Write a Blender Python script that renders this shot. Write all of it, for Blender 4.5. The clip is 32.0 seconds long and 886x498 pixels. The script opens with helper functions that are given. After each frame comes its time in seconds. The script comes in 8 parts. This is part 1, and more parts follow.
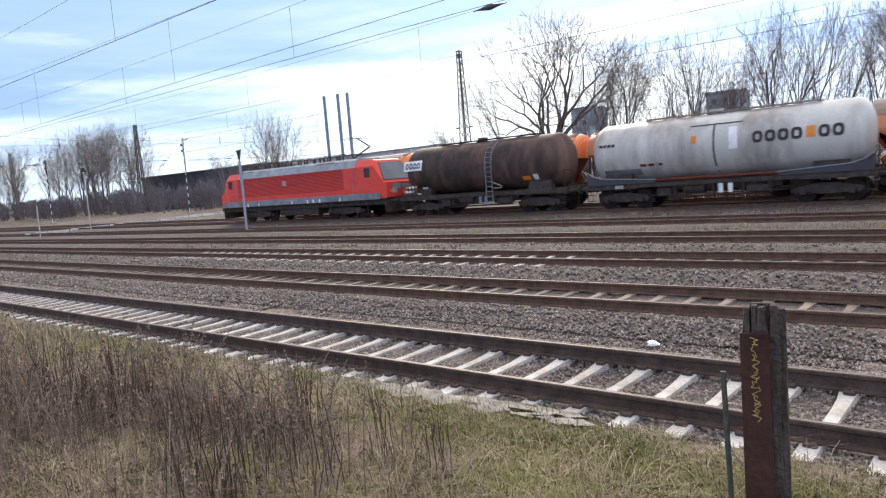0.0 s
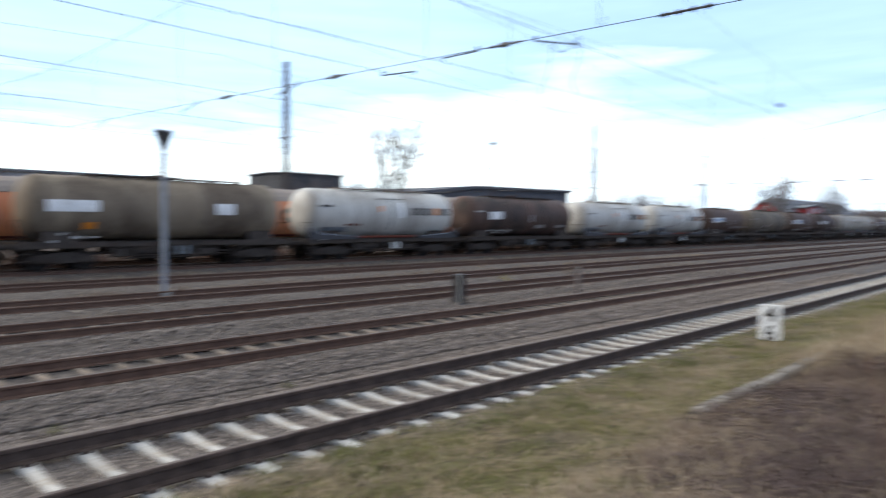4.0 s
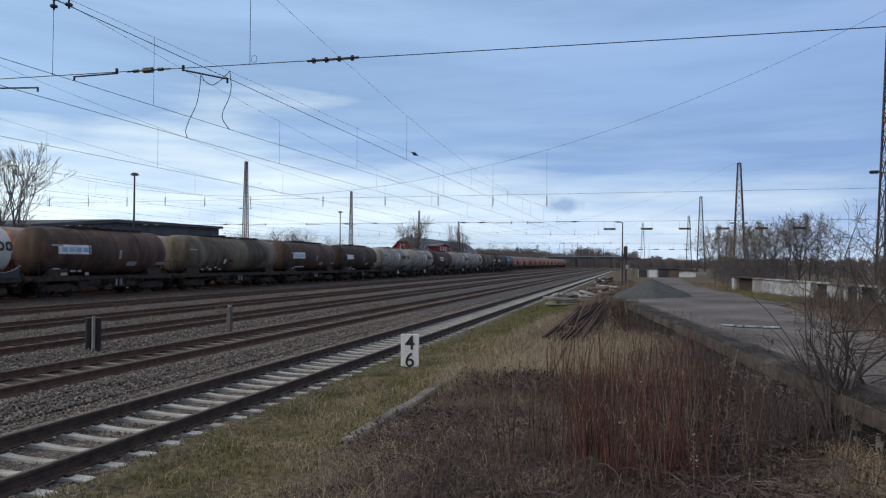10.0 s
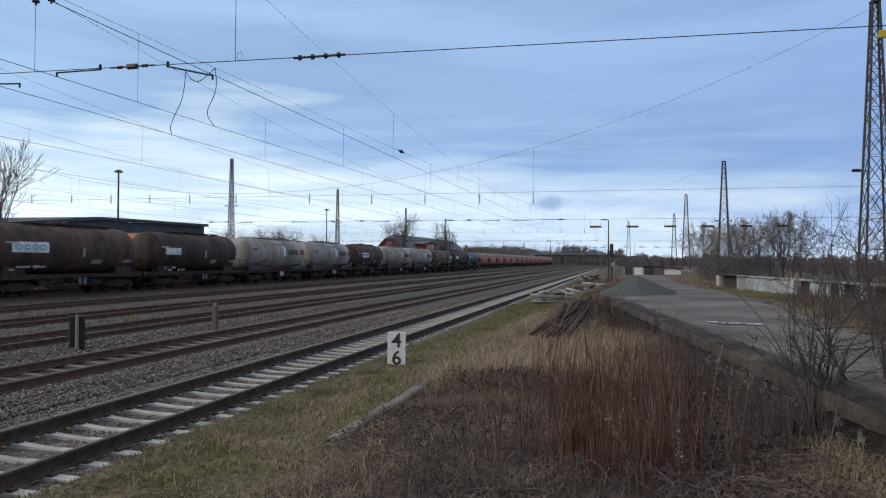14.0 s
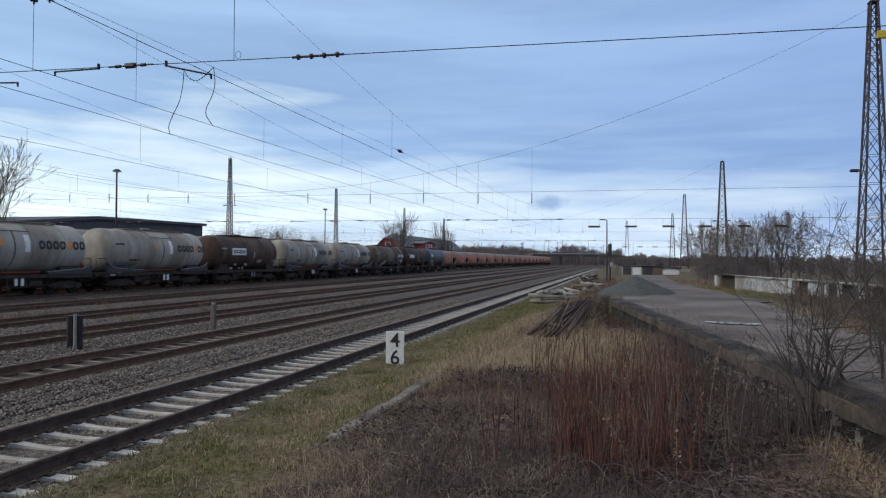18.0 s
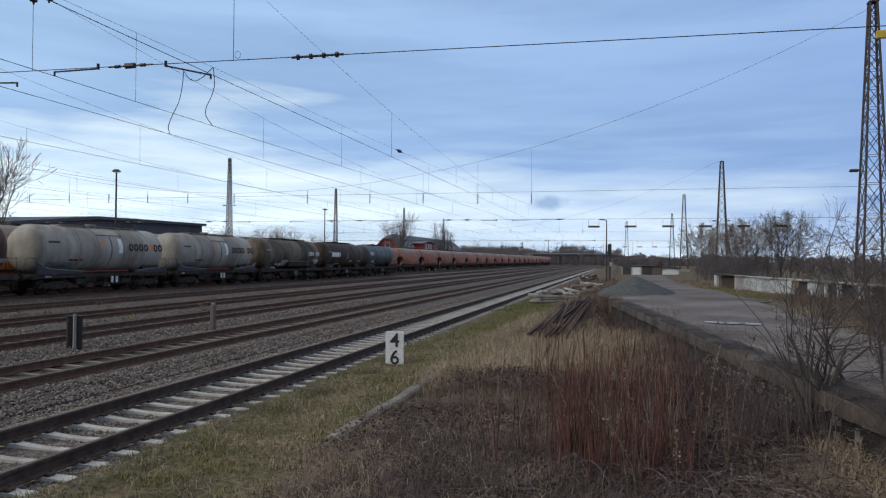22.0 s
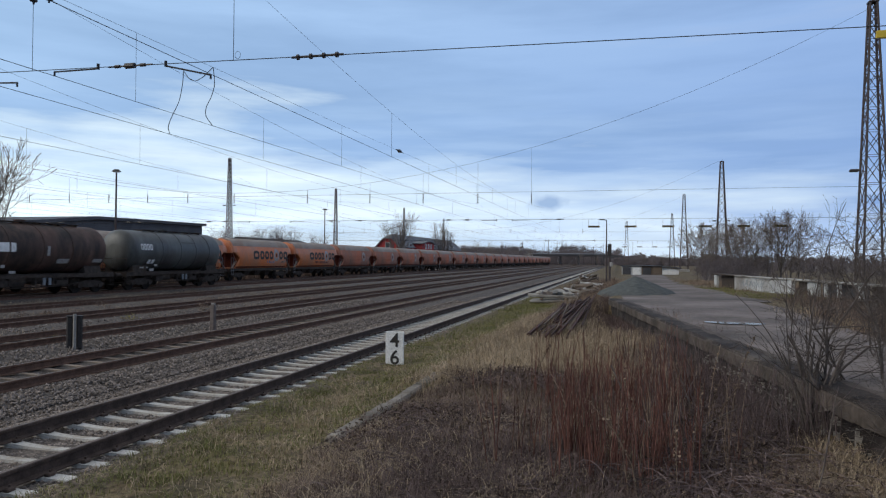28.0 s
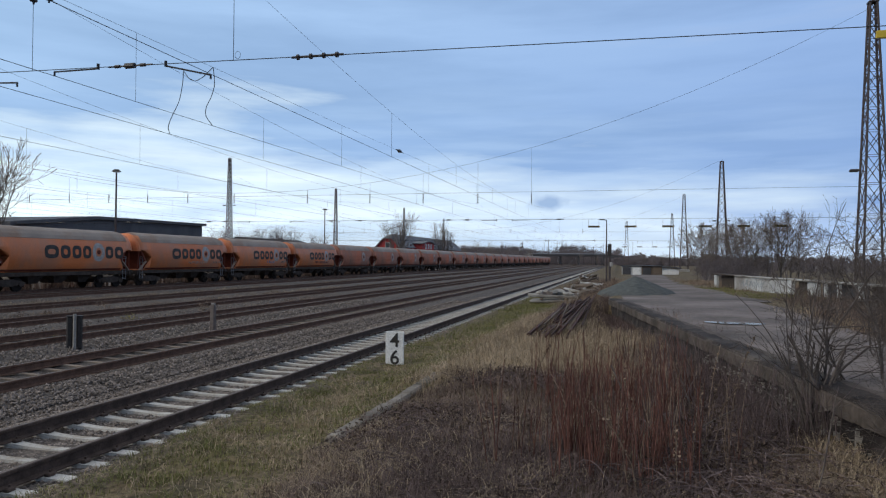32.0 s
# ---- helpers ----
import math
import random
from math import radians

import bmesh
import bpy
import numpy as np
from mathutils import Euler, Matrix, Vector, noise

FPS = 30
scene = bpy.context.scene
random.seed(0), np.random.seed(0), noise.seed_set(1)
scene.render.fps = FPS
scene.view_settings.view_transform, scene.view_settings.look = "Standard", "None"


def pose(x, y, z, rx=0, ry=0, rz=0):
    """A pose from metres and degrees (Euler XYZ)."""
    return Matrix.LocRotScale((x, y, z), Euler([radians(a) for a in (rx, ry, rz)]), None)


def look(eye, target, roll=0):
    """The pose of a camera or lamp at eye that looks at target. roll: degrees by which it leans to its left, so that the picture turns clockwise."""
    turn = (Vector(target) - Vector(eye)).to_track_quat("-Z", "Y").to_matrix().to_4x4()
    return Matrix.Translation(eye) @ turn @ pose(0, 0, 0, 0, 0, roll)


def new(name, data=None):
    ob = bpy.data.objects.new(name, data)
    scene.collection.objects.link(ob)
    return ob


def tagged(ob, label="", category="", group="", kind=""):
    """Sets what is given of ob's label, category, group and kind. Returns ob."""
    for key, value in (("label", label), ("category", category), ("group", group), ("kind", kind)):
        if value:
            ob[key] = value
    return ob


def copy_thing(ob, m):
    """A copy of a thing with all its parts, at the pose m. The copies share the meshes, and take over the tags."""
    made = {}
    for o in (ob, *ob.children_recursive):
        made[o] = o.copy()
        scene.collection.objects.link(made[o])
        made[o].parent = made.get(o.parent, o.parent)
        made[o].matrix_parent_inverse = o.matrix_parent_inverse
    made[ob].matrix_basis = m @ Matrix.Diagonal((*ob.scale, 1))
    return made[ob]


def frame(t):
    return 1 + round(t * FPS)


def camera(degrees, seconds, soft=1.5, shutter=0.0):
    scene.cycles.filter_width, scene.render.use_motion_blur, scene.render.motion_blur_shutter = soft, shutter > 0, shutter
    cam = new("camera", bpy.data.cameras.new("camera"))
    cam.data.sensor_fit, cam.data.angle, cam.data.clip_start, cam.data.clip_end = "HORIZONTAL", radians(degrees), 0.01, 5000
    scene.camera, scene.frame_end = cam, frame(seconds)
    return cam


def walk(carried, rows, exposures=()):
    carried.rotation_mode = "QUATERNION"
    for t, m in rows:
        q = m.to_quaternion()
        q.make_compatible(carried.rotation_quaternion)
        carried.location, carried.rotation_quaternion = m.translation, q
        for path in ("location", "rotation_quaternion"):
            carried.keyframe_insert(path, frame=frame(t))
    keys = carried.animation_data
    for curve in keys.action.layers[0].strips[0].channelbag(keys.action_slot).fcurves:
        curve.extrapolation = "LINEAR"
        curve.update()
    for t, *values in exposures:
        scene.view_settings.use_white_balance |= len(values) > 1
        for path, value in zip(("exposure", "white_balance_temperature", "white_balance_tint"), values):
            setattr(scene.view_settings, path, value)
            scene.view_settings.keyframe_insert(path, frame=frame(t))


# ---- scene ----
EYE = 2.218      # eye above the rail heads, which lie at z = 0; the tracks run along y
cam = camera(63.96, 32.0, soft=1.2, shutter=0.4)
walk(cam, [
    (0, pose(0, 0, EYE, 84.297, 4.561, 130.263)),
    (0.5, pose(0, 0, EYE, 84.070, 4.213, 130.354)),
    (1, pose(0, 0, EYE, 83.846, 4.393, 129.319)),
    (1.5, pose(0, 0, EYE, 83.783, 4.955, 128.946)),
    (2, pose(0, 0, EYE, 83.806, 5.159, 128.080)),
    (2.5, pose(0, 0, EYE, 83.469, 4.437, 118.974)),
    (3, pose(0, 0, EYE, 83.768, 2.300, 97.070)),
    (3.5, pose(0, 0, EYE, 85.365, 0.550, 69.288)),
    (4, pose(0, 0, EYE, 87.880, -0.523, 42.733)),
    (4.5, pose(0, 0, EYE, 90.109, -0.225, 23.372)),
    (6.5, pose(0, 0, EYE, 92.104, -0.098, 14.021)),
    (7, pose(0, 0, EYE, 91.820, -0.222, 14.827)),
    (7.5, pose(0, 0, EYE, 91.604, -0.299, 15.250)),
    (8, pose(0, 0, EYE, 91.430, -0.328, 15.468)),
    (8.5, pose(0, 0, EYE, 91.312, -0.335, 15.503)),
    (9, pose(0, 0, EYE, 91.206, -0.326, 15.442)),
    (9.5, pose(0, 0, EYE, 91.138, -0.385, 15.321)),
    (10, pose(0, 0, EYE, 91.080, -0.408, 15.208)),
    (10.5, pose(0, 0, EYE, 91.019, -0.406, 15.035)),
    (11, pose(0, 0, EYE, 90.993, -0.358, 14.813)),
    (11.5, pose(0, 0, EYE, 90.962, -0.387, 14.597)),
    (12, pose(0, 0, EYE, 90.960, -0.401, 14.457)),
    (12.5, pose(0, 0, EYE, 90.936, -0.393, 14.325)),
    (13, pose(0, 0, EYE, 90.942, -0.437, 14.253)),
    (13.5, pose(0, 0, EYE, 90.900, -0.365, 14.183)),
    (14, pose(0, 0, EYE, 90.901, -0.362, 14.140)),
    (14.5, pose(0, 0, EYE, 90.907, -0.358, 14.105)),
    (16.5, pose(0, 0, EYE, 90.881, -0.412, 14.053)),
    (20, pose(0, 0, EYE, 90.882, -0.405, 13.990)),
    (32, pose(0, 0, EYE, 90.882, -0.405, 13.990)),
], exposures=[(0.0, 1.34, 7050, 17), (2.0, 1.34, 7050, 17), (3.0, 1.5, 6900, 14), (3.5, 1.65, 6850, 12), (4.0, 0.95, 6700, 10), (4.5, 0.4, 6600, 10), (6.5, -0.12, 6500, 10), (10.0, -0.06, 6500, 10), (14.0, 0.0, 6500, 10), (32.0, 0.0, 6500, 10)])

# ---- world and light ----
world = bpy.data.worlds.new("winter_sky")
scene.world = world
world.use_nodes = True
wn, wl = world.node_tree.nodes, world.node_tree.links
wn.clear()
SUN_EL, SUN_AZ = radians(28), radians(-128)      # azimuth from +y towards +x
sky = wn.new("ShaderNodeTexSky")
sky.sky_type, sky.sun_disc, sky.sun_elevation, sky.sun_rotation = "NISHITA", False, SUN_EL, SUN_AZ
sky.dust_density, sky.ozone_density = 1.5, 2.0
crd = wn.new("ShaderNodeTexCoord")
flat = wn.new("ShaderNodeMapping")
flat.inputs["Scale"].default_value = (1.0, 1.0, 7.5)
flat.inputs["Rotation"].default_value = (0.12, 0.05, 0.6)
wl.new(crd.outputs["Generated"], flat.inputs["Vector"])
cl = wn.new("ShaderNodeTexNoise")
cl.inputs["Scale"].default_value, cl.inputs["Detail"].default_value, cl.inputs["Roughness"].default_value = 2.3, 7.0, 0.55
wl.new(flat.outputs["Vector"], cl.inputs["Vector"])
cover = wn.new("ShaderNodeMapRange")
cover.inputs["From Min"].default_value, cover.inputs["From Max"].default_value = 0.34, 0.60
cover.inputs["To Min"].default_value, cover.inputs["To Max"].default_value = 0.78, 0.98
wl.new(cl.outputs["Fac"], cover.inputs["Value"])
sep = wn.new("ShaderNodeSeparateXYZ")
wl.new(crd.outputs["Generated"], sep.inputs["Vector"])
lift = wn.new("ShaderNodeMath")
lift.operation = "MULTIPLY_ADD"
lift.inputs[1].default_value, lift.inputs[2].default_value = 0.38, -0.19
wl.new(cl.outputs["Fac"], lift.inputs[0])
high = wn.new("ShaderNodeMath")
high.operation = "ADD"
wl.new(sep.outputs["Z"], high.inputs[0])
wl.new(lift.outputs[0], high.inputs[1])
deck = wn.new("ShaderNodeValToRGB")              # thin bright cloud low down, thicker grey-blue deck above
deck.color_ramp.elements[0].position, deck.color_ramp.elements[0].color = 0.0, (7.0, 8.3, 9.8, 1)
deck.color_ramp.elements[1].position, deck.color_ramp.elements[1].color = 0.75, (7.8, 7.8, 7.8, 1)
e = deck.color_ramp.elements.new(0.10)
e.color = (9.1, 10.3, 11.2, 1)
e = deck.color_ramp.elements.new(0.20)
e.color = (3.1, 4.7, 7.5, 1)
e = deck.color_ramp.elements.new(0.42)
e.color = (3.9, 5.6, 8.3, 1)
east = wn.new("ShaderNodeMapRange")              # the clear band sinks lower to the east
east.inputs["From Min"].default_value, east.inputs["From Max"].default_value = -0.45, 0.25
east.inputs["To Min"].default_value, east.inputs["To Max"].default_value = 0.025, 0.09
wl.new(sep.outputs["X"], east.inputs["Value"])
high2 = wn.new("ShaderNodeMath")
high2.operation = "ADD"
wl.new(high.outputs[0], high2.inputs[0])
wl.new(east.outputs["Result"], high2.inputs[1])
wl.new(high2.outputs[0], deck.inputs["Fac"])
mixc = wn.new("ShaderNodeMix")
mixc.data_type = "RGBA"
wl.new(cover.outputs["Result"], mixc.inputs["Factor"])
wl.new(sky.outputs["Color"], mixc.inputs[6])
wl.new(deck.outputs["Color"], mixc.inputs[7])
side = wn.new("ShaderNodeMapRange")              # the cloud is thinner, and brighter, to the north
side.inputs["From Min"].default_value, side.inputs["From Max"].default_value = -0.76, 0.2
side.inputs["To Min"].default_value, side.inputs["To Max"].default_value = 0.0, 1.0
wl.new(sep.outputs["Y"], side.inputs["Value"])
sideX = wn.new("ShaderNodeMapRange")             # whiter over the yard, lilac-blue to the east
sideX.inputs["From Min"].default_value, sideX.inputs["From Max"].default_value = -0.72, 0.30
wl.new(sep.outputs["X"], sideX.inputs["Value"])
tint = wn.new("ShaderNodeMix")
tint.data_type = "RGBA"
tint.inputs[6].default_value, tint.inputs[7].default_value = (1.17, 1.19, 1.15, 1), (0.79, 0.85, 0.97, 1)
wl.new(sideX.outputs["Result"], tint.inputs["Factor"])
off = wn.new("ShaderNodeVectorMath")             # one small dark cloud low over the bridge
off.operation = "DISTANCE"
off.inputs[1].default_value = (-0.097, 0.992, 0.184)
flat = wn.new("ShaderNodeMapping")
flat.inputs["Scale"].default_value = (1.0, 1.0, 2.3)
wl.new(crd.outputs["Generated"], flat.inputs["Vector"])
wl.new(flat.outputs["Vector"], off.inputs[0])
ragged = wn.new("ShaderNodeTexNoise")
ragged.inputs["Scale"].default_value = 45.0
wl.new(crd.outputs["Generated"], ragged.inputs["Vector"])
puff = wn.new("ShaderNodeMath")
puff.operation = "MULTIPLY_ADD"
puff.inputs[1].default_value = 0.03
wl.new(ragged.outputs["Fac"], puff.inputs[0])
wl.new(off.outputs["Value"], puff.inputs[2])
pr = wn.new("ShaderNodeMapRange")
pr.inputs["From Min"].default_value, pr.inputs["From Max"].default_value = 0.046, 0.028
pr.inputs["To Max"].default_value = 0.8
wl.new(puff.outputs[0], pr.inputs["Value"])
pm = wn.new("ShaderNodeMix")
pm.data_type = "RGBA"
pm.inputs[7].default_value = (3.2, 4.6, 6.9, 1)
wl.new(pr.outputs["Result"], pm.inputs["Factor"])
streak = wn.new("ShaderNodeTexNoise")            # thin streaks drawn out along the horizon
streak.inputs["Scale"].default_value, streak.inputs["Detail"].default_value = 5.0, 6.0
stretch = wn.new("ShaderNodeMapping")
stretch.inputs["Scale"].default_value = (1.0, 1.0, 11.0)
stretch.inputs["Rotation"].default_value = (0.05, -0.04, 0.9)
wl.new(crd.outputs["Generated"], stretch.inputs["Vector"])
wl.new(stretch.outputs["Vector"], streak.inputs["Vector"])
sr2 = wn.new("ShaderNodeMapRange")
sr2.inputs["From Min"].default_value, sr2.inputs["From Max"].default_value = 0.36, 0.60
sr2.inputs["To Min"].default_value, sr2.inputs["To Max"].default_value = 0.46, 0.0
wl.new(streak.outputs["Fac"], sr2.inputs["Value"])
sm2 = wn.new("ShaderNodeMix")
sm2.data_type = "RGBA"
sm2.inputs[7].default_value = (5.2, 6.9, 9.2, 1)
lowdown = wn.new("ShaderNodeMapRange")
lowdown.inputs["From Min"].default_value, lowdown.inputs["From Max"].default_value = 0.26, 0.12
wl.new(sep.outputs["Z"], lowdown.inputs["Value"])
onlylow = wn.new("ShaderNodeMath")
onlylow.operation = "MULTIPLY"
wl.new(sr2.outputs["Result"], onlylow.inputs[0])
wl.new(lowdown.outputs["Result"], onlylow.inputs[1])
wl.new(onlylow.outputs[0], sm2.inputs["Factor"])
wl.new(mixc.outputs[2], sm2.inputs[6])
wl.new(sm2.outputs[2], pm.inputs[6])
tinted = wn.new("ShaderNodeVectorMath")
tinted.operation = "MULTIPLY"
wl.new(pm.outputs[2], tinted.inputs[0])
wl.new(tint.outputs[2], tinted.inputs[1])
dim = wn.new("ShaderNodeMix")
dim.data_type = "RGBA"
dim.inputs[6].default_value, dim.inputs[7].default_value = (0.475, 0.525, 0.555, 1), (1, 1, 1, 1)
wl.new(side.outputs["Result"], dim.inputs["Factor"])
thin = wn.new("ShaderNodeVectorMath")
thin.operation = "MULTIPLY"
wl.new(tinted.outputs["Vector"], thin.inputs[0])
wl.new(dim.outputs[2], thin.inputs[1])
bg = wn.new("ShaderNodeBackground")
bg.inputs["Strength"].default_value = 0.1
wl.new(thin.outputs["Vector"], bg.inputs["Color"])
wo = wn.new("ShaderNodeOutputWorld")
wl.new(bg.outputs["Background"], wo.inputs["Surface"])

sun = new("sun", bpy.data.lights.new("sun", "SUN"))
sun.data.energy, sun.data.angle, sun.data.color = 1.55, radians(25), (1.0, 0.93, 0.83)
sun.matrix_world = look((0, 0, 50), (-50 * math.sin(SUN_AZ), -50 * math.cos(SUN_AZ), 50 - 50 * math.tan(SUN_EL)))

# ---- materials ----


def mat(name, a, b, scale=3.0, rough=0.7, metal=0.0, bump=0.15, fine=35.0, stretch=(1, 1, 1), stain=None, amount=0.5, vary=0.0, level=0.5, spec=None, grain=0.2):
    """A surface of two mottled colours, with fine grain, stains in a third colour, and a shift from piece to piece."""
    m = bpy.data.materials.new(name)
    m.use_nodes = True
    n, l = m.node_tree.nodes, m.node_tree.links
    p = n["Principled BSDF"]
    p.inputs["Roughness"].default_value, p.inputs["Metallic"].default_value = rough, metal
    p.inputs["Specular IOR Level"].default_value = spec if spec is not None else 0.5 if rough < 0.6 else 0.2
    c = n.new("ShaderNodeTexCoord")
    mp = n.new("ShaderNodeMapping")
    mp.inputs["Scale"].default_value = stretch
    l.new(c.outputs["Object"], mp.inputs["Vector"])
    big = n.new("ShaderNodeTexNoise")
    big.inputs["Scale"].default_value, big.inputs["Detail"].default_value = scale, 5
    l.new(mp.outputs["Vector"], big.inputs["Vector"])
    small = n.new("ShaderNodeTexNoise")
    small.inputs["Scale"].default_value, small.inputs["Detail"].default_value = fine, 3
    l.new(c.outputs["Object"], small.inputs["Vector"])
    r = n.new("ShaderNodeMapRange")
    r.inputs["From Min"].default_value, r.inputs["From Max"].default_value = level - 0.17, level + 0.17
    l.new(big.outputs["Fac"], r.inputs["Value"])
    mx = n.new("ShaderNodeMix")
    mx.data_type = "RGBA"
    mx.inputs[6].default_value, mx.inputs[7].default_value = (*a, 1), (*b, 1)
    l.new(r.outputs["Result"], mx.inputs["Factor"])
    out = mx.outputs[2]
    if stain:
        sn = n.new("ShaderNodeTexNoise")
        sn.inputs["Scale"].default_value, sn.inputs["Detail"].default_value, sn.inputs["Roughness"].default_value = scale * 0.45, 8, 0.65
        l.new(mp.outputs["Vector"], sn.inputs["Vector"])
        sr = n.new("ShaderNodeMapRange")
        sr.inputs["From Min"].default_value, sr.inputs["From Max"].default_value = 0.62 - 0.3 * amount, 0.72 - 0.15 * amount
        l.new(sn.outputs["Fac"], sr.inputs["Value"])
        sm = n.new("ShaderNodeMix")
        sm.data_type = "RGBA"
        sm.inputs[7].default_value = (*stain, 1)
        l.new(sr.outputs["Result"], sm.inputs["Factor"])
        l.new(out, sm.inputs[6])
        out = sm.outputs[2]
    hs = n.new("ShaderNodeHueSaturation")
    l.new(out, hs.inputs["Color"])
    g = n.new("ShaderNodeMapRange")
    g.inputs["From Min"].default_value, g.inputs["From Max"].default_value = 0.3, 0.7
    g.inputs["To Min"].default_value, g.inputs["To Max"].default_value = 1 - grain, 1 + grain
    l.new(small.outputs["Fac"], g.inputs["Value"])
    if vary:
        oi = n.new("ShaderNodeObjectInfo")
        gm = n.new("ShaderNodeNewGeometry")
        ad = n.new("ShaderNodeMath")
        ad.operation = "ADD"
        l.new(oi.outputs["Random"], ad.inputs[0])
        l.new(gm.outputs["Random Per Island"], ad.inputs[1])
        fr = n.new("ShaderNodeMath")
        fr.operation = "FRACT"
        l.new(ad.outputs[0], fr.inputs[0])
        vr = n.new("ShaderNodeMapRange")
        vr.inputs["To Min"].default_value, vr.inputs["To Max"].default_value = 1 - vary, 1 + vary
        l.new(fr.outputs[0], vr.inputs["Value"])
        mu = n.new("ShaderNodeMath")
        mu.operation = "MULTIPLY"
        l.new(g.outputs["Result"], mu.inputs[0])
        l.new(vr.outputs["Result"], mu.inputs[1])
        l.new(mu.outputs[0], hs.inputs["Value"])
    else:
        l.new(g.outputs["Result"], hs.inputs["Value"])
    l.new(hs.outputs["Color"], p.inputs["Base Color"])
    if bump:
        bp = n.new("ShaderNodeBump")
        bp.inputs["Strength"].default_value, bp.inputs["Distance"].default_value = bump, 0.02
        l.new(small.outputs["Fac"], bp.inputs["Height"])
        l.new(bp.outputs["Normal"], p.inputs["Normal"])
    return m


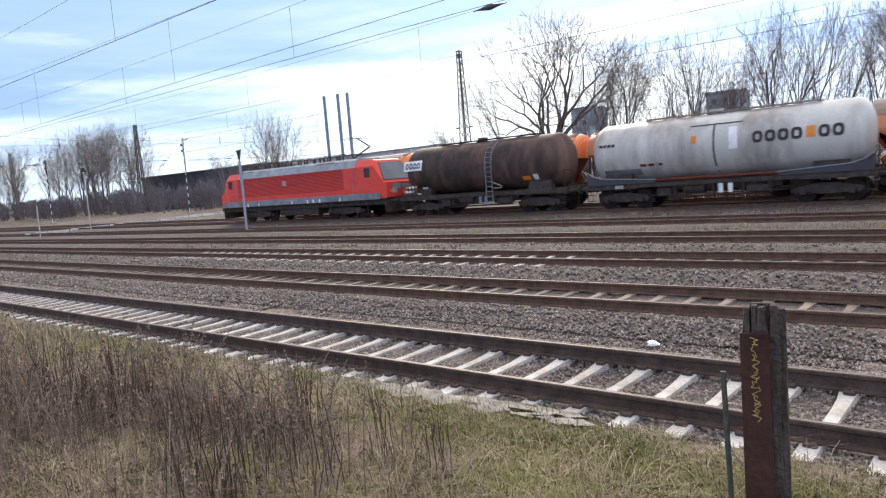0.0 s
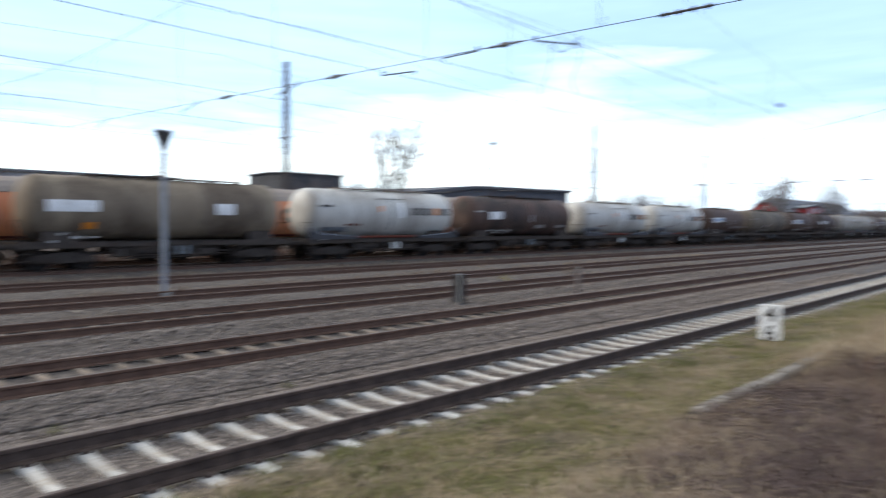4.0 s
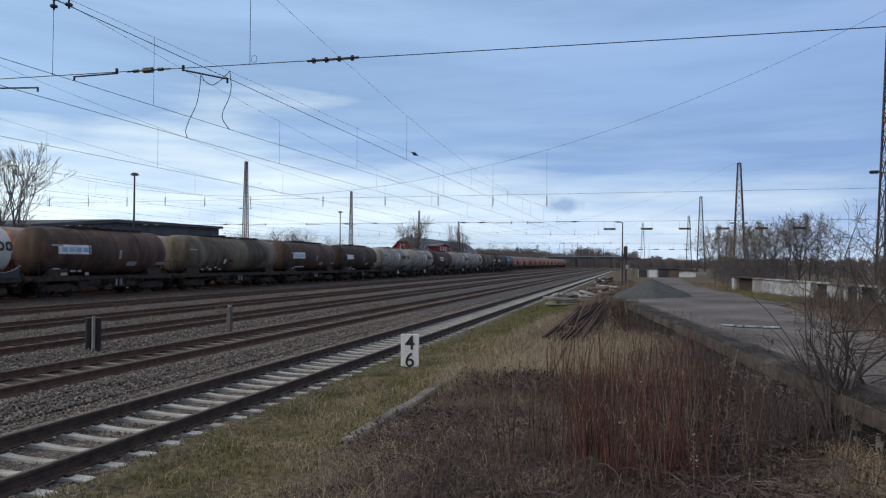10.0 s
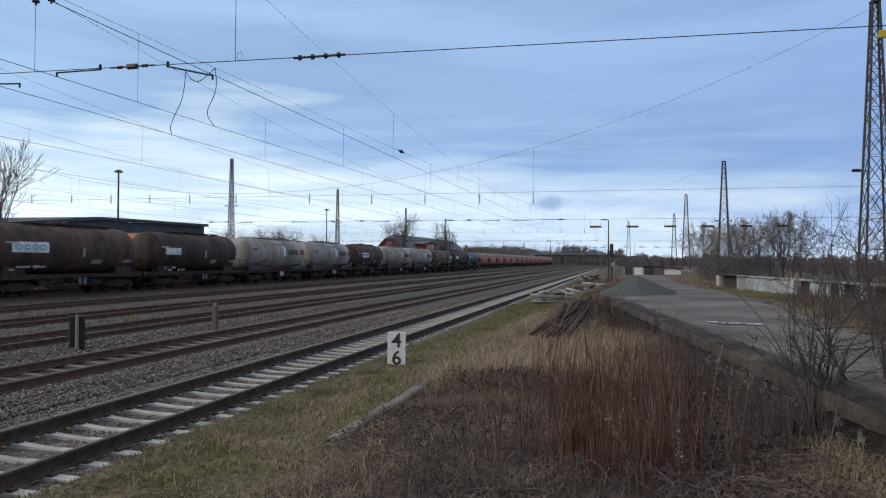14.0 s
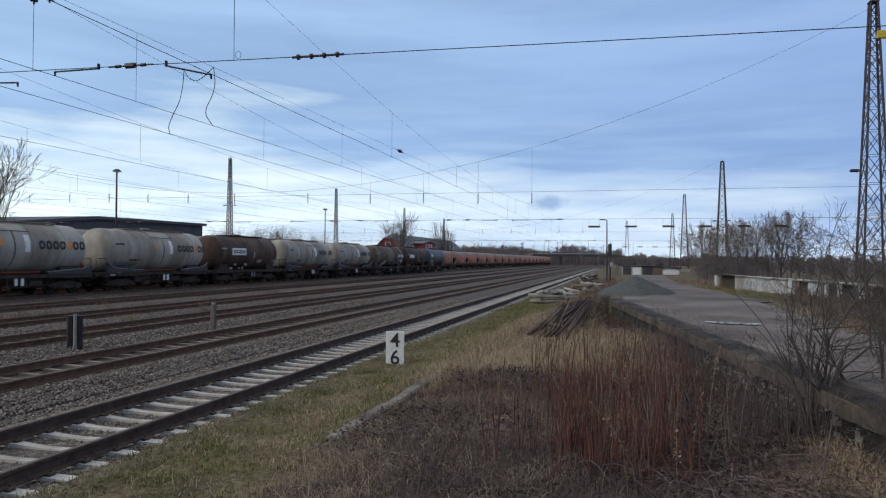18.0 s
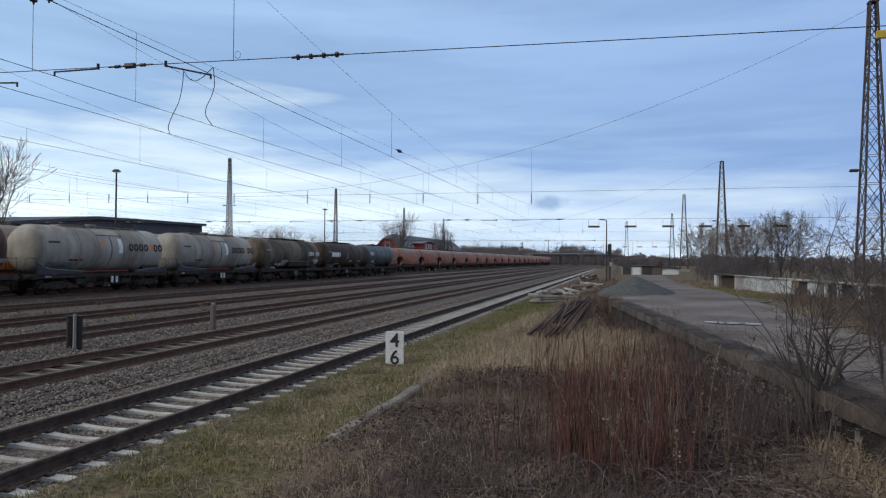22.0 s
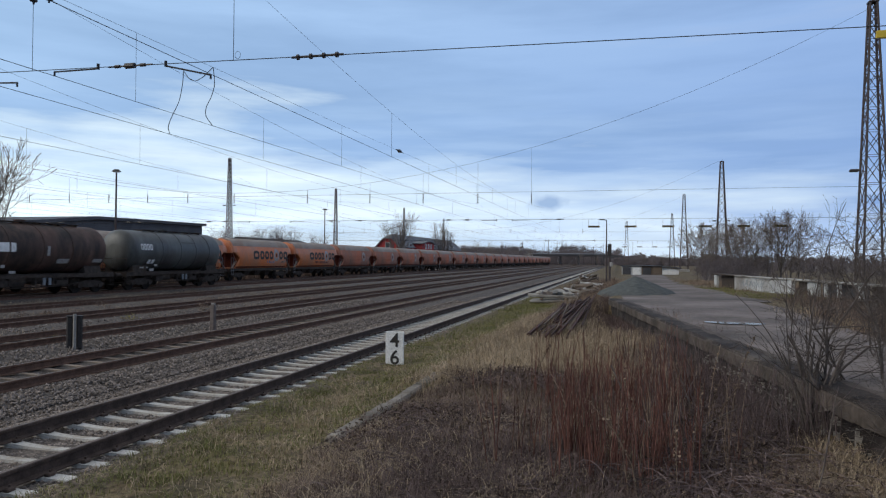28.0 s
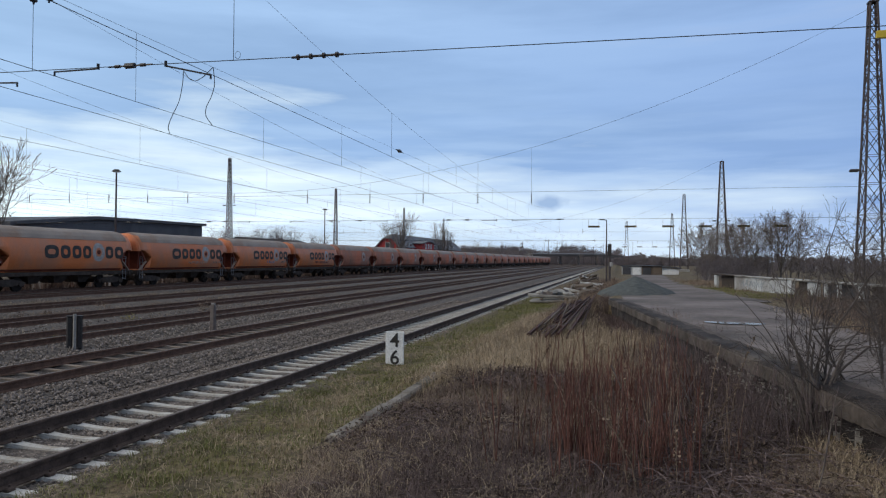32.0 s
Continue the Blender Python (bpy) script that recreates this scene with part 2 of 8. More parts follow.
M = dict(
    rail=mat("rusty_rail", (0.062, 0.044, 0.036), (0.108, 0.077, 0.063), 6, 0.75, 0.2),
    rail2=mat("rusty_siding_rail", (0.095, 0.055, 0.040), (0.155, 0.092, 0.066), 6, 0.8, 0.1),
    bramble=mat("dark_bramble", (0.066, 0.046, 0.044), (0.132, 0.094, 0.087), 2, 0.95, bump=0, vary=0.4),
    railtop=mat("worn_rail_head", (0.105, 0.076, 0.062), (0.16, 0.125, 0.105), 3, 0.62, 0.2),
    concrete=mat("sleeper_concrete", (0.44, 0.42, 0.39), (0.56, 0.54, 0.505), 5, 0.9, stain=(0.35, 0.31, 0.26), amount=0.45, vary=0.14),
    sleeper2=mat("dusty_sleeper", (0.29, 0.232, 0.178), (0.40, 0.325, 0.255), 5, 0.9, stain=(0.14, 0.11, 0.09), amount=0.6, vary=0.25),
    ballast=mat("ballast_bed", (0.080, 0.068, 0.060), (0.155, 0.131, 0.115), 14, 0.95, bump=0.9, fine=22, grain=0.45, stain=(0.06, 0.05, 0.045), vary=0),
    stone=mat("ballast_stone", (0.128, 0.107, 0.094), (0.285, 0.241, 0.211), 7, 0.9, vary=0.45),
    oldconc=mat("weathered_concrete", (0.27, 0.26, 0.24), (0.38, 0.365, 0.335), 1.2, 0.92, bump=0.35, stain=(0.12, 0.105, 0.09), amount=0.55),
    kerb=mat("worn_kerb_concrete", (0.155, 0.138, 0.120), (0.25, 0.225, 0.195), 3, 0.95, bump=0.6, fine=20, stain=(0.085, 0.075, 0.06), amount=0.5),
    darkstem=mat("blackened_stems", (0.050, 0.036, 0.030), (0.115, 0.080, 0.062), 2, 0.95, bump=0, vary=0.4),
    leaf=mat("withered_bramble_leaves", (0.060, 0.048, 0.036), (0.125, 0.082, 0.066), 3, 0.9, bump=0, vary=0.5),
    shrubbark=mat("grey_shrub_bark", (0.075, 0.062, 0.056), (0.140, 0.118, 0.106), 8, 0.95, bump=0),
    cane=mat("purple_brown_canes", (0.078, 0.056, 0.058), (0.165, 0.128, 0.126), 3, 0.9, bump=0, vary=0.45),
    spill=mat("cement_spill", (0.20, 0.185, 0.165), (0.36, 0.34, 0.31), 5, 0.9, bump=0.3, level=0.55),
    steel=mat("galvanised_steel", (0.22, 0.24, 0.27), (0.32, 0.34, 0.37), 5, 0.55, 0.3),
    lattice=mat("mast_paint", (0.052, 0.046, 0.050), (0.090, 0.078, 0.080), 4, 0.8, stain=(0.075, 0.052, 0.046)),
    wire=mat("wire", (0.03, 0.032, 0.038), (0.05, 0.052, 0.06), 4, 0.6, 0.3, bump=0),
    insul=mat("insulator", (0.030, 0.025, 0.025), (0.055, 0.045, 0.043), 6, 0.35, bump=0),
    black=mat("black_underframe", (0.040, 0.034, 0.030), (0.078, 0.064, 0.056), 3, 0.9, stain=(0.055, 0.038, 0.030), amount=0.3, spec=0.05),
    wheel=mat("wheel_steel", (0.020, 0.016, 0.014), (0.04, 0.032, 0.027), 6, 0.8, 0.0, spec=0.1),
    white=mat("white_paint", (0.66, 0.66, 0.65), (0.78, 0.78, 0.76), 3, 0.55, stain=(0.42, 0.39, 0.36), amount=0.25),
    dull=mat("dirty_white_plate", (0.26, 0.25, 0.24), (0.42, 0.41, 0.39), 8, 0.7, bump=0),
    letter=mat("dark_letter_paint", (0.036, 0.033, 0.032), (0.060, 0.055, 0.052), 4, 0.6, bump=0),
    red=mat("traffic_red_paint", (0.64, 0.042, 0.026), (0.72, 0.060, 0.038), 1.5, 0.45, bump=0.03, stain=(0.44, 0.03, 0.025), amount=0.15, stretch=(1, 0.5, 1.5)),
    ribshade=mat("dark_red_rib_shade", (0.26, 0.014, 0.012), (0.32, 0.02, 0.016), 3, 0.6, bump=0),
    greyband=mat("loco_grey", (0.15, 0.17, 0.19), (0.22, 0.24, 0.265), 2, 0.55, stain=(0.13, 0.12, 0.12), amount=0.5),
    roofgrey=mat("loco_roof_grey", (0.20, 0.22, 0.24), (0.30, 0.32, 0.34), 2, 0.6, stain=(0.16, 0.155, 0.155), amount=0.3),
    glass=mat("dark_glass", (0.05, 0.06, 0.07), (0.09, 0.10, 0.115), 0.8, 0.12, bump=0),
    brown=mat("brown_tank_paint", (0.088, 0.051, 0.040), (0.150, 0.091, 0.071), 1.6, 0.66, bump=0.08, stain=(0.038, 0.029, 0.025), amount=0.7, stretch=(1, 1.0, 0.30)),
    rust=mat("red_brown_tank_paint", (0.104, 0.060, 0.046), (0.165, 0.098, 0.074), 1.6, 0.66, bump=0.08, stain=(0.055, 0.037, 0.030), amount=0.65, stretch=(1, 1.0, 0.30)),
    pale=mat("pale_grey_tank_paint", (0.475, 0.461, 0.420), (0.588, 0.571, 0.523), 0.9, 0.5, bump=0.04, stain=(0.30, 0.27, 0.235), amount=0.48, stretch=(1, 1.2, 0.28)),
    dusty=mat("dusty_grey_tank_paint", (0.36, 0.338, 0.298), (0.455, 0.43, 0.38), 0.9, 0.6, bump=0.04, stain=(0.235, 0.205, 0.17), amount=0.6, stretch=(1, 1.2, 0.28)),
    beige=mat("dusty_beige_tank", (0.20, 0.155, 0.11), (0.29, 0.235, 0.17), 0.9, 0.7, bump=0.05, stain=(0.10, 0.075, 0.055), amount=0.55, stretch=(1, 0.8, 0.35)),
    olive=mat("olive_brown_tank", (0.175, 0.138, 0.102), (0.245, 0.200, 0.152), 0.9, 0.7, bump=0.05, stain=(0.05, 0.04, 0.03), amount=0.55, stretch=(1, 0.8, 0.35)),
    anthra=mat("anthracite_tank", (0.064, 0.070, 0.069), (0.108, 0.114, 0.110), 1.0, 0.5, bump=0.05, stain=(0.032, 0.030, 0.028), amount=0.5, stretch=(1, 0.8, 0.35)),
    orange=mat("orange_hopper_paint", (0.60, 0.165, 0.045), (0.70, 0.215, 0.068), 1.0, 0.5, bump=0.04, stain=(0.42, 0.19, 0.11), amount=0.5, stretch=(1, 0.7, 0.4), vary=0.10),
    hoproof=mat("dusty_hopper_roof", (0.24, 0.20, 0.17), (0.33, 0.28, 0.24), 0.6, 0.7, stain=(0.26, 0.17, 0.12), amount=0.4),
    recess=mat("dark_red_recess", (0.12, 0.028, 0.018), (0.18, 0.045, 0.026), 2, 0.7),
    signblue=mat("blue_sign_paint", (0.22, 0.34, 0.52), (0.32, 0.44, 0.60), 2, 0.5, bump=0),
    navy=mat("navy_letter_paint", (0.03, 0.05, 0.085), (0.05, 0.075, 0.12), 3, 0.6, bump=0),
    yellow=mat("yellow_paint", (0.50, 0.36, 0.03), (0.60, 0.44, 0.05), 3, 0.5, bump=0),
    orangesign=mat("orange_plate", (0.65, 0.20, 0.02), (0.72, 0.25, 0.03), 3, 0.5, bump=0),
    bark=mat("bark", (0.092, 0.079, 0.070), (0.165, 0.143, 0.126), 5, 0.95, bump=0.5),
    # duller, pinker orange for the farther hopper wagons
    farorange=mat("far_hopper_paint", (0.53, 0.172, 0.094), (0.65, 0.232, 0.134), 0.9, 0.7, bump=0.04, stain=(0.30, 0.17, 0.125), amount=0.6, stretch=(1, 0.7, 0.4), vary=0.16),
    twig=mat("bare_twigs", (0.138, 0.112, 0.098), (0.236, 0.198, 0.174), 3, 0.95, bump=0, vary=0.3),
    reed=mat("dry_grass", (0.272, 0.210, 0.143), (0.415, 0.328, 0.230), 1.5, 0.95, bump=0, vary=0.35),
    green=mat("winter_grass", (0.112, 0.120, 0.040), (0.205, 0.192, 0.078), 0.9, 0.95, bump=0, vary=0.35),
    stem=mat("brown_stems", (0.138, 0.100, 0.075), (0.272, 0.202, 0.150), 2, 0.95, bump=0, vary=0.4),
    redstem=mat("reddish_stems", (0.085, 0.040, 0.034), (0.185, 0.090, 0.072), 2, 0.95, bump=0, vary=0.35),
    scrub=mat("dark_scrub", (0.094, 0.067, 0.056), (0.178, 0.131, 0.108), 2, 0.95, bump=0, vary=0.4),
    yweed=mat("yellow_weed", (0.22, 0.19, 0.07), (0.33, 0.28, 0.11), 3, 0.95, bump=0, vary=0.3),
    asphalt=mat("worn_platform_top", (0.126, 0.104, 0.096), (0.226, 0.190, 0.174), 0.45, 0.9, bump=0.35, fine=9, stain=(0.075, 0.062, 0.054), amount=0.6),
    edge=mat("dark_platform_edge", (0.024, 0.020, 0.019), (0.052, 0.042, 0.038), 2.2, 0.95, bump=0.8, fine=12, stain=(0.11, 0.093, 0.078), amount=0.35),
    edgeface=mat("stained_slab_face", (0.068, 0.055, 0.046), (0.130, 0.106, 0.089), 1.6, 0.95, bump=0.6, fine=14, stain=(0.05, 0.042, 0.036), amount=0.5),
    flake=mat("flaking_lime", (0.22, 0.205, 0.185), (0.38, 0.36, 0.33), 6, 0.9, bump=0.5),
    # bare twigs with distance haze put into the colour: paler, purple-grey
    farwood=mat("hazed_bare_wood", (0.115, 0.100, 0.108), (0.185, 0.158, 0.160), 0.05, 1.0, bump=0, vary=0.35),
    rodgreen=mat("tarnished_green_rod", (0.06, 0.07, 0.055), (0.11, 0.115, 0.09), 9, 0.85),
    gravel=mat("grey_gravel_heap", (0.062, 0.066, 0.064), (0.10, 0.106, 0.102), 6, 0.95, bump=0.8),
    brick=mat("red_brick_wall", (0.31, 0.040, 0.042), (0.42, 0.064, 0.062), 0.6, 0.85),
    roof=mat("grey_roof", (0.13, 0.135, 0.145), (0.20, 0.205, 0.215), 0.4, 0.8),
    shed=mat("dark_shed_cladding", (0.045, 0.045, 0.05), (0.075, 0.075, 0.082), 0.4, 0.7),
    warehouse=mat("blue_grey_warehouse_cladding", (0.078, 0.080, 0.090), (0.115, 0.117, 0.128), 0.4, 0.8, stretch=(1, 1, 0.3)),
    # grey-blue distance haze is part of this colour, there being none in the air
    haze=mat("hazed_grey_cladding", (0.22, 0.25, 0.29), (0.30, 0.33, 0.37), 0.3, 0.8),
    paleblue=mat("pale_blue_cladding", (0.30, 0.37, 0.46), (0.38, 0.45, 0.54), 0.3, 0.7),
    render=mat("pale_plaster", (0.44, 0.44, 0.43), (0.55, 0.54, 0.52), 0.4, 0.9, stain=(0.3, 0.28, 0.26)),
    grime=mat("grimy_white_wall", (0.40, 0.41, 0.41), (0.54, 0.55, 0.55), 0.7, 0.9, stain=(0.24, 0.22, 0.20), amount=0.6),
    darkwood=mat("rotten_timber", (0.040, 0.031, 0.026), (0.085, 0.068, 0.056), 6, 0.95, stretch=(6, 6, 0.8), bump=0.8),
    ochre=mat("ochre_scrawl", (0.36, 0.26, 0.08), (0.44, 0.33, 0.12), 6, 0.7, bump=0),
    wood=mat("weathered_timber", (0.10, 0.075, 0.058), (0.17, 0.135, 0.105), 4, 0.9, stretch=(6, 6, 0.6), bump=0.5),
    rustpost=mat("rusty_steel_profile", (0.038, 0.018, 0.014), (0.070, 0.031, 0.023), 5, 0.8, bump=0.3),
    litter=mat("white_plastic", (0.70, 0.74, 0.72), (0.80, 0.82, 0.80), 6, 0.5, bump=0),
    chimney=mat("blue_grey_chimney", (0.16, 0.20, 0.27), (0.20, 0.25, 0.32), 0.3, 0.6),
    water=mat("puddle", (0.10, 0.10, 0.10), (0.12, 0.12, 0.12), 2, 0.04, bump=0),
)

# ---- building helpers ----


def part(name, bm, material, parent=None, label="", smooth=False):
    me = bpy.data.meshes.new(name)
    bm.to_mesh(me)
    bm.free()
    me.materials.append(M[material])
    if smooth:
        me.shade_smooth()
    ob = new(name, me)
    if parent is not None:
        ob.parent = parent
    if label:
        tagged(ob, label)
    return ob


def raw(name, verts, faces, material, parent=None, smooth=False):
    me = bpy.data.meshes.new(name)
    me.from_pydata([tuple(v) for v in verts], [], [tuple(f) for f in faces])
    me.materials.append(M[material])
    if smooth:
        me.shade_smooth()
    ob = new(name, me)
    if parent is not None:
        ob.parent = parent
    return ob


def fast(name, v, f, material, parent=None):
    """One mesh from arrays: v (n, 3), f (m, 3 or 4)."""
    v, f = np.asarray(v, dtype=np.float32), np.asarray(f, dtype=np.int32)
    me = bpy.data.meshes.new(name)
    k = f.shape[1]
    me.vertices.add(len(v))
    me.vertices.foreach_set("co", v.ravel())
    me.loops.add(f.size)
    me.loops.foreach_set("vertex_index", f.ravel())
    me.polygons.add(len(f))
    me.polygons.foreach_set("loop_start", np.arange(0, f.size, k, dtype=np.int32))
    me.update(calc_edges=True)
    me.materials.append(M[material])
    ob = new(name, me)
    if parent is not None:
        ob.parent = parent
    return ob


def thing(name, label, category, m=None, group="", kind=""):
    ob = tagged(new(name), label, category, group, kind)
    if m is not None:
        ob.matrix_basis = m
    return ob


def box(bm, c, s, bevel=0.0, turn=None):
    r = bmesh.ops.create_cube(bm, size=1.0)["verts"]
    bmesh.ops.scale(bm, vec=s, verts=r)
    if bevel:
        es = list({e for v in r for e in v.link_edges})
        got = bmesh.ops.bevel(bm, geom=es, offset=bevel, segments=1, affect="EDGES")
        r = list({v for f in got["faces"] for v in f.verts} | {v for v in r if v.is_valid})
    if turn is not None:
        bmesh.ops.transform(bm, matrix=turn, verts=r)
    bmesh.ops.translate(bm, vec=c, verts=r)
    return r


def rod(bm, a, b, r, n=6, r2=None, caps=True):
    a, b = Vector(a), Vector(b)
    d = b - a
    v = bmesh.ops.create_cone(bm, cap_ends=caps, segments=n, radius1=r, radius2=r if r2 is None else r2, depth=d.length)["verts"]
    bmesh.ops.transform(bm, matrix=Matrix.Translation((a + b) / 2) @ d.to_track_quat("Z", "Y").to_matrix().to_4x4(), verts=v)
    return v


def beam(bm, a, b, w, d):
    """A flat bar from a to b."""
    a, b = Vector(a), Vector(b)
    v = bmesh.ops.create_cube(bm, size=1.0)["verts"]
    e = b - a
    bmesh.ops.transform(bm, matrix=Matrix.Translation((a + b) / 2) @ e.to_track_quat("Z", "Y").to_matrix().to_4x4() @ Matrix.Diagonal((w, d, e.length, 1)), verts=v)
    return v


def loft(bm, rings, close=True, caps=True):
    """Skin a list of rings, each a list of points in the same number."""
    vs = [[bm.verts.new(p) for p in ring] for ring in rings]
    n = len(vs[0])
    for a, b in zip(vs, vs[1:]):
        for i in range(n if close else n - 1):
            j = (i + 1) % n
            bm.faces.new((a[i], a[j], b[j], b[i]))
    if caps:
        bm.faces.new(list(reversed(vs[0])))
        bm.faces.new(vs[-1])
    bmesh.ops.recalc_face_normals(bm, faces=bm.faces[:])


def tube(pts, r, n=4):
    """Vertices and quads of a tube through pts."""
    pts = np.asarray(pts, dtype=float)
    d = np.gradient(pts, axis=0)
    d /= np.linalg.norm(d, axis=1)[:, None] + 1e-9
    up = np.where(np.abs(d[:, 2:3]) > 0.9, [[1.0, 0, 0]], [[0, 0, 1.0]])
    s = np.cross(d, up)
    s /= np.linalg.norm(s, axis=1)[:, None]
    u = np.cross(s, d)
    rr = np.broadcast_to(np.asarray(r, dtype=float), (len(pts),))
    v = np.concatenate([(pts + rr[:, None] * (math.cos(k * 2 * math.pi / n) * s + math.sin(k * 2 * math.pi / n) * u))[:, None] for k in range(n)], axis=1).reshape(-1, 3)
    f = []
    for i in range(len(pts) - 1):
        for k in range(n):
            f.append((i * n + k, i * n + (k + 1) % n, (i + 1) * n + (k + 1) % n, (i + 1) * n + k))
    return v, f


def tubes(name, lines, r, material, parent=None, n=4):
    vs, fs, o = [], [], 0
    for p in lines:
        v, f = tube(p, r, n)
        vs.append(v)
        fs.append(np.asarray(f) + o)
        o += len(v)
    return fast(name, np.concatenate(vs), np.concatenate(fs), material, parent)


# ---- plan ----
GAUGE = 1.505
TRACKS = (-6.91, -11.30, -15.95, -20.65, -26.4, -33.5, -38.2)     # centre lines
LINES = TRACKS + (-42.4, -46.6, -51.0, -55.6)                     # centre lines that have overhead wires
SPANS = (-242.0, -162.0, -66.0, 12.0, 57.0, 137.6, 204.0, 285.0, 362.0)   # where the wires are held across the yard
MAST_L, MAST_R = -82.0, 17.6
rng = np.random.default_rng(7)


def edge_x(y):
    """The edge of the loading platform."""
    return 2.24 - 0.140 * (y - 6.9)


def ground_z(x, y):
    """Height of the bare ground."""
    x, y = np.asarray(x, dtype=float), np.asarray(y, dtype=float)
    def ramp(v, a, b):
        s = np.clip((v - a) / (b - a), 0, 1)
        return s * s * (3 - 2 * s)
    z = -0.34 + 0.172 * ramp(x, -6.10, -5.74) + 0.46 * ramp(x, -4.9, -1.6) * (1 - 0.6 * ramp(y, 18, 45)) * (1 - 0.55 * ramp(-y, 6, 22))
    e = edge_x(np.minimum(y, 25.5))
    k = ramp(y, 24.6, 26.6)
    bank = ramp(x - e, 0.05, 0.40) * (1 - k) + ramp(x - e, -1.3, 0.3) * k
    road = np.interp(y, (24, 26, 40, 80, 170), (0.84, 0.84, 0.66, 0.15, -0.6))
    z = z + (road - z) * bank * ramp(y, -20, -13)
    z = z + 0.05 * np.sin(x * 1.7 + 0.6 * y) * np.cos(y * 0.9) * ramp(x, -4.8, -3.5) * (1 - 0.8 * bank)
    return z

# ---- ground and tracks ----


def ground_material():
    m = mat("yard_ground", (0.085, 0.067, 0.055), (0.155, 0.123, 0.100), 0.5, 0.97, bump=0.8, fine=14, stain=(0.055, 0.047, 0.042), amount=0.5, grain=0.5)
    n, l = m.node_tree.nodes, m.node_tree.links
    p = n["Principled BSDF"]
    base = p.inputs["Base Color"].links[0].from_socket
    c = n.new("ShaderNodeTexCoord")
    s = n.new("ShaderNodeSeparateXYZ")
    l.new(c.outputs["Object"], s.inputs[0])
    no = n.new("ShaderNodeTexNoise")
    no.inputs["Scale"].default_value, no.inputs["Detail"].default_value = 0.55, 6
    l.new(c.outputs["Object"], no.inputs["Vector"])
    def band(lo, hi, soft, wob):
        """1 between two distances from the tracks, with a ragged edge."""
        w = n.new("ShaderNodeMath")
        w.operation = "MULTIPLY_ADD"
        w.inputs[1].default_value = wob
        l.new(no.outputs["Fac"], w.inputs[0])
        l.new(s.outputs["X"], w.inputs[2])
        r1, r2 = n.new("ShaderNodeMapRange"), n.new("ShaderNodeMapRange")
        for r, e, sgn in ((r1, lo, 1), (r2, hi, -1)):
            r.inputs["From Min"].default_value, r.inputs["From Max"].default_value = e + wob / 2 - sgn * soft, e + wob / 2 + sgn * soft
            l.new(w.outputs[0], r.inputs["Value"])
        mm = n.new("ShaderNodeMath")
        mm.operation = "MULTIPLY"
        l.new(r1.outputs[0], mm.inputs[0])
        l.new(r2.outputs[0], mm.inputs[1])
        return mm.outputs[0]
    def lay(under, col_a, col_b, mask, scale):
        t = n.new("ShaderNodeTexNoise")
        t.inputs["Scale"].default_value, t.inputs["Detail"].default_value = scale, 7
        l.new(c.outputs["Object"], t.inputs["Vector"])
        r = n.new("ShaderNodeMapRange")
        r.inputs["From Min"].default_value, r.inputs["From Max"].default_value = 0.35, 0.65
        l.new(t.outputs["Fac"], r.inputs["Value"])
        a = n.new("ShaderNodeMix")
        a.data_type = "RGBA"
        a.inputs[6].default_value, a.inputs[7].default_value = (*col_a, 1), (*col_b, 1)
        l.new(r.outputs[0], a.inputs["Factor"])
        b = n.new("ShaderNodeMix")
        b.data_type = "RGBA"
        l.new(mask, b.inputs["Factor"])
        l.new(under, b.inputs[6])
        l.new(a.outputs[2], b.inputs[7])
        return b.outputs[2]
    out = lay(base, (0.115, 0.090, 0.062), (0.185, 0.148, 0.104), band(-32.2, -28.2, 0.5, 1.6), 1.4)      # dry grass strip
    out = lay(out, (0.115, 0.088, 0.066), (0.19, 0.150, 0.115), band(-25.2, -17.2, 0.6, 2.0), 1.1)      # pale dirt between the sidings
    out = lay(out, (0.075, 0.058, 0.032), (0.145, 0.108, 0.062), band(-5.5, 60, 0.35, 1.2), 1.3)       # grass and dead growth beside the line
    out = lay(out, (0.115, 0.093, 0.066), (0.17, 0.14, 0.10), band(-900, -70, 3, 4), 0.3)              # rough land past the yard
    grit = n.new("ShaderNodeTexNoise")
    grit.inputs["Scale"].default_value, grit.inputs["Detail"].default_value = 11.0, 4
    l.new(c.outputs["Object"], grit.inputs["Vector"])
    gr = n.new("ShaderNodeMapRange")
    gr.inputs["From Min"].default_value, gr.inputs["From Max"].default_value = 0.35, 0.65
    gr.inputs["To Min"].default_value, gr.inputs["To Max"].default_value = 0.5, 1.5
    l.new(grit.outputs["Fac"], gr.inputs["Value"])
    hv = n.new("ShaderNodeHueSaturation")
    l.new(out, hv.inputs["Color"])
    l.new(gr.outputs["Result"], hv.inputs["Value"])
    l.new(hv.outputs["Color"], p.inputs["Base Color"])
    return m


M["ground"] = ground_material()


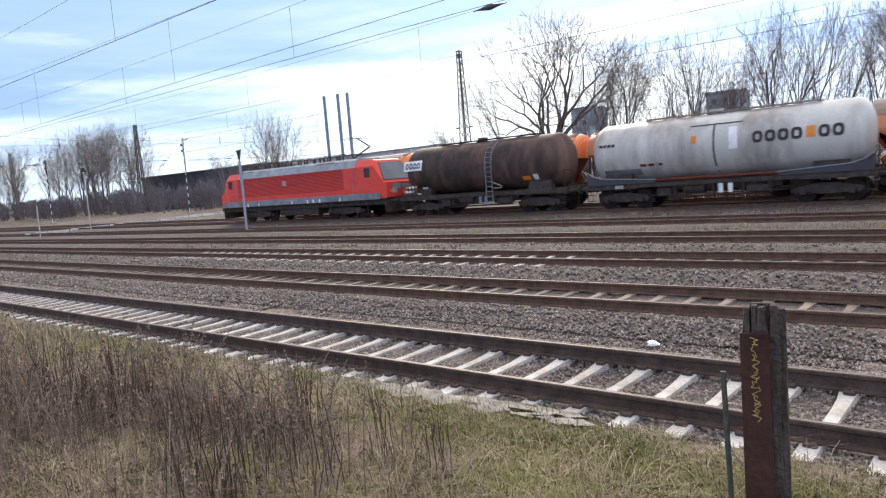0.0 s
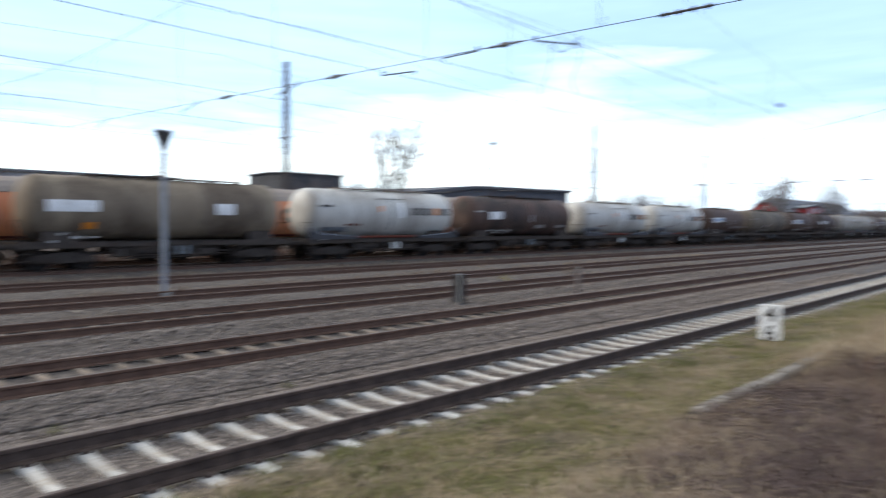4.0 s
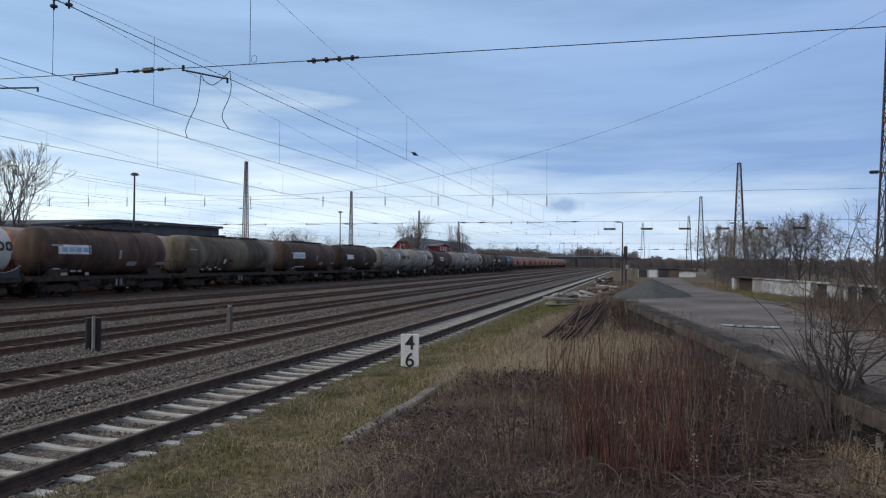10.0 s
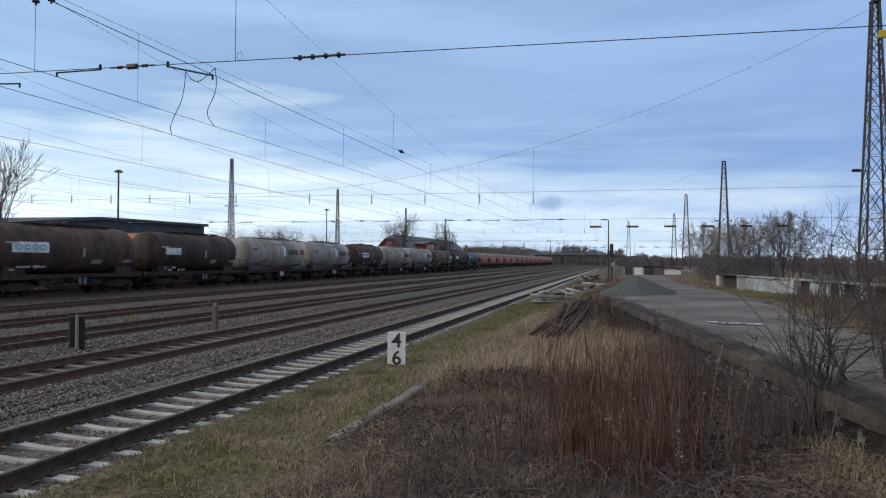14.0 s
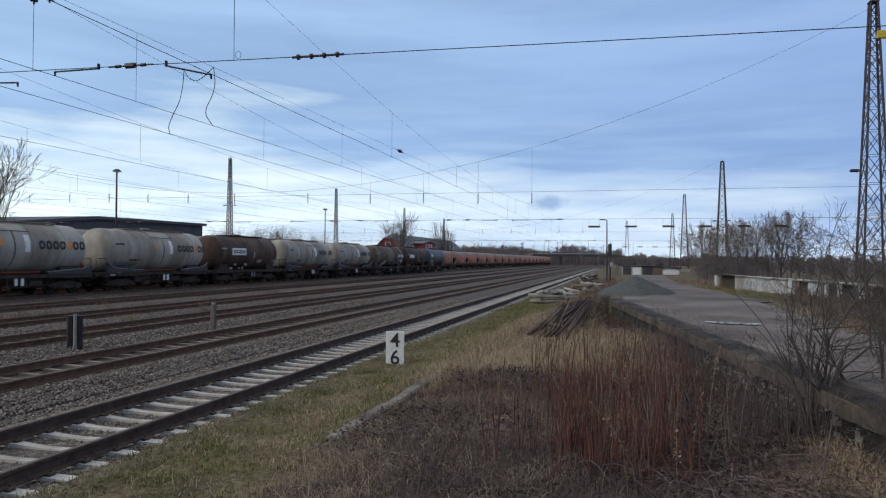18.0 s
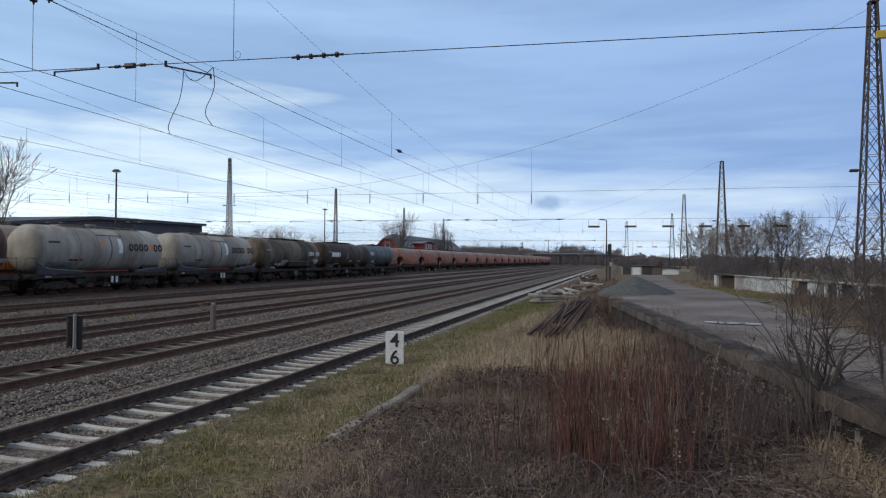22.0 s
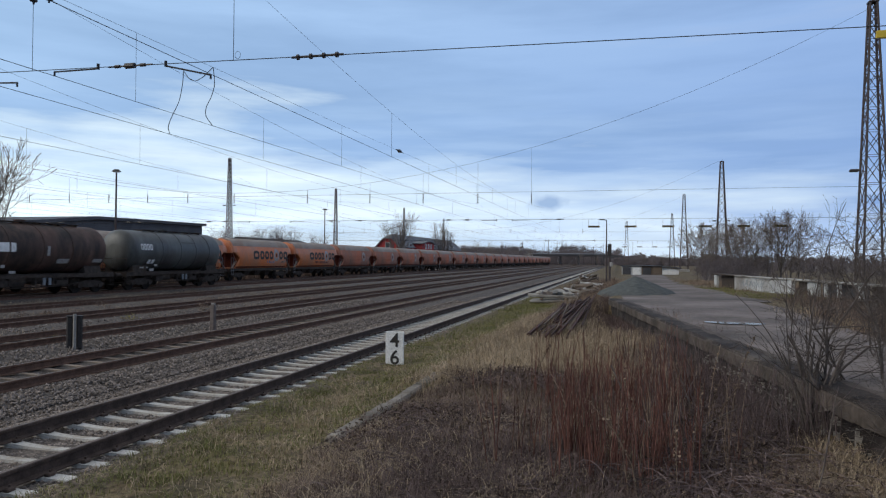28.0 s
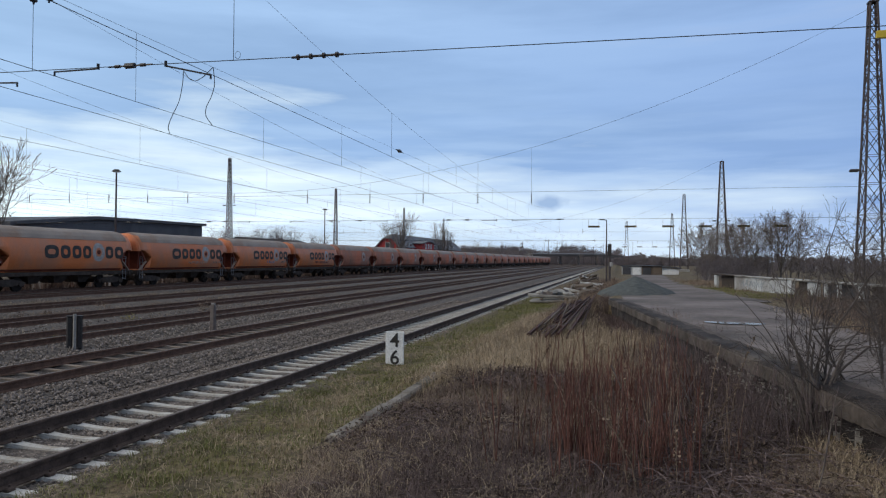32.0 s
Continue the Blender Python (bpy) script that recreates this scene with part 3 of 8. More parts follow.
def make_ground():
    xs = np.concatenate([[-2500, -1200, -600, -300, -150, -90], np.linspace(-60, -6.5, 60), np.linspace(-6.2, 12, 74), [14, 18, 25, 40, 80, 160, 400, 1000, 2500]])
    ys = np.concatenate([[-2500, -1200, -600, -300, -150, -80], np.linspace(-60, -18, 30), np.linspace(-17, 32, 160), np.linspace(34, 130, 50), [160, 220, 300, 450, 700, 1200, 2500]])
    gx, gy = np.meshgrid(xs, ys)
    gz = ground_z(gx, gy)
    near = (gx < 12) & (gx > -60) & (np.abs(gy) < 130)
    gz = gz + near * rng.normal(0, 0.012, gz.shape)
    v = np.stack([gx, gy, gz], axis=-1).reshape(-1, 3)
    w, h = len(xs), len(ys)
    i = (np.arange(h - 1)[:, None] * w + np.arange(w - 1)).ravel()
    ob = fast("ground", v, np.stack([i, i + 1, i + w + 1, i + w], axis=1), "ground")
    ob.data.shade_smooth()
    return tagged(ob, "gravelly railway yard ground with dead winter grass", "ground", kind="structure")


make_ground()


def ballast_bed(x, top, half, y0, y1, name="ballast", out=-0.210):
    """A low trapezoid of stones under a track."""
    ys = np.linspace(y0, y1, int((y1 - y0) / 0.6))
    out = max(top, out)
    prof = [(-half - 0.75, -0.40), (-half - 0.25, out - 0.08), (-half, out - 0.02), (-1.10, out), (-0.95, out), (-0.62, top), (0.62, top), (0.95, out), (1.10, out), (half, out - 0.02), (half + 0.25, out - 0.08), (half + 0.75, -0.40)]
    k = len(prof)
    v = np.array([[(x + px, y, pz) for px, pz in prof] for y in ys])
    v[:, 1:-1] += rng.normal(0, 0.012, v[:, 1:-1].shape)
    v = v.reshape(-1, 3)
    i = (np.arange(len(ys) - 1)[:, None] * k + np.arange(k - 1)).ravel()
    return fast(name, v, np.stack([i, i + 1, i + k + 1, i + k], axis=1), "ballast")


RAIL = [(-0.07, -0.172), (0.07, -0.172), (0.07, -0.158), (0.012, -0.138), (0.010, -0.048), (0.036, -0.036), (0.036, -0.006), (0.028, 0.0), (-0.028, 0.0), (-0.036, -0.006), (-0.036, -0.036), (-0.010, -0.048), (-0.012, -0.138), (-0.07, -0.158)]


def sleeper_mesh(mid=0.05):
    """A concrete sleeper: sloping flanks, thinner waist."""
    bm = bmesh.new()
    rings = []
    for x, w, t in ((-1.17, 0.060, -0.190), (-1.12, 0.082, -0.180), (-0.66, 0.082, -0.172), (-0.48, 0.068, -0.174 - mid * 0.5), (-0.26, 0.062, -0.174 - mid * 0.9), (0.0, 0.060, -0.174 - mid), (0.26, 0.062, -0.174 - mid * 0.9), (0.48, 0.068, -0.174 - mid * 0.5), (0.66, 0.082, -0.172), (1.12, 0.082, -0.180), (1.17, 0.060, -0.190)):
        rings.append([(x, -w - 0.03, -0.40), (x, w + 0.03, -0.40), (x, w, t), (x, -w, t)])
    loft(bm, rings)
    me = bpy.data.meshes.new("sleeper")
    bm.to_mesh(me)
    bm.free()
    return me


def fastening_mesh():
    bm = bmesh.new()
    for sx in (-GAUGE / 2, GAUGE / 2):
        for d in (-0.115, 0.115):
            box(bm, (sx + d, 0, -0.158), (0.07, 0.11, 0.05), 0.012)
            rod(bm, (sx + d, 0, -0.14), (sx + d, 0, -0.105), 0.014, 6)
    me = bpy.data.meshes.new("rail_fastening")
    bm.to_mesh(me)
    bm.free()
    me.materials.append(M["rail"])
    return me


SLEEPER_LATER = []


def make_track(x, material, spacing, label, y0=-420.0, y1=640.0, shiny=True, pieces=None, bury=0.0, mid=0.05, phase=0.17):
    t = thing("track", label, "railway track", kind="structure")
    bed = ballast_bed(x, -0.205 + bury, 1.45, max(y0, -160), min(y1, 260), out=-0.210 if x == TRACKS[0] else -0.166)
    bed.parent = t
    for side in (-1, 1):
        bm = bmesh.new()
        loft(bm, [[(x + side * GAUGE / 2 + a, y, b) for a, b in RAIL] for y in (y0, y0 / 3, 0, y1 / 3, y1)])
        r = part("rail", bm, "rail" if x == TRACKS[0] else "rail2", t)
        if shiny:
            bm = bmesh.new()
            loft(bm, [[(x + side * GAUGE / 2 + a, y, b) for a, b in ((-0.026, 0.0), (0.026, 0.0), (0.026, 0.003), (-0.026, 0.003))] for y in (y0, y1)])
            part("running_surface", bm, "railtop", r, "worn bright running surface")
    lo, hi = pieces if pieces else (0, 0)
    ys = np.arange(-round(150 / spacing), round(230 / spacing)) * spacing + phase
    far = [y for y in ys if not (lo <= y <= hi)]
    me = sleeper_mesh(mid)
    me.materials.append(M[material])
    sv = np.array([v.co for v in me.vertices])
    sf = [tuple(p.vertices) for p in me.polygons]
    vs, fs, o = [], [], 0
    for y in far:
        vs.append(sv + (x, y, bury * 0.0))
        fs += [tuple(i + o for i in f) for f in sf]
        o += len(sv)
    if far:
        tagged(raw("sleeper_row", np.concatenate(vs), fs, material, t), kind="stuff")
    SLEEPER_LATER.append((t, me, x, [y for y in ys if lo <= y <= hi]))
    return t


make_track(TRACKS[0], "concrete", 0.533, "nearest track with pale concrete sleepers and brown rails", pieces=(-62, 95), bury=-0.035, mid=0.03, phase=0.14)
make_track(TRACKS[1], "sleeper2", 0.60, "second track with dusty ochre sleepers half sunk in ballast", pieces=(-50, 95), bury=-0.010, mid=0.015)
make_track(TRACKS[2], "sleeper2", 0.62, "rusty siding track, some sleepers pale and bare, the rest sunk in dirt", pieces=(-45, 60), bury=0.020, mid=0.0)
for tx in TRACKS[3:]:
    make_track(tx, "sleeper2", 0.63, "rusty yard siding sunk in dirt and weeds", bury=0.035)


def stones(n, x0, x1, y0, y1, zf, size, name="ballast_stones", dens=1.0):
    """Loose broken stones as one object."""
    oct_v = np.array([(1, 0, 0), (-1, 0, 0), (0, 1, 0), (0, -1, 0), (0, 0, 1), (0, 0, -1)], dtype=float)
    oct_f = np.array([(0, 2, 4), (2, 1, 4), (1, 3, 4), (3, 0, 4), (2, 0, 5), (1, 2, 5), (3, 1, 5), (0, 3, 5)])
    u = rng.random(n)
    y = y0 + (y1 - y0) * u
    x = rng.uniform(x0, x1, n)
    z = zf(x, y)
    v = oct_v[None] * (rng.uniform(0.5, 1.0, (n, 6, 1)) * size * rng.uniform(0.6, 1.3, (n, 1, 1)))
    a = rng.uniform(0, 6.28, (n, 3))
    c, s = np.cos(a), np.sin(a)
    for i, j, k in ((0, 1, 2), (1, 2, 0), (2, 0, 1)):
        p, q = v[..., i].copy(), v[..., j].copy()
        v[..., i], v[..., j] = c[:, k, None] * p - s[:, k, None] * q, s[:, k, None] * p + c[:, k, None] * q
    v += np.stack([x, y, z], axis=1)[:, None]
    f = oct_f[None] + (np.arange(n) * 6)[:, None, None]
    return tagged(fast(name, v.reshape(-1, 3), f.reshape(-1, 3), "stone"), "broken grey-brown ballast stones between the sleepers", "ballast", kind="stuff")


def bed_top(x, y):
    d = np.abs(np.asarray(TRACKS)[:, None] - x[None]).min(axis=0)
    far = np.abs(x - TRACKS[0]) > 2.4
    low = np.where(d < 0.8, -0.040, np.where(d < 0.95, -0.02, 0.0))
    return low + 0.04 * far * (d > 0.9) * (d < 2.3) + np.where(d < 1.45, -0.20, np.where(d < 2.0, -0.20 - (d - 1.45) * 0.25, -0.32)) 


stones(64000, -9.6, -5.72, -12, 15, bed_top, 0.029)
stones(18000, -9.6, -5.72, -34, -13, bed_top, 0.042)
stones(18000, -9.6, -5.72, 15, 42, bed_top, 0.042)
stones(66000, -13.8, -9.3, -22, 32, bed_top, 0.036)
stones(26000, -18.0, -13.8, -26, 40, bed_top, 0.044)
stones(9000, -18.0, -9.6, -60, -22, bed_top, 0.055)
stones(9000, -24.0, -18.0, -40, 45, bed_top, 0.05)

# ---- rail vehicles ----
WHEELSETS = []          # (object, local pose without turn)


def bogie(parent, y, wb=1.8, r=0.46, label=""):
    """A two-axle bogie: side frames, bolster, springs, axle boxes; the wheelsets are parts of it."""
    bm = bmesh.new()
    for s in (-1, 1):
        x = s * 0.99
        loft(bm, [[(x - s * 0.07, yy, a), (x + s * 0.07, yy, a), (x + s * 0.07, yy, b), (x - s * 0.07, yy, b)] for yy, a, b in
                  ((-wb / 2 - 0.42, 0.46, 0.60), (-wb / 2 - 0.2, 0.44, 0.66), (-wb / 2 + 0.30, 0.42, 0.74), (-0.35, 0.34, 0.80), (0.35, 0.34, 0.80), (wb / 2 - 0.30, 0.42, 0.74), (wb / 2 + 0.2, 0.44, 0.66), (wb / 2 + 0.42, 0.46, 0.60))])
        for e in (-1, 1):
            rod(bm, (s * 1.0, e * wb / 2, r), (s * 1.14, e * wb / 2, r), 0.14, 10)
            for d in (-0.27, 0.27):
                rod(bm, (s * 1.0, e * wb / 2 + d, 0.36), (s * 1.0, e * wb / 2 + d, 0.56), 0.075, 8)
            box(bm, (s * 0.76, e * (wb / 2 + 0.52), 0.42), (0.10, 0.06, 0.30))
    box(bm, (0, 0, 0.66), (2.0, 0.5, 0.22), 0.03)
    b = part("bogie", bm, "black", parent, label)
    b.matrix_basis = pose(0, y, 0)
    for e in (-1, 1):
        bm = bmesh.new()
        rod(bm, (-0.95, 0, 0), (0.95, 0, 0), 0.075, 8)
        for s in (-1, 1):
            x = s * GAUGE / 2
            rod(bm, (x - 0.055, 0, 0), (x + 0.06, 0, 0), r, 28)
            rod(bm, (x - s * 0.06, 0, 0), (x - s * 0.09, 0, 0), r + 0.028, 28)
            rod(bm, (x + s * 0.06, 0, 0), (x + s * 0.075, 0, 0), r * 0.45, 14)
            for k in range(4):
                a = k * math.pi / 2 + 0.3
                rod(bm, (x + s * 0.058, 0.68 * r * math.cos(a), 0.68 * r * math.sin(a)), (x + s * 0.066, 0.68 * r * math.cos(a), 0.68 * r * math.sin(a)), 0.05, 8)
        w = part("wheelset", bm, "wheel", b)
        w.matrix_basis = pose(0, e * wb / 2, r)
        WHEELSETS.append((w, e * wb / 2, r))
    return b


def buffers(parent, y, s, z=1.05):
    for x in (-0.875, 0.875):
        bm = bmesh.new()
        rod(bm, (x, y - s * 0.62, z), (x, y - s * 0.16, z), 0.11, 10)
        rod(bm, (x, y - s * 0.2, z), (x, y - s * 0.05, z), 0.075, 8)
        rod(bm, (x, y - s * 0.05, z), (x, y, z), 0.24, 14)
        part("buffer", bm, "black", parent)
    bm = bmesh.new()
    box(bm, (0, y - s * 0.42, z - 0.02), (0.16, 0.5, 0.12), 0.02)
    rod(bm, (0, y - s * 0.2, z - 0.02), (0, y - s * 0.05, z - 0.35), 0.03, 6)
    part("coupling", bm, "black", parent)


def ladder(bm, x, y, z0, z1, w=0.4, step=0.28, curve=None, along="y"):
    n = max(2, int((z1 - z0) / step))
    def at(z, o):
        xx = x if curve is None else curve(z)
        return (xx, y + o, z) if along == "y" else (x + o, y, z)
    zs = np.linspace(z0, z1, 9)
    for o in (-w / 2, w / 2):
        for a, b in zip(zs, zs[1:]):
            rod(bm, at(a, o), at(b, o), 0.022, 5)
    for z in (z0, z1):
        rod(bm, at(z, -w / 2), at(z, w / 2), 0.018, 5)
    rungs = []
    for i in range(n):
        z = z0 + (i + 0.5) * (z1 - z0) / n
        rungs.append((at(z, -w / 2), at(z, w / 2)))
    return rungs


R_TANK, Z_TANK = 1.44, 2.72


def on_tank(name, parent, y0, y1, z0, z1, material, label="", proud=0.013, r=None):
    """A thin plate or painted panel that lies on the near flank of a tank (both flanks are alike in kind; the frames show one)."""
    rr = (r or R_TANK) + proud
    bm = bmesh.new()
    rows = []
    for k in range(7):
        z = z0 + (z1 - z0) * k / 6
        x = math.sqrt(max(0.01, rr * rr - (z - Z_TANK) ** 2))
        x2 = math.sqrt(max(0.01, (rr - proud + 0.001) ** 2 - (z - Z_TANK) ** 2))
        rows.append([(x, y0, z), (x, y1, z), (x2, y1, z), (x2, y0, z)])
    loft(bm, rows)
    return part(name, bm, material, parent, label)


def letter_shape(name, parent, y0, y1, z0, z1, k, material, label, flank):
    """One letter reduced to a plain rounded ring; flank gives the half-width at a height."""
    bm = bmesh.new()
    n, c, m = 20, (y0 + y1) / 2, (z0 + z1) / 2
    hw, hh = (y1 - y0) / 2, (z1 - z0) / 2
    thick = min(hw, hh) * 0.60
    rows = []
    for i in range(n):
        a = 2 * math.pi * i / n
        ca, sa = math.cos(a), math.sin(a)
        e = (abs(ca) ** 3 + abs(sa) ** 3) ** (-1 / 3)
        ring = []
        for q, back in ((0, 0), (thick, 0), (thick, 0.012), (0, 0.012)):
            z = m + (hh - q) * e * sa
            ring.append(bm.verts.new((flank(z) - back, c + (hw - q) * e * ca, z)))
        rows.append(ring)
    for r0, r1 in zip(rows, rows[1:] + rows[:1]):
        for i in range(4):
            j = (i + 1) % 4
            bm.faces.new((r0[i], r0[j], r1[j], r1[i]))
    bmesh.ops.recalc_face_normals(bm, faces=bm.faces[:])
    return part(name, bm, material, parent, label)


def word_bars(name, parent, y0, y1, z0, z1, n, material, label, r=None, skip=()):
    """A word reduced to a row of plain bars."""
    w = (y1 - y0) / n
    for k in range(n):
        if k in skip:
            continue
        if n < 3 or z1 - z0 > 0.3:
            letter_shape(name, parent, y0 + k * w + 0.08 * w, y0 + (k + 1) * w - 0.08 * w, z0, z1, k, material, label, lambda z: math.sqrt((R_TANK + 0.019) ** 2 - (z - Z_TANK) ** 2))
        else:
            on_tank(name, parent, y0 + k * w + 0.1 * w, y0 + (k + 1) * w - 0.12 * w, z0, z1, material, label, 0.019, r)


def tank_wagon(name, length, paint, label, rings=(), style="plain", ladder_at=None, walk_roof=True, group="tank wagons of the train"):
    """A bogie tank wagon, origin at the middle of its length on the rail heads; +x is the flank turned to the camera."""
    t = thing(name, label, "tank wagon", group=group)
    L = length - 1.24                     # frame between the buffer beams
    B = L - (0.40 if style == "pale" else 0.72)   # barrel
    bm = bmesh.new()
    prof = [(-B / 2, 0.0), (-B / 2 + 0.03, 0.45), (-B / 2 + 0.10, 0.85), (-B / 2 + 0.22, 1.17), (-B / 2 + 0.36, 1.34), (-B / 2 + 0.52, 1.425), (-B / 2 + 0.66, R_TANK)]
    prof = prof + [(-y, r) for y, r in reversed(prof)]
    n = 40
    rows = [[(r * math.cos(k * 2 * math.pi / n), y, Z_TANK + r * math.sin(k * 2 * math.pi / n)) for k in range(n)] for y, r in prof if r > 0]
    loft(bm, rows)
    part("barrel", bm, paint, t, smooth=False)
    t.children[-1].data.polygons.foreach_set("use_smooth", [len(p.vertices) == 4 for p in t.children[-1].data.polygons])
    for y in rings:
        bm = bmesh.new()
        loft(bm, [[((R_TANK + q) * math.cos(k * 2 * math.pi / n), y + d, Z_TANK + (R_TANK + q) * math.sin(k * 2 * math.pi / n)) for k in range(n)] for d, q in ((-0.06, 0.0), (-0.055, 0.022), (0.055, 0.022), (0.06, 0.0))], caps=False)
        part("band", bm, paint, t)
    bm = bmesh.new()                      # underframe
    for s in (-1, 1):
        box(bm, (s * 0.62, 0, 1.12), (0.14, L, 0.26))
        loft(bm, [[(s * 1.30, y, a), (s * 1.36, y, a), (s * 1.36, y, b), (s * 1.30, y, b)] for y, a, b in ((-L / 2, 0.98, 1.26), (-L / 2 + 2.6, 0.98, 1.26), (-L / 2 + 3.3, 1.02, 1.20), (L / 2 - 3.3, 1.02, 1.20), (L / 2 - 2.6, 0.98, 1.26), (L / 2, 0.98, 1.26))])
    for y in np.linspace(-L / 2 + 0.1, L / 2 - 0.1, 7):
        box(bm, (0, y, 1.10), (2.66, 0.14, 0.16))
    for e in (-1, 1):
        box(bm, (0, e * (L / 2 - 0.06), 1.08), (2.7, 0.14, 0.36), 0.02)
    part("underframe", bm, "black", t)
    for e in (-1, 1):                     # saddles
        for s in (-1, 1):
            bm = bmesh.new()
            loft(bm, [[(s * 1.20, yy, 1.2), (s * 0.55, yy, 1.2), (s * 0.80, yy, 1.50), (s * 1.06, yy, 1.70)] for yy in (e * (L / 2 - 2.35), e * (L / 2 - 0.95))])
            part("saddle", bm, "black", t)
    for e in (-1, 1):
        bogie(t, e * (L / 2 - 1.85))
        buffers(t, e * length / 2, e)
    bm = bmesh.new()                      # brake gear and discharge pipes
    rod(bm, (0.7, -1.6, 0.78), (0.7, -0.6, 0.78), 0.2, 12)
    rod(bm, (-0.7, -1.6, 0.78), (-0.7, -0.6, 0.78), 0.2, 12)
    for y in (0.25, 0.62):
        rod(bm, (0, y, 0.9), (1.28, y, 0.68), 0.07, 8)
    rod(bm, (0, 0.4, 0.85), (0, 0.4, 1.3), 0.14, 10)
    box(bm, (1.05, -2.4, 0.74), (0.3, 0.7, 0.4), 0.03)
    box(bm, (1.05, 1.8, 0.70), (0.3, 0.9, 0.3), 0.03)
    rod(bm, (1.2, -3.0, 0.60), (1.2, 3.0, 0.60), 0.025, 5)
    box(bm, (0, 0, 0.92), (1.3, L * 0.42, 0.34), 0.03)
    for y in (-1.9, -0.1, 1.2, 2.3):
        box(bm, (1.0, y, 0.82), (0.25, 0.12, 0.5))
    rod(bm, (1.1, -2.2, 0.48), (1.1, 2.4, 0.52), 0.04, 6)
    for s in (-1, 1):
        rod(bm, (s * 0.5, -L / 2 + 2.0, 0.7), (s * 0.5, L / 2 - 2.0, 0.7), 0.05, 6)
    part("brake_gear", bm, "black", t)
    for y in (0.30, 0.72):
        bm = bmesh.new()
        box(bm, (1.31, y, 0.86), (0.06, 0.20, 0.52), 0.01)
        part("pipe_guard", bm, "white" if style == "pale" else "greyband", t)
    if walk_roof:
        bm = bmesh.new()
        for s in (-0.28, 0.28):
            box(bm, (s, 0.4, Z_TANK + R_TANK + 0.07), (0.34, B * 0.62, 0.03))
        for y in np.linspace(-B * 0.28, B * 0.34, 6):
            box(bm, (0, y, Z_TANK + R_TANK + 0.02), (0.7, 0.06, 0.08))
        part("roof_walkway", bm, "hoproof" if style == "pale" else "black", t)
    bm = bmesh.new()
    rod(bm, (0, -0.2, Z_TANK + R_TANK - 0.04), (0, -0.2, Z_TANK + R_TANK + 0.16), 0.3, 16)
    rod(bm, (0, -0.2, Z_TANK + R_TANK + 0.16), (0, -0.2, Z_TANK + R_TANK + 0.2), 0.34, 16)
    part("manhole", bm, paint, t)
    flank = lambda z: 0.06 + math.sqrt(max(0.05, (R_TANK + 0.05) ** 2 - (max(z, Z_TANK) - Z_TANK) ** 2))
    if ladder_at is not None:
        bm = bmesh.new()
        rungs = ladder(bm, 1.5, ladder_at, 0.6, Z_TANK + R_TANK - 0.05, 0.42, 0.27, flank)
        lad = tagged(part("ladder", bm, "greyband", t), kind="stuff")
        for a, b in rungs:
            bm = bmesh.new()
            rod(bm, a, b, 0.016, 5)
            part("rung", bm, "greyband", lad)
    for e in (-1, 1):                     # end railings and steps
        bm = bmesh.new()
        y = e * (L / 2 - 0.05)
        for x in (0.55, 1.28):
            rod(bm, (x, y, 1.2), (x, y, 2.15), 0.02, 5)
        rod(bm, (0.55, y, 2.15), (1.28, y, 2.15), 0.02, 5)
        for z in (0.45, 0.75):
            box(bm, (1.25, y - e * 0.15, z), (0.28, 0.32, 0.03))
        for d in (-0.14, 0.14):
            rod(bm, (1.36, y - e * 0.15 + d, 0.45), (1.36, y - e * 0.15 + d, 1.0), 0.016, 4)
        part("end_step", bm, "black", t)
    if style == "pale":
        for e in (-1, 1):
            bm = bmesh.new()              # sloping fairing over the bogie
            loft(bm, [[(1.26, y, 1.22), (1.40, y, 1.22), (1.42, y, zt), (1.30, y, zt)] for y, zt in ((e * (L / 2 - 0.1), 1.86), (e * (L / 2 - 0.8), 1.52), (e * (L / 2 - 3.6), 1.34))])
            part("bogie_fairing", bm, "shed", t, "dark grey sheet-metal fairing")
        for e in (-1, 1):                 # pale lip along the top of the fairing
            bm = bmesh.new()
            pts = [(1.44, e * (L / 2 - 0.1), 1.90), (1.44, e * (L / 2 - 0.45), 1.66), (1.435, e * (L / 2 - 1.0), 1.53), (1.425, e * (L / 2 - 3.7), 1.37)]
            for p, q in zip(pts, pts[1:]):
                beam(bm, p, q, 0.035, 0.035)
            part("fairing_lip", bm, "steel", t, "grey rolled edge of the fairing")
        bm = bmesh.new()
        rod(bm, (1.02, -B / 2 + 3.2, 1.33), (1.02, B / 2 - 3.6, 1.33), 0.07, 8)
        part("heating_pipe", bm, "recess", t, "rust-red pipe under the tank")
        on_tank("black_panel", t, -B / 2 + 0.75, -B / 2 + 2.7, 1.62, 1.92, "greyband")
        on_tank("sight_strip", t, 0.75, 1.12, 2.5, 3.45, "white")
        on_tank("hose_strip", t, 0.05, 0.13, 1.5, 3.6, "letter")
        on_tank("pipe_line", t, -1.0, 1.4, 3.62, 3.67, "letter")
        on_tank("hazard_label", t, -0.92, -0.68, 2.85, 3.2, "orangesign")
        word_bars("letter_bar", t, 1.70, 3.76, 2.66, 3.16, 4, "letter", "dark letter reduced to a plain ring")
        on_tank("logo_dot", t, 3.80, 4.22, 2.70, 3.16, "orangesign")
        word_bars("letter_bar", t, 4.28, 5.30, 2.66, 3.16, 2, "letter", "dark letter reduced to a plain ring")
        word_bars("end_mark", t, -B / 2 + 0.62, -B / 2 + 1.5, 3.05, 3.18, 4, "letter", "small dark mark")
        word_bars("small_mark", t, -3.5, -2.3, 2.0, 2.12, 3, "recess", "small red mark")
    return t


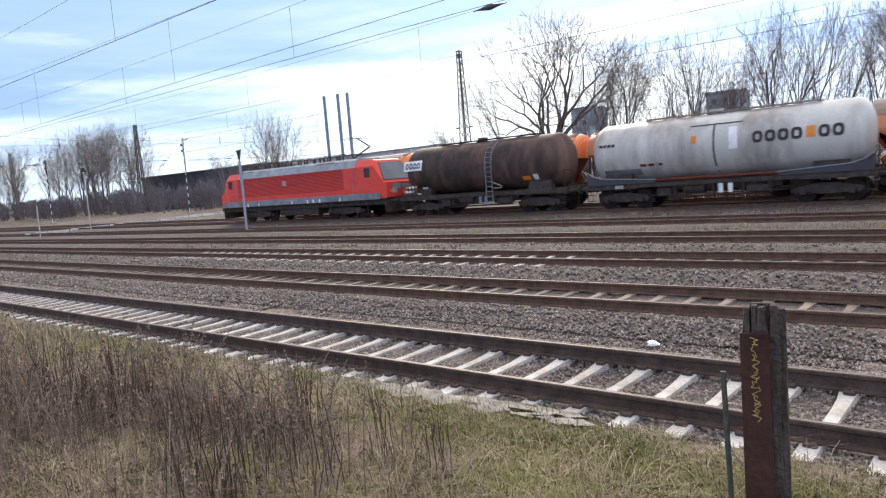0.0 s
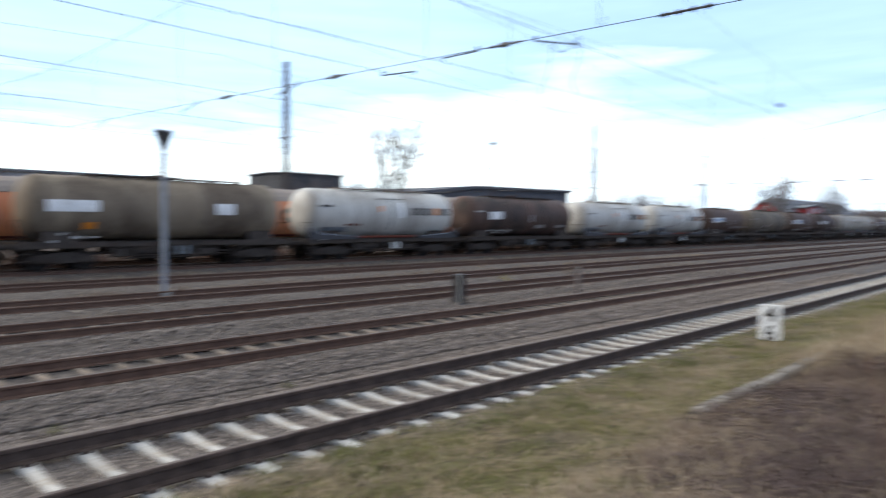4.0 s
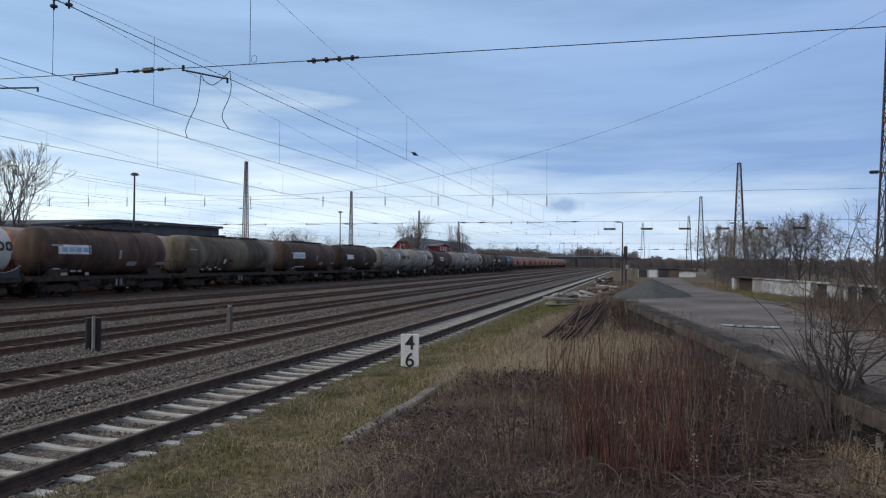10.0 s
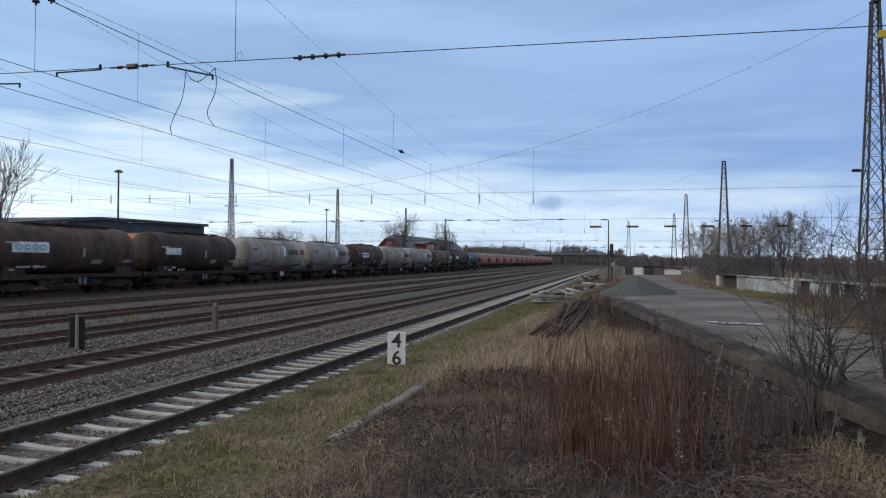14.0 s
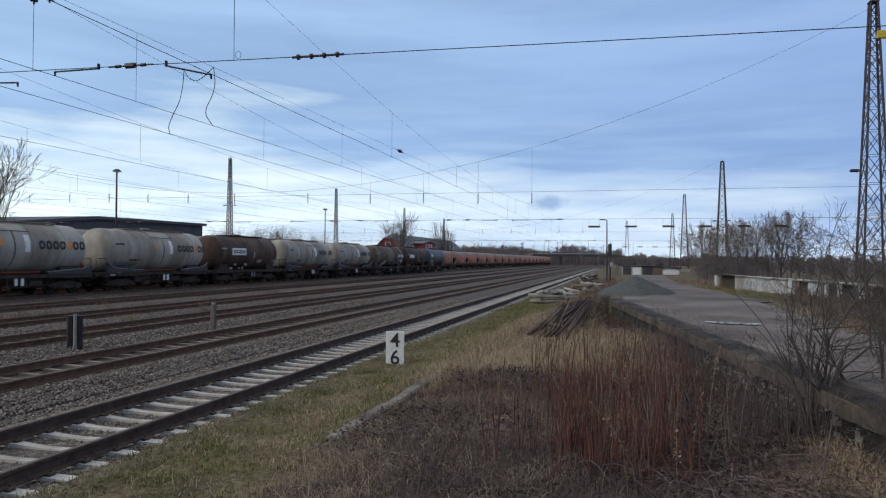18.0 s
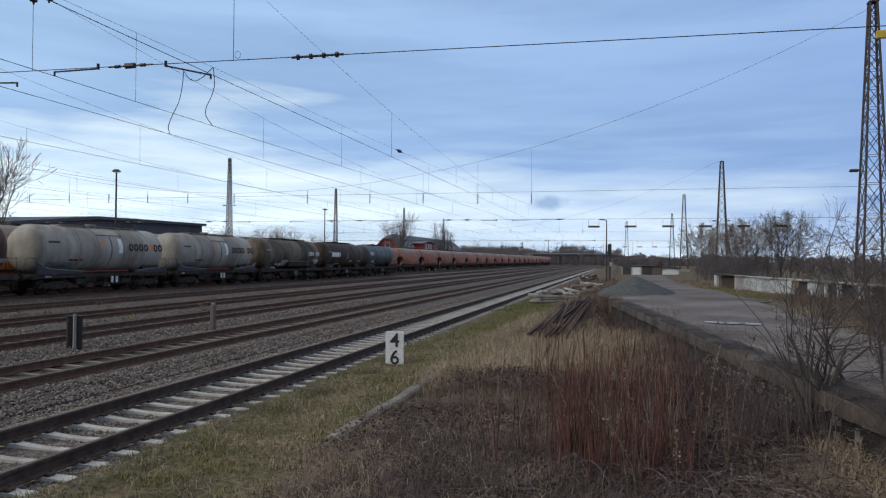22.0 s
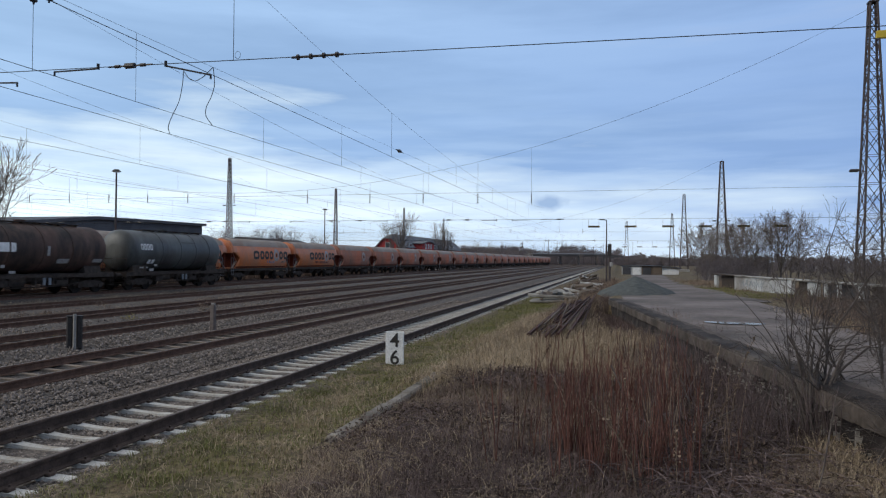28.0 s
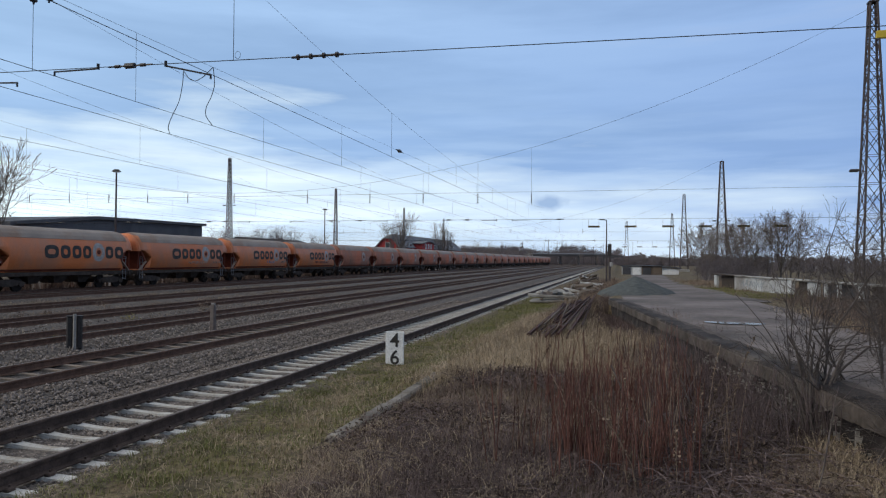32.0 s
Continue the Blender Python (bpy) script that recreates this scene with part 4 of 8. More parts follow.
def data_marks(t, y, z=1.35, n=4, seed=1, material="dull"):
    """Rows of small white plates and stencilled data low on the frame, as bars."""
    rr = random.Random(seed)
    for k in range(n):
        w = rr.uniform(0.18, 0.5)
        bm = bmesh.new()
        box(bm, (1.375, y + k * 0.55 + rr.uniform(-0.1, 0.1), z + rr.choice((-0.12, 0.05, 0.2))), (0.012, w, rr.uniform(0.08, 0.18)))
        part("data_plate", bm, material, t)


V_TRAIN = 7.75
# low end of each vehicle along y at the start
ENDS = (-51.2, -31.4, -18.4, -4.45, 10.95, 26.35, 39.8, 54.2, 67.8, 82.8, 96.2, 109.2, 122.2, 138.3, 151.6, 164.7, 178.0, 190.8, 203.4, 216.6, 229.6, 244.2, 257.5, 270.9)
TRAIN = []              # (object, y of its middle at the start)


def couple(ob, k):
    ob.matrix_basis = pose(TRACKS[5], (ENDS[k] + ENDS[k + 1]) / 2, 0)
    TRAIN.append((ob, (ENDS[k] + ENDS[k + 1]) / 2))
    return ob


def span(k):
    return ENDS[k + 1] - ENDS[k]


def locomotive():
    t = thing("electric_locomotive", "red electric freight locomotive with grey skirt and raised pantograph", "locomotive")
    H = 9.33
    def body_ring(y, top, bot=1.22, w=1.50, tw=1.14):
        return [(-w, y, bot), (w, y, bot), (w + 0.01, y, 2.2), (w - 0.02, y, top - 0.42), (tw, y, top), (-tw, y, top), (-w + 0.02, y, top - 0.42), (-w - 0.01, y, 2.2)]
    bm = bmesh.new()
    loft(bm, [body_ring(-H, 2.25, 1.30, 1.36, 1.3), body_ring(-H + 0.25, 2.30, 1.25, 1.42, 1.34), body_ring(-H + 0.95, 3.72, 1.25, 1.46, 1.05), body_ring(-H + 1.3, 3.78),
              body_ring(H - 1.3, 3.78), body_ring(H - 0.95, 3.72, 1.25, 1.46, 1.05), body_ring(H - 0.25, 2.30, 1.25, 1.42, 1.34), body_ring(H, 2.25, 1.30, 1.36, 1.3)])
    part("body", bm, "red", t)
    # dark strips on the flat side, painted-in shade between its ribs
    bm = bmesh.new()
    for k in range(15):
        for s in (-1, 1):
            box(bm, (s * 1.520, -0.6, 1.98 + k * 0.095), (0.014, 12.2, 0.028))
    part("side_ribs", bm, "ribshade", t, "thin dark red strips standing for shade between the side ribs")
    bm = bmesh.new()
    for s in (-1, 1):
        box(bm, (s * 1.50, 0, 1.42), (0.05, 2 * H - 0.9, 0.42), 0.01)
    part("skirt", bm, "greyband", t, "grey lower skirt")
    bm = bmesh.new()
    box(bm, (0, 0, 1.05), (2.5, 2 * H - 0.6, 0.42), 0.03)
    box(bm, (0, 0, 0.66), (2.3, 4.4, 0.55), 0.05)
    part("underframe", bm, "black", t)
    for e in (-1, 1):
        bm = bmesh.new()
        loft(bm, [[(-1.26, e * (H - 0.25), 2.44), (1.26, e * (H - 0.25), 2.44), (1.06, e * (H - 0.81), 3.58), (-1.06, e * (H - 0.81), 3.58)], [(-1.26, e * (H - 0.36), 2.42), (1.26, e * (H - 0.36), 2.42), (1.06, e * (H - 0.92), 3.56), (-1.06, e * (H - 0.92), 3.56)]])
        part("windscreen", bm, "glass", t, "sloping dark windscreen")
        for s in (-1, 1):
            bm = bmesh.new()
            box(bm, (s * 1.485, e * (H - 1.55), 2.95), (0.03, 0.55, 0.62), 0.01)
            part("cab_window", bm, "letter", t)
            bm = bmesh.new()
            box(bm, (s * 1.505, e * (H - 2.25), 2.35), (0.025, 0.03, 1.75))
            box(bm, (s * 1.505, e * (H - 2.95), 2.35), (0.025, 0.03, 1.75))
            part("door_rail", bm, "greyband", t)
            bm = bmesh.new()
            rod(bm, (s * 0.95, e * (H + 0.0), 1.72), (s * 0.95, e * (H - 0.12), 1.72), 0.13, 14)
            part("headlight", bm, "white", t)
        bm = bmesh.new()
        box(bm, (0, e * (H - 0.01), 1.98), (1.6, 0.06, 0.34), 0.01)
        part("front_panel", bm, "greyband", t, "grey front lamp panel")
        bm = bmesh.new()
        loft(bm, [[(-1.35, e * (H - 0.1), 0.35), (1.35, e * (H - 0.1), 0.35), (1.4, e * (H - 0.15), 1.25), (-1.4, e * (H - 0.15), 1.25)], [(-1.35, e * (H - 0.2), 0.35), (1.35, e * (H - 0.2), 0.35), (1.4, e * (H - 0.3), 1.25), (-1.4, e * (H - 0.3), 1.25)]])
        part("snow_plough", bm, "black", t)
        buffers(t, e * 9.79, e)
        bogie(t, e * 4.95, 2.9, 0.62)
    bm = bmesh.new()                      # roof
    loft(bm, [[(-1.50, y, 3.34), (1.50, y, 3.34), (1.18, y, 3.84), (0.9, y, 3.96), (-0.9, y, 3.96), (-1.18, y, 3.84)] for y in (-H + 2.7, H - 2.7)])
    part("roof_hatch", bm, "roofgrey", t, "grey roof panels with soot")
    for k in range(12):
        y = -H + 4.2 + k * 0.86 + 0.12 * math.sin(k * 2.3)
        for x in (-0.6, 0.6):
            bm = bmesh.new()
            rod(bm, (x, y, 3.92), (x, y, 4.36), 0.05, 8)
            for z in (4.00, 4.12, 4.24):
                rod(bm, (x, y, z), (x, y, z + 0.05), 0.14, 10, 0.09)
            part("roof_insulator", bm, "letter", t)
    for x in (-0.6, 0.6):
        bm = bmesh.new()
        rod(bm, (x, -H + 4, 4.36), (x, H - 4.4, 4.36), 0.03, 5)
        part("busbar", bm, "letter", t)
    for k in range(4):
        bm = bmesh.new()
        box(bm, (0.98, 3.0 + k * 0.95 if k < 2 else -6.4 + (k - 2) * 0.95, 3.90), (0.5, 0.85, 0.03), 0.01, pose(0, 0, 0, 0, 18, 0))
        part("roof_grille", bm, "letter", t)
    for y, s in ((H - 3.4, 1), (-H + 3.4, -1)):
        up = s > 0
        p0 = (0, y - s * 0.9, 4.05)
        k1 = (0, y + s * 0.85, 4.15 + (0.55 if up else 0.05))
        p2 = (0, y - s * 0.4, 5.38 if up else 4.32)
        bm = bmesh.new()
        rod(bm, p0, k1, 0.06, 6)
        rod(bm, k1, p2, 0.05, 6)
        rod(bm, (-0.5, y - s * 0.9, 4.05), (0.5, y - s * 0.9, 4.05), 0.03, 6)
        for d in (-0.18, 0.18):
            pts = [(-0.95, p2[1] + d, p2[2] - 0.18), (-0.7, p2[1] + d, p2[2]), (0.7, p2[1] + d, p2[2]), (0.95, p2[1] + d, p2[2] - 0.18)]
            for a, b in zip(pts, pts[1:]):
                rod(bm, a, b, 0.02, 5)
        part("pantograph", bm, "letter", t)
    bm = bmesh.new()
    box(bm, (1.528, -0.9, 2.75), (0.012, 0.42, 0.34), 0.003)
    part("logo_plate", bm, "pale", t, "small white company plate")
    bm = bmesh.new()
    for k in range(5):
        box(bm, (1.532, -1.02 + k * 0.06, 2.75), (0.012, 0.03, 0.2))
    part("logo_bar", bm, "red", t)
    for k in range(8):
        bm = bmesh.new()
        box(bm, (1.53, -0.8 + k * 0.16, 1.50), (0.012, 0.09, 0.10))
        part("data_plate", bm, "dull", t)
    for y in (-5.6, -4.2, -0.2, 1.6, 2.2, 2.9, 5.0):
        bm = bmesh.new()
        box(bm, (1.53, y, 1.33), (0.012, 0.14, 0.24))
        part("data_plate", bm, "white", t)
    for s in (-0.62, 0.62):
        bm = bmesh.new()
        box(bm, (s, H + 0.01, 1.72), (0.42, 0.04, 0.34), 0.01)
        part("lamp_plate", bm, "dull", t)
    return t


couple(locomotive(), 0)

# each wagon of the train, in running order
w = tank_wagon("tank_wagon", span(1), "brown", "dirty dark brown tank wagon with a side ladder", rings=(-2.6, -0.4), ladder_at=1.15)
on_tank("sign", w, -5.35, -3.9, 2.78, 3.38, "white", "white sign board")
word_bars("letter_bar", w, -5.25, -4.0, 2.9, 3.25, 4, "navy", "navy letter reduced to a plain ring")
on_tank("pipe_line", w, -4.0, 1.2, 2.72, 2.78, "letter")
on_tank("hazard_plate", w, 3.2, 3.7, 1.75, 1.98, "orangesign", "orange warning plate")
on_tank("hazard_label", w, 3.9, 4.2, 1.75, 2.05, "white")
data_marks(w, -5.4, 1.5, 4, 3)
tubes("hose", [[(1.5, 1.45 + 0.55 * math.sin(u * math.pi) , 1.75 - 0.75 * u + 0.45 * u * u) for u in np.linspace(0, 1, 12)]], 0.035, "dusty", w, 6)
bm = bmesh.new()
box(bm, (1.37, -4.9, 1.62), (0.03, 1.0, 0.62), 0.01)
board = part("data_board", bm, "letter", w, "black board with small white plates")
for k in range(7):
    bm = bmesh.new()
    box(bm, (1.392, -5.28 + (k % 4) * 0.26, 1.80 - 0.26 * (k // 4)), (0.012, 0.17, 0.13))
    part("plate", bm, "white" if k % 3 else "orangesign", board)
couple(w, 1)
w = tank_wagon("tank_wagon", span(2), "pale", "pale grey tank wagon with dark lettering and grey fairings", rings=(-2.6, -1.05, 1.35, 3.8), style="pale")
data_marks(w, -5.2, 1.2, 2, 5)
couple(w, 2)
w = tank_wagon("tank_wagon", span(3), "brown", "long dark brown tank wagon with a white strip sign", rings=(-3.2, 0.2, 3.6))
on_tank("sign", w, -5.9, -3.6, 2.62, 3.0, "white", "white strip sign")
on_tank("hazard_plate", w, 1.4, 2.3, 1.95, 2.3, "orangesign", "orange warning plate")
on_tank("hazard_label", w, 2.9, 3.3, 2.1, 2.45, "white")
for k in range(4):
    on_tank("small_sign", w, -1.6 + k * 0.9, -1.1 + k * 0.9, 1.8, 1.98, "white")
data_marks(w, -6.2, 1.35, 5, 4)
couple(w, 3)
w = tank_wagon("tank_wagon", span(4), "rust", "long brown tank wagon with a blue lettered strip", rings=(-3.0, 0.3, 3.4))
on_tank("sign", w, -6.0, -3.8, 2.62, 3.0, "white", "white strip sign")
on_tank("strip_sign", w, 2.4, 6.7, 2.55, 3.15, "signblue", "pale blue strip sign")
word_bars("letter_bar", w, 2.5, 6.6, 2.64, 3.06, 7, "white", "white letter reduced to a plain ring", skip=(4,))
on_tank("logo_dot", w, 4.9, 5.3, 2.64, 3.06, "orangesign")
on_tank("hazard_plate", w, -3.4, -2.3, 1.85, 2.1, "recess", "red warning plate")
for k in range(4):
    on_tank("small_sign", w, -1.6 + k * 0.9, -1.0 + k * 0.9, 1.8, 2.0, "white")
data_marks(w, -6.2, 1.35, 5, 6)
couple(w, 4)
w = tank_wagon("tank_wagon", span(5), "brown", "dark brown tank wagon with a faded blue panel and a ladder", rings=(-1.6, 1.8), ladder_at=2.2)
on_tank("sign", w, -5.4, -3.6, 2.6, 3.0, "signblue", "faded blue sign")
on_tank("pipe_line", w, -2.4, 1.4, 2.42, 2.5, "letter")
data_marks(w, -5.2, 1.4, 5, 7)
couple(w, 5)
w = tank_wagon("tank_wagon", span(6), "beige", "dusty beige tank wagon with two white signs", rings=(-2.2, 1.6))
on_tank("sign", w, -5.5, -3.4, 2.55, 3.05, "white", "white sign board")
on_tank("sign", w, 2.2, 3.2, 2.5, 3.05, "white", "white sign board")
data_marks(w, -5.4, 1.4, 4, 8)
on_tank("hazard_plate", w, -4.0, -3.5, 1.8, 2.1, "orangesign", "orange warning plate")
couple(w, 6)


def pale_wagon(k, seed, paint="pale", label="pale grey tank wagon with dark lettering and grey fairings"):
    p = tank_wagon("tank_wagon", span(k), paint, label, rings=(-2.6, -1.05, 1.35, 3.8), style="pale")
    data_marks(p, -5.2, 1.2, 2, seed)
    return couple(p, k)


def brown_wagon(k, paint, label, sign, seed, ladder_at=None, rings=(-2.2, 0.2, 2.4), low=True):
    p = tank_wagon("tank_wagon", span(k), paint, label, rings=rings, ladder_at=ladder_at)
    if sign:
        y0, y1, z0, z1, bars = sign
        on_tank("sign", p, y0, y1, z0, z1, "white", "white sign board")
        if bars:
            word_bars("letter_bar", p, y0 + 0.2, y1 - 0.15, z0 + 0.14, z1 - 0.14, bars, "signblue" if seed % 2 else "letter", "dark letter reduced to a plain ring")
    on_tank("small_sign", p, -B_END(k) + 0.75, -B_END(k) + 1.6, 3.0, 3.1, "dull")
    if low:
        on_tank("small_sign", p, 0.4, 0.6, 2.3, 2.85, "dull")
        on_tank("small_sign", p, 1.3, 2.2, 1.85, 2.12, "dull")
        on_tank("small_sign", p, 4.2, 5.0, 1.9, 2.12, "dull")
    data_marks(p, y0 if sign else -5.0, 1.5, 5, seed)
    return couple(p, k)


def B_END(k):
    return (span(k) - 1.36) / 2


pale_wagon(7, 11)
brown_wagon(8, "brown", "dark brown tank wagon with a square white sign", (-4.6, -3.2, 2.5, 3.05, 0), 12)
pale_wagon(9, 13)
pale_wagon(10, 14)
brown_wagon(11, "rust", "red-brown tank wagon with a white lettered sign", (-4.61, -2.1, 2.55, 3.1, 4), 15)
w = brown_wagon(12, "olive", "long dusty olive-brown tank wagon", None, 16, rings=(-3.0, 0.4, 3.4), low=False)
on_tank("hazard_label", w, -2.0, -1.7, 2.0, 2.35, "white")
on_tank("hazard_plate", w, -1.5, -0.7, 2.1, 2.35, "recess", "red warning plate")
brown_wagon(13, "rust", "red-brown tank wagon with a white lettered sign", (-4.86, -2.27, 2.5, 3.1, 4), 17)
brown_wagon(14, "brown", "dark brown tank wagon with a square sign", (-4.66, -2.8, 2.5, 3.0, 0), 18)
pale_wagon(15, 19, "dusty", "dusty beige-grey tank wagon with grey fairings")
pale_wagon(16, 20, "dusty", "dusty beige-grey tank wagon with grey fairings")
brown_wagon(17, "rust", "brown tank wagon with white block lettering", (-3.29, -0.89, 2.5, 3.1, 4), 22, rings=(-0.9, 2.2))
pale_wagon(18, 23, "dusty", "dusty beige-grey tank wagon with grey fairings")
pale_wagon(19, 24, "dusty", "dusty beige-grey tank wagon with grey fairings")
w = brown_wagon(20, "olive", "olive-brown tank wagon with side walkway and pale streaks", None, 25, rings=(-3.2, -0.6, 1.6, 2.1, 4.2), low=False, ladder_at=2.9)
on_tank("spill_streak", w, -2.6, -1.2, 1.45, 2.1, "pale", "pale dried spill")
on_tank("sign", w, 4.7, 6.0, 1.5, 2.15, "white", "white sign board")
word_bars("letter_bar", w, 3.2, 6.0, 2.55, 2.95, 6, "white", "pale letter reduced to a plain ring", skip=(3,))
bm = bmesh.new()
box(bm, (1.46, 1.2, 1.98), (0.12, 8.6, 0.05))
part("side_walkway", bm, "greyband", w)
couple_box = bmesh.new()
box(couple_box, (1.40, 1.6, 1.72), (0.05, 6.0, 0.42), 0.02)
part("heating_box", couple_box, "black", w)
brown_wagon(21, "brown", "dark brown tank wagon with a white sign", (-4.31, -1.82, 2.5, 3.0, 0), 26)
w = tank_wagon("tank_wagon", span(22), "anthra", "dark anthracite tank wagon with white block letters, last of the train", rings=(-2.2, 0.0, 1.9, 3.7))
word_bars("letter_bar", w, -4.73, -3.42, 2.75, 3.2, 4, "white", "white letter reduced to a plain ring")
on_tank("hazard_label", w, -3.73, -3.43, 1.8, 2.1, "white")
on_tank("hazard_label", w, -3.33, -3.03, 1.8, 2.1, "white")
on_tank("pipe_line", w, 0.0, 1.9, 3.35, 3.40, "letter")
data_marks(w, -4.6, 1.5, 4, 27)
couple(w, 22)

# ---- standing hopper train ----
HOP_PITCH, HOP_0, HOP_N = 13.75, -48.2, 32


def hopper_wagon(plain=False):
    t = thing("hopper_wagon", "duller red-orange hopper wagon with a pale round logo" if plain else "orange grain hopper wagon with dark lettering and round logo", "hopper wagon", pose(TRACKS[6], HOP_0 + HOP_PITCH / 2, 0), "standing orange hopper wagons")
    H, paint = HOP_PITCH / 2 - 0.55, "farorange" if plain else "orange"
    side = [(1.10, 1.22), (1.30, 1.45), (1.43, 1.9), (1.47, 2.4), (1.44, 2.9), (1.34, 3.35), (1.15, 3.72), (0.88, 3.98)]
    roofp = [(1.312, 3.46), (1.165, 3.725), (0.895, 3.985), (0.55, 4.15), (0.0, 4.24), (-0.55, 4.15), (-0.895, 3.985), (-1.165, 3.725), (-1.312, 3.46)]
    def ring(y, cut):
        """Cross-section; cut lifts the lower edge, for the sloping ends."""
        pts = [(x, max(z, cut) if z < cut else z) for x, z in side]
        full = [(x, y, z) for x, z in pts] + [(-x, y, z) for x, z in reversed(pts)]
        return full
    bm = bmesh.new()
    loft(bm, [ring(-H, 2.80), ring(-H + 0.5, 2.80), ring(-H + 1.34, 2.25), ring(-H + 1.35, 1.22), ring(H - 1.35, 1.22), ring(H - 1.34, 2.25), ring(H - 0.5, 2.80), ring(H, 2.80)])
    body = part("body", bm, paint, t)
    body.data.polygons.foreach_set("use_smooth", [abs(p.normal.y) < 0.5 for p in body.data.polygons])
    bm = bmesh.new()
    loft(bm, [[(x, y, z + 0.004) for x, z in roofp] + [(-1.24, y, 3.44), (1.24, y, 3.44)] for y in (-H + 0.35, H - 0.35)])
    part("roof", bm, "hoproof", t, "dusty grey-beige roof")
    for y in np.linspace(-H + 1.4, H - 1.4, 4):
        bm = bmesh.new()
        rod(bm, (0, y - 0.8, 4.01), (0, y + 0.8, 4.01), 0.25, 10)
        part("roof_hatch", bm, "hoproof", t)
    for e in (-1, 1):
        bm = bmesh.new()                  # rounded end hood
        rows = []
        for y, q in ((H - 0.02, 1.0), (H + 0.10, 0.98), (H + 0.20, 0.88), (H + 0.26, 0.70)):
            rows.append([(1.47 * q * math.cos(a), e * y, 2.74 + 1.44 * q * math.sin(a)) for a in np.linspace(0, math.pi, 15)])
        loft(bm, rows)
        part("end_hood", bm, paint, t)
        for sd in (-1, 1):                # plate that narrows the opening below the hood
            bm = bmesh.new()
            wx = lambda z: sd * float(np.interp(z, [p[1] for p in side], [p[0] for p in side]))
            zs = np.linspace(1.24, 2.24, 6)
            loft(bm, [[(wx(z), e * (H - 1.36), z), (wx(z), e * (H - 0.72 - 0.63 * max(0.0, (z - 1.50) / 0.75)), z), (wx(z) - sd * 0.02, e * (H - 0.72 - 0.63 * max(0.0, (z - 1.50) / 0.75)), z), (wx(z) - sd * 0.02, e * (H - 1.36), z)] for z in zs])
            part("end_gusset", bm, paint, t)
        bm = bmesh.new()                  # sloping recess below it
        loft(bm, [[(1.25, e * (H - 0.25), 2.78), (-1.25, e * (H - 0.25), 2.78), (-1.25, e * (H - 1.30), 1.32), (1.25, e * (H - 1.30), 1.32)], [(1.25, e * (H - 0.45), 2.78), (-1.25, e * (H - 0.45), 2.78), (-1.25, e * (H - 1.50), 1.32), (1.25, e * (H - 1.50), 1.32)]])
        part("end_slope", bm, "recess", t, "dark red sloping end plate")
        for s in (-1, 1):
            bm = bmesh.new()
            beam(bm, (s * 1.30, e * (H - 0.05), 2.72), (s * 1.22, e * (H + 0.05), 1.3), 0.10, 0.06)
            part("end_post", bm, "recess", t)
            bm = bmesh.new()
            beam(bm, (s * 1.30, e * (H - 0.85), 1.95), (s * 1.30, e * (H - 0.1), 1.25), 0.20, 0.05)
            part("end_brace", bm, "hoproof", t)
        bm = bmesh.new()
        for a, b in ladder(bm, 1.2, e * (H - 0.45), 0.6, 2.3, 0.36, 0.28):
            rod(bm, a, b, 0.014, 5)
        tagged(part("end_ladder", bm, "greyband", t), kind="stuff")
    bm = bmesh.new()
    for s in (-1, 1):
        box(bm, (s * 1.12, 0, 1.10), (0.16, 2 * H + 0.3, 0.26), 0.01)
    for e in (-1, 1):
        box(bm, (0, e * (H + 0.1), 1.06), (2.6, 0.14, 0.34), 0.01)
    part("underframe", bm, "black", t)
    for y in (-2.2, 0.0, 2.2):
        bm = bmesh.new()
        loft(bm, [[(-0.95, y - 0.9, 1.2), (0.95, y - 0.9, 1.2), (0.95, y + 0.9, 1.2), (-0.95, y + 0.9, 1.2)], [(-0.55, y - 0.35, 0.45), (0.55, y - 0.35, 0.45), (0.55, y + 0.35, 0.45), (-0.55, y + 0.35, 0.45)]])
        part("discharge_chute", bm, "black", t)
    mark = len(WHEELSETS)
    for e in (-1, 1):
        bogie(t, e * (H - 1.7))
        buffers(t, e * HOP_PITCH / 2, e)
    del WHEELSETS[mark:]                  # this train stands still
    def panel(name, y0, y1, z0, z1, material, label=""):
        bm = bmesh.new()
        def x_at(z):
            return float(np.interp(z, [p[1] for p in side], [p[0] for p in side])) + 0.010
        zs = np.linspace(z0, z1, 5)
        loft(bm, [[(x_at(z), y0, z), (x_at(z), y1, z), (x_at(z) - 0.009, y1, z), (x_at(z) - 0.009, y0, z)] for z in zs])
        return part(name, bm, material, t, label)
    # the painted word as plain shapes: four, a round logo, two
    flank = lambda z: float(np.interp(z, [p[1] for p in side], [p[0] for p in side])) + 0.012
    for k, (y0, y1) in enumerate(((-2.2, -0.98), (-0.80, 0.08), (0.26, 1.10), (1.26, 2.06), (3.50, 4.32), (4.50, 5.42)) if not plain else ()):
        letter_shape("letter_bar", t, y0, y1, 2.14, 3.04, k, "letter", "dark letter reduced to a plain ring", flank)
    y = 2.80
    bm = bmesh.new()
    vs = [[bm.verts.new((flank(2.60 + rr * 1.08 * math.sin(a)) + 0.004, y + rr * math.cos(a), 2.60 + rr * 1.08 * math.sin(a))) for rr in (0.30, 0.45, 0.62)] for a in np.linspace(0, 2 * math.pi, 25)[:-1]]
    for p, q in zip(vs, vs[1:] + vs[:1]):
        for i in (0, 1):
            bm.faces.new((p[i], p[i + 1], q[i + 1], q[i]))
    part("logo_ring", bm, "dull", t, "dirty white ring logo")
    bm = bmesh.new()
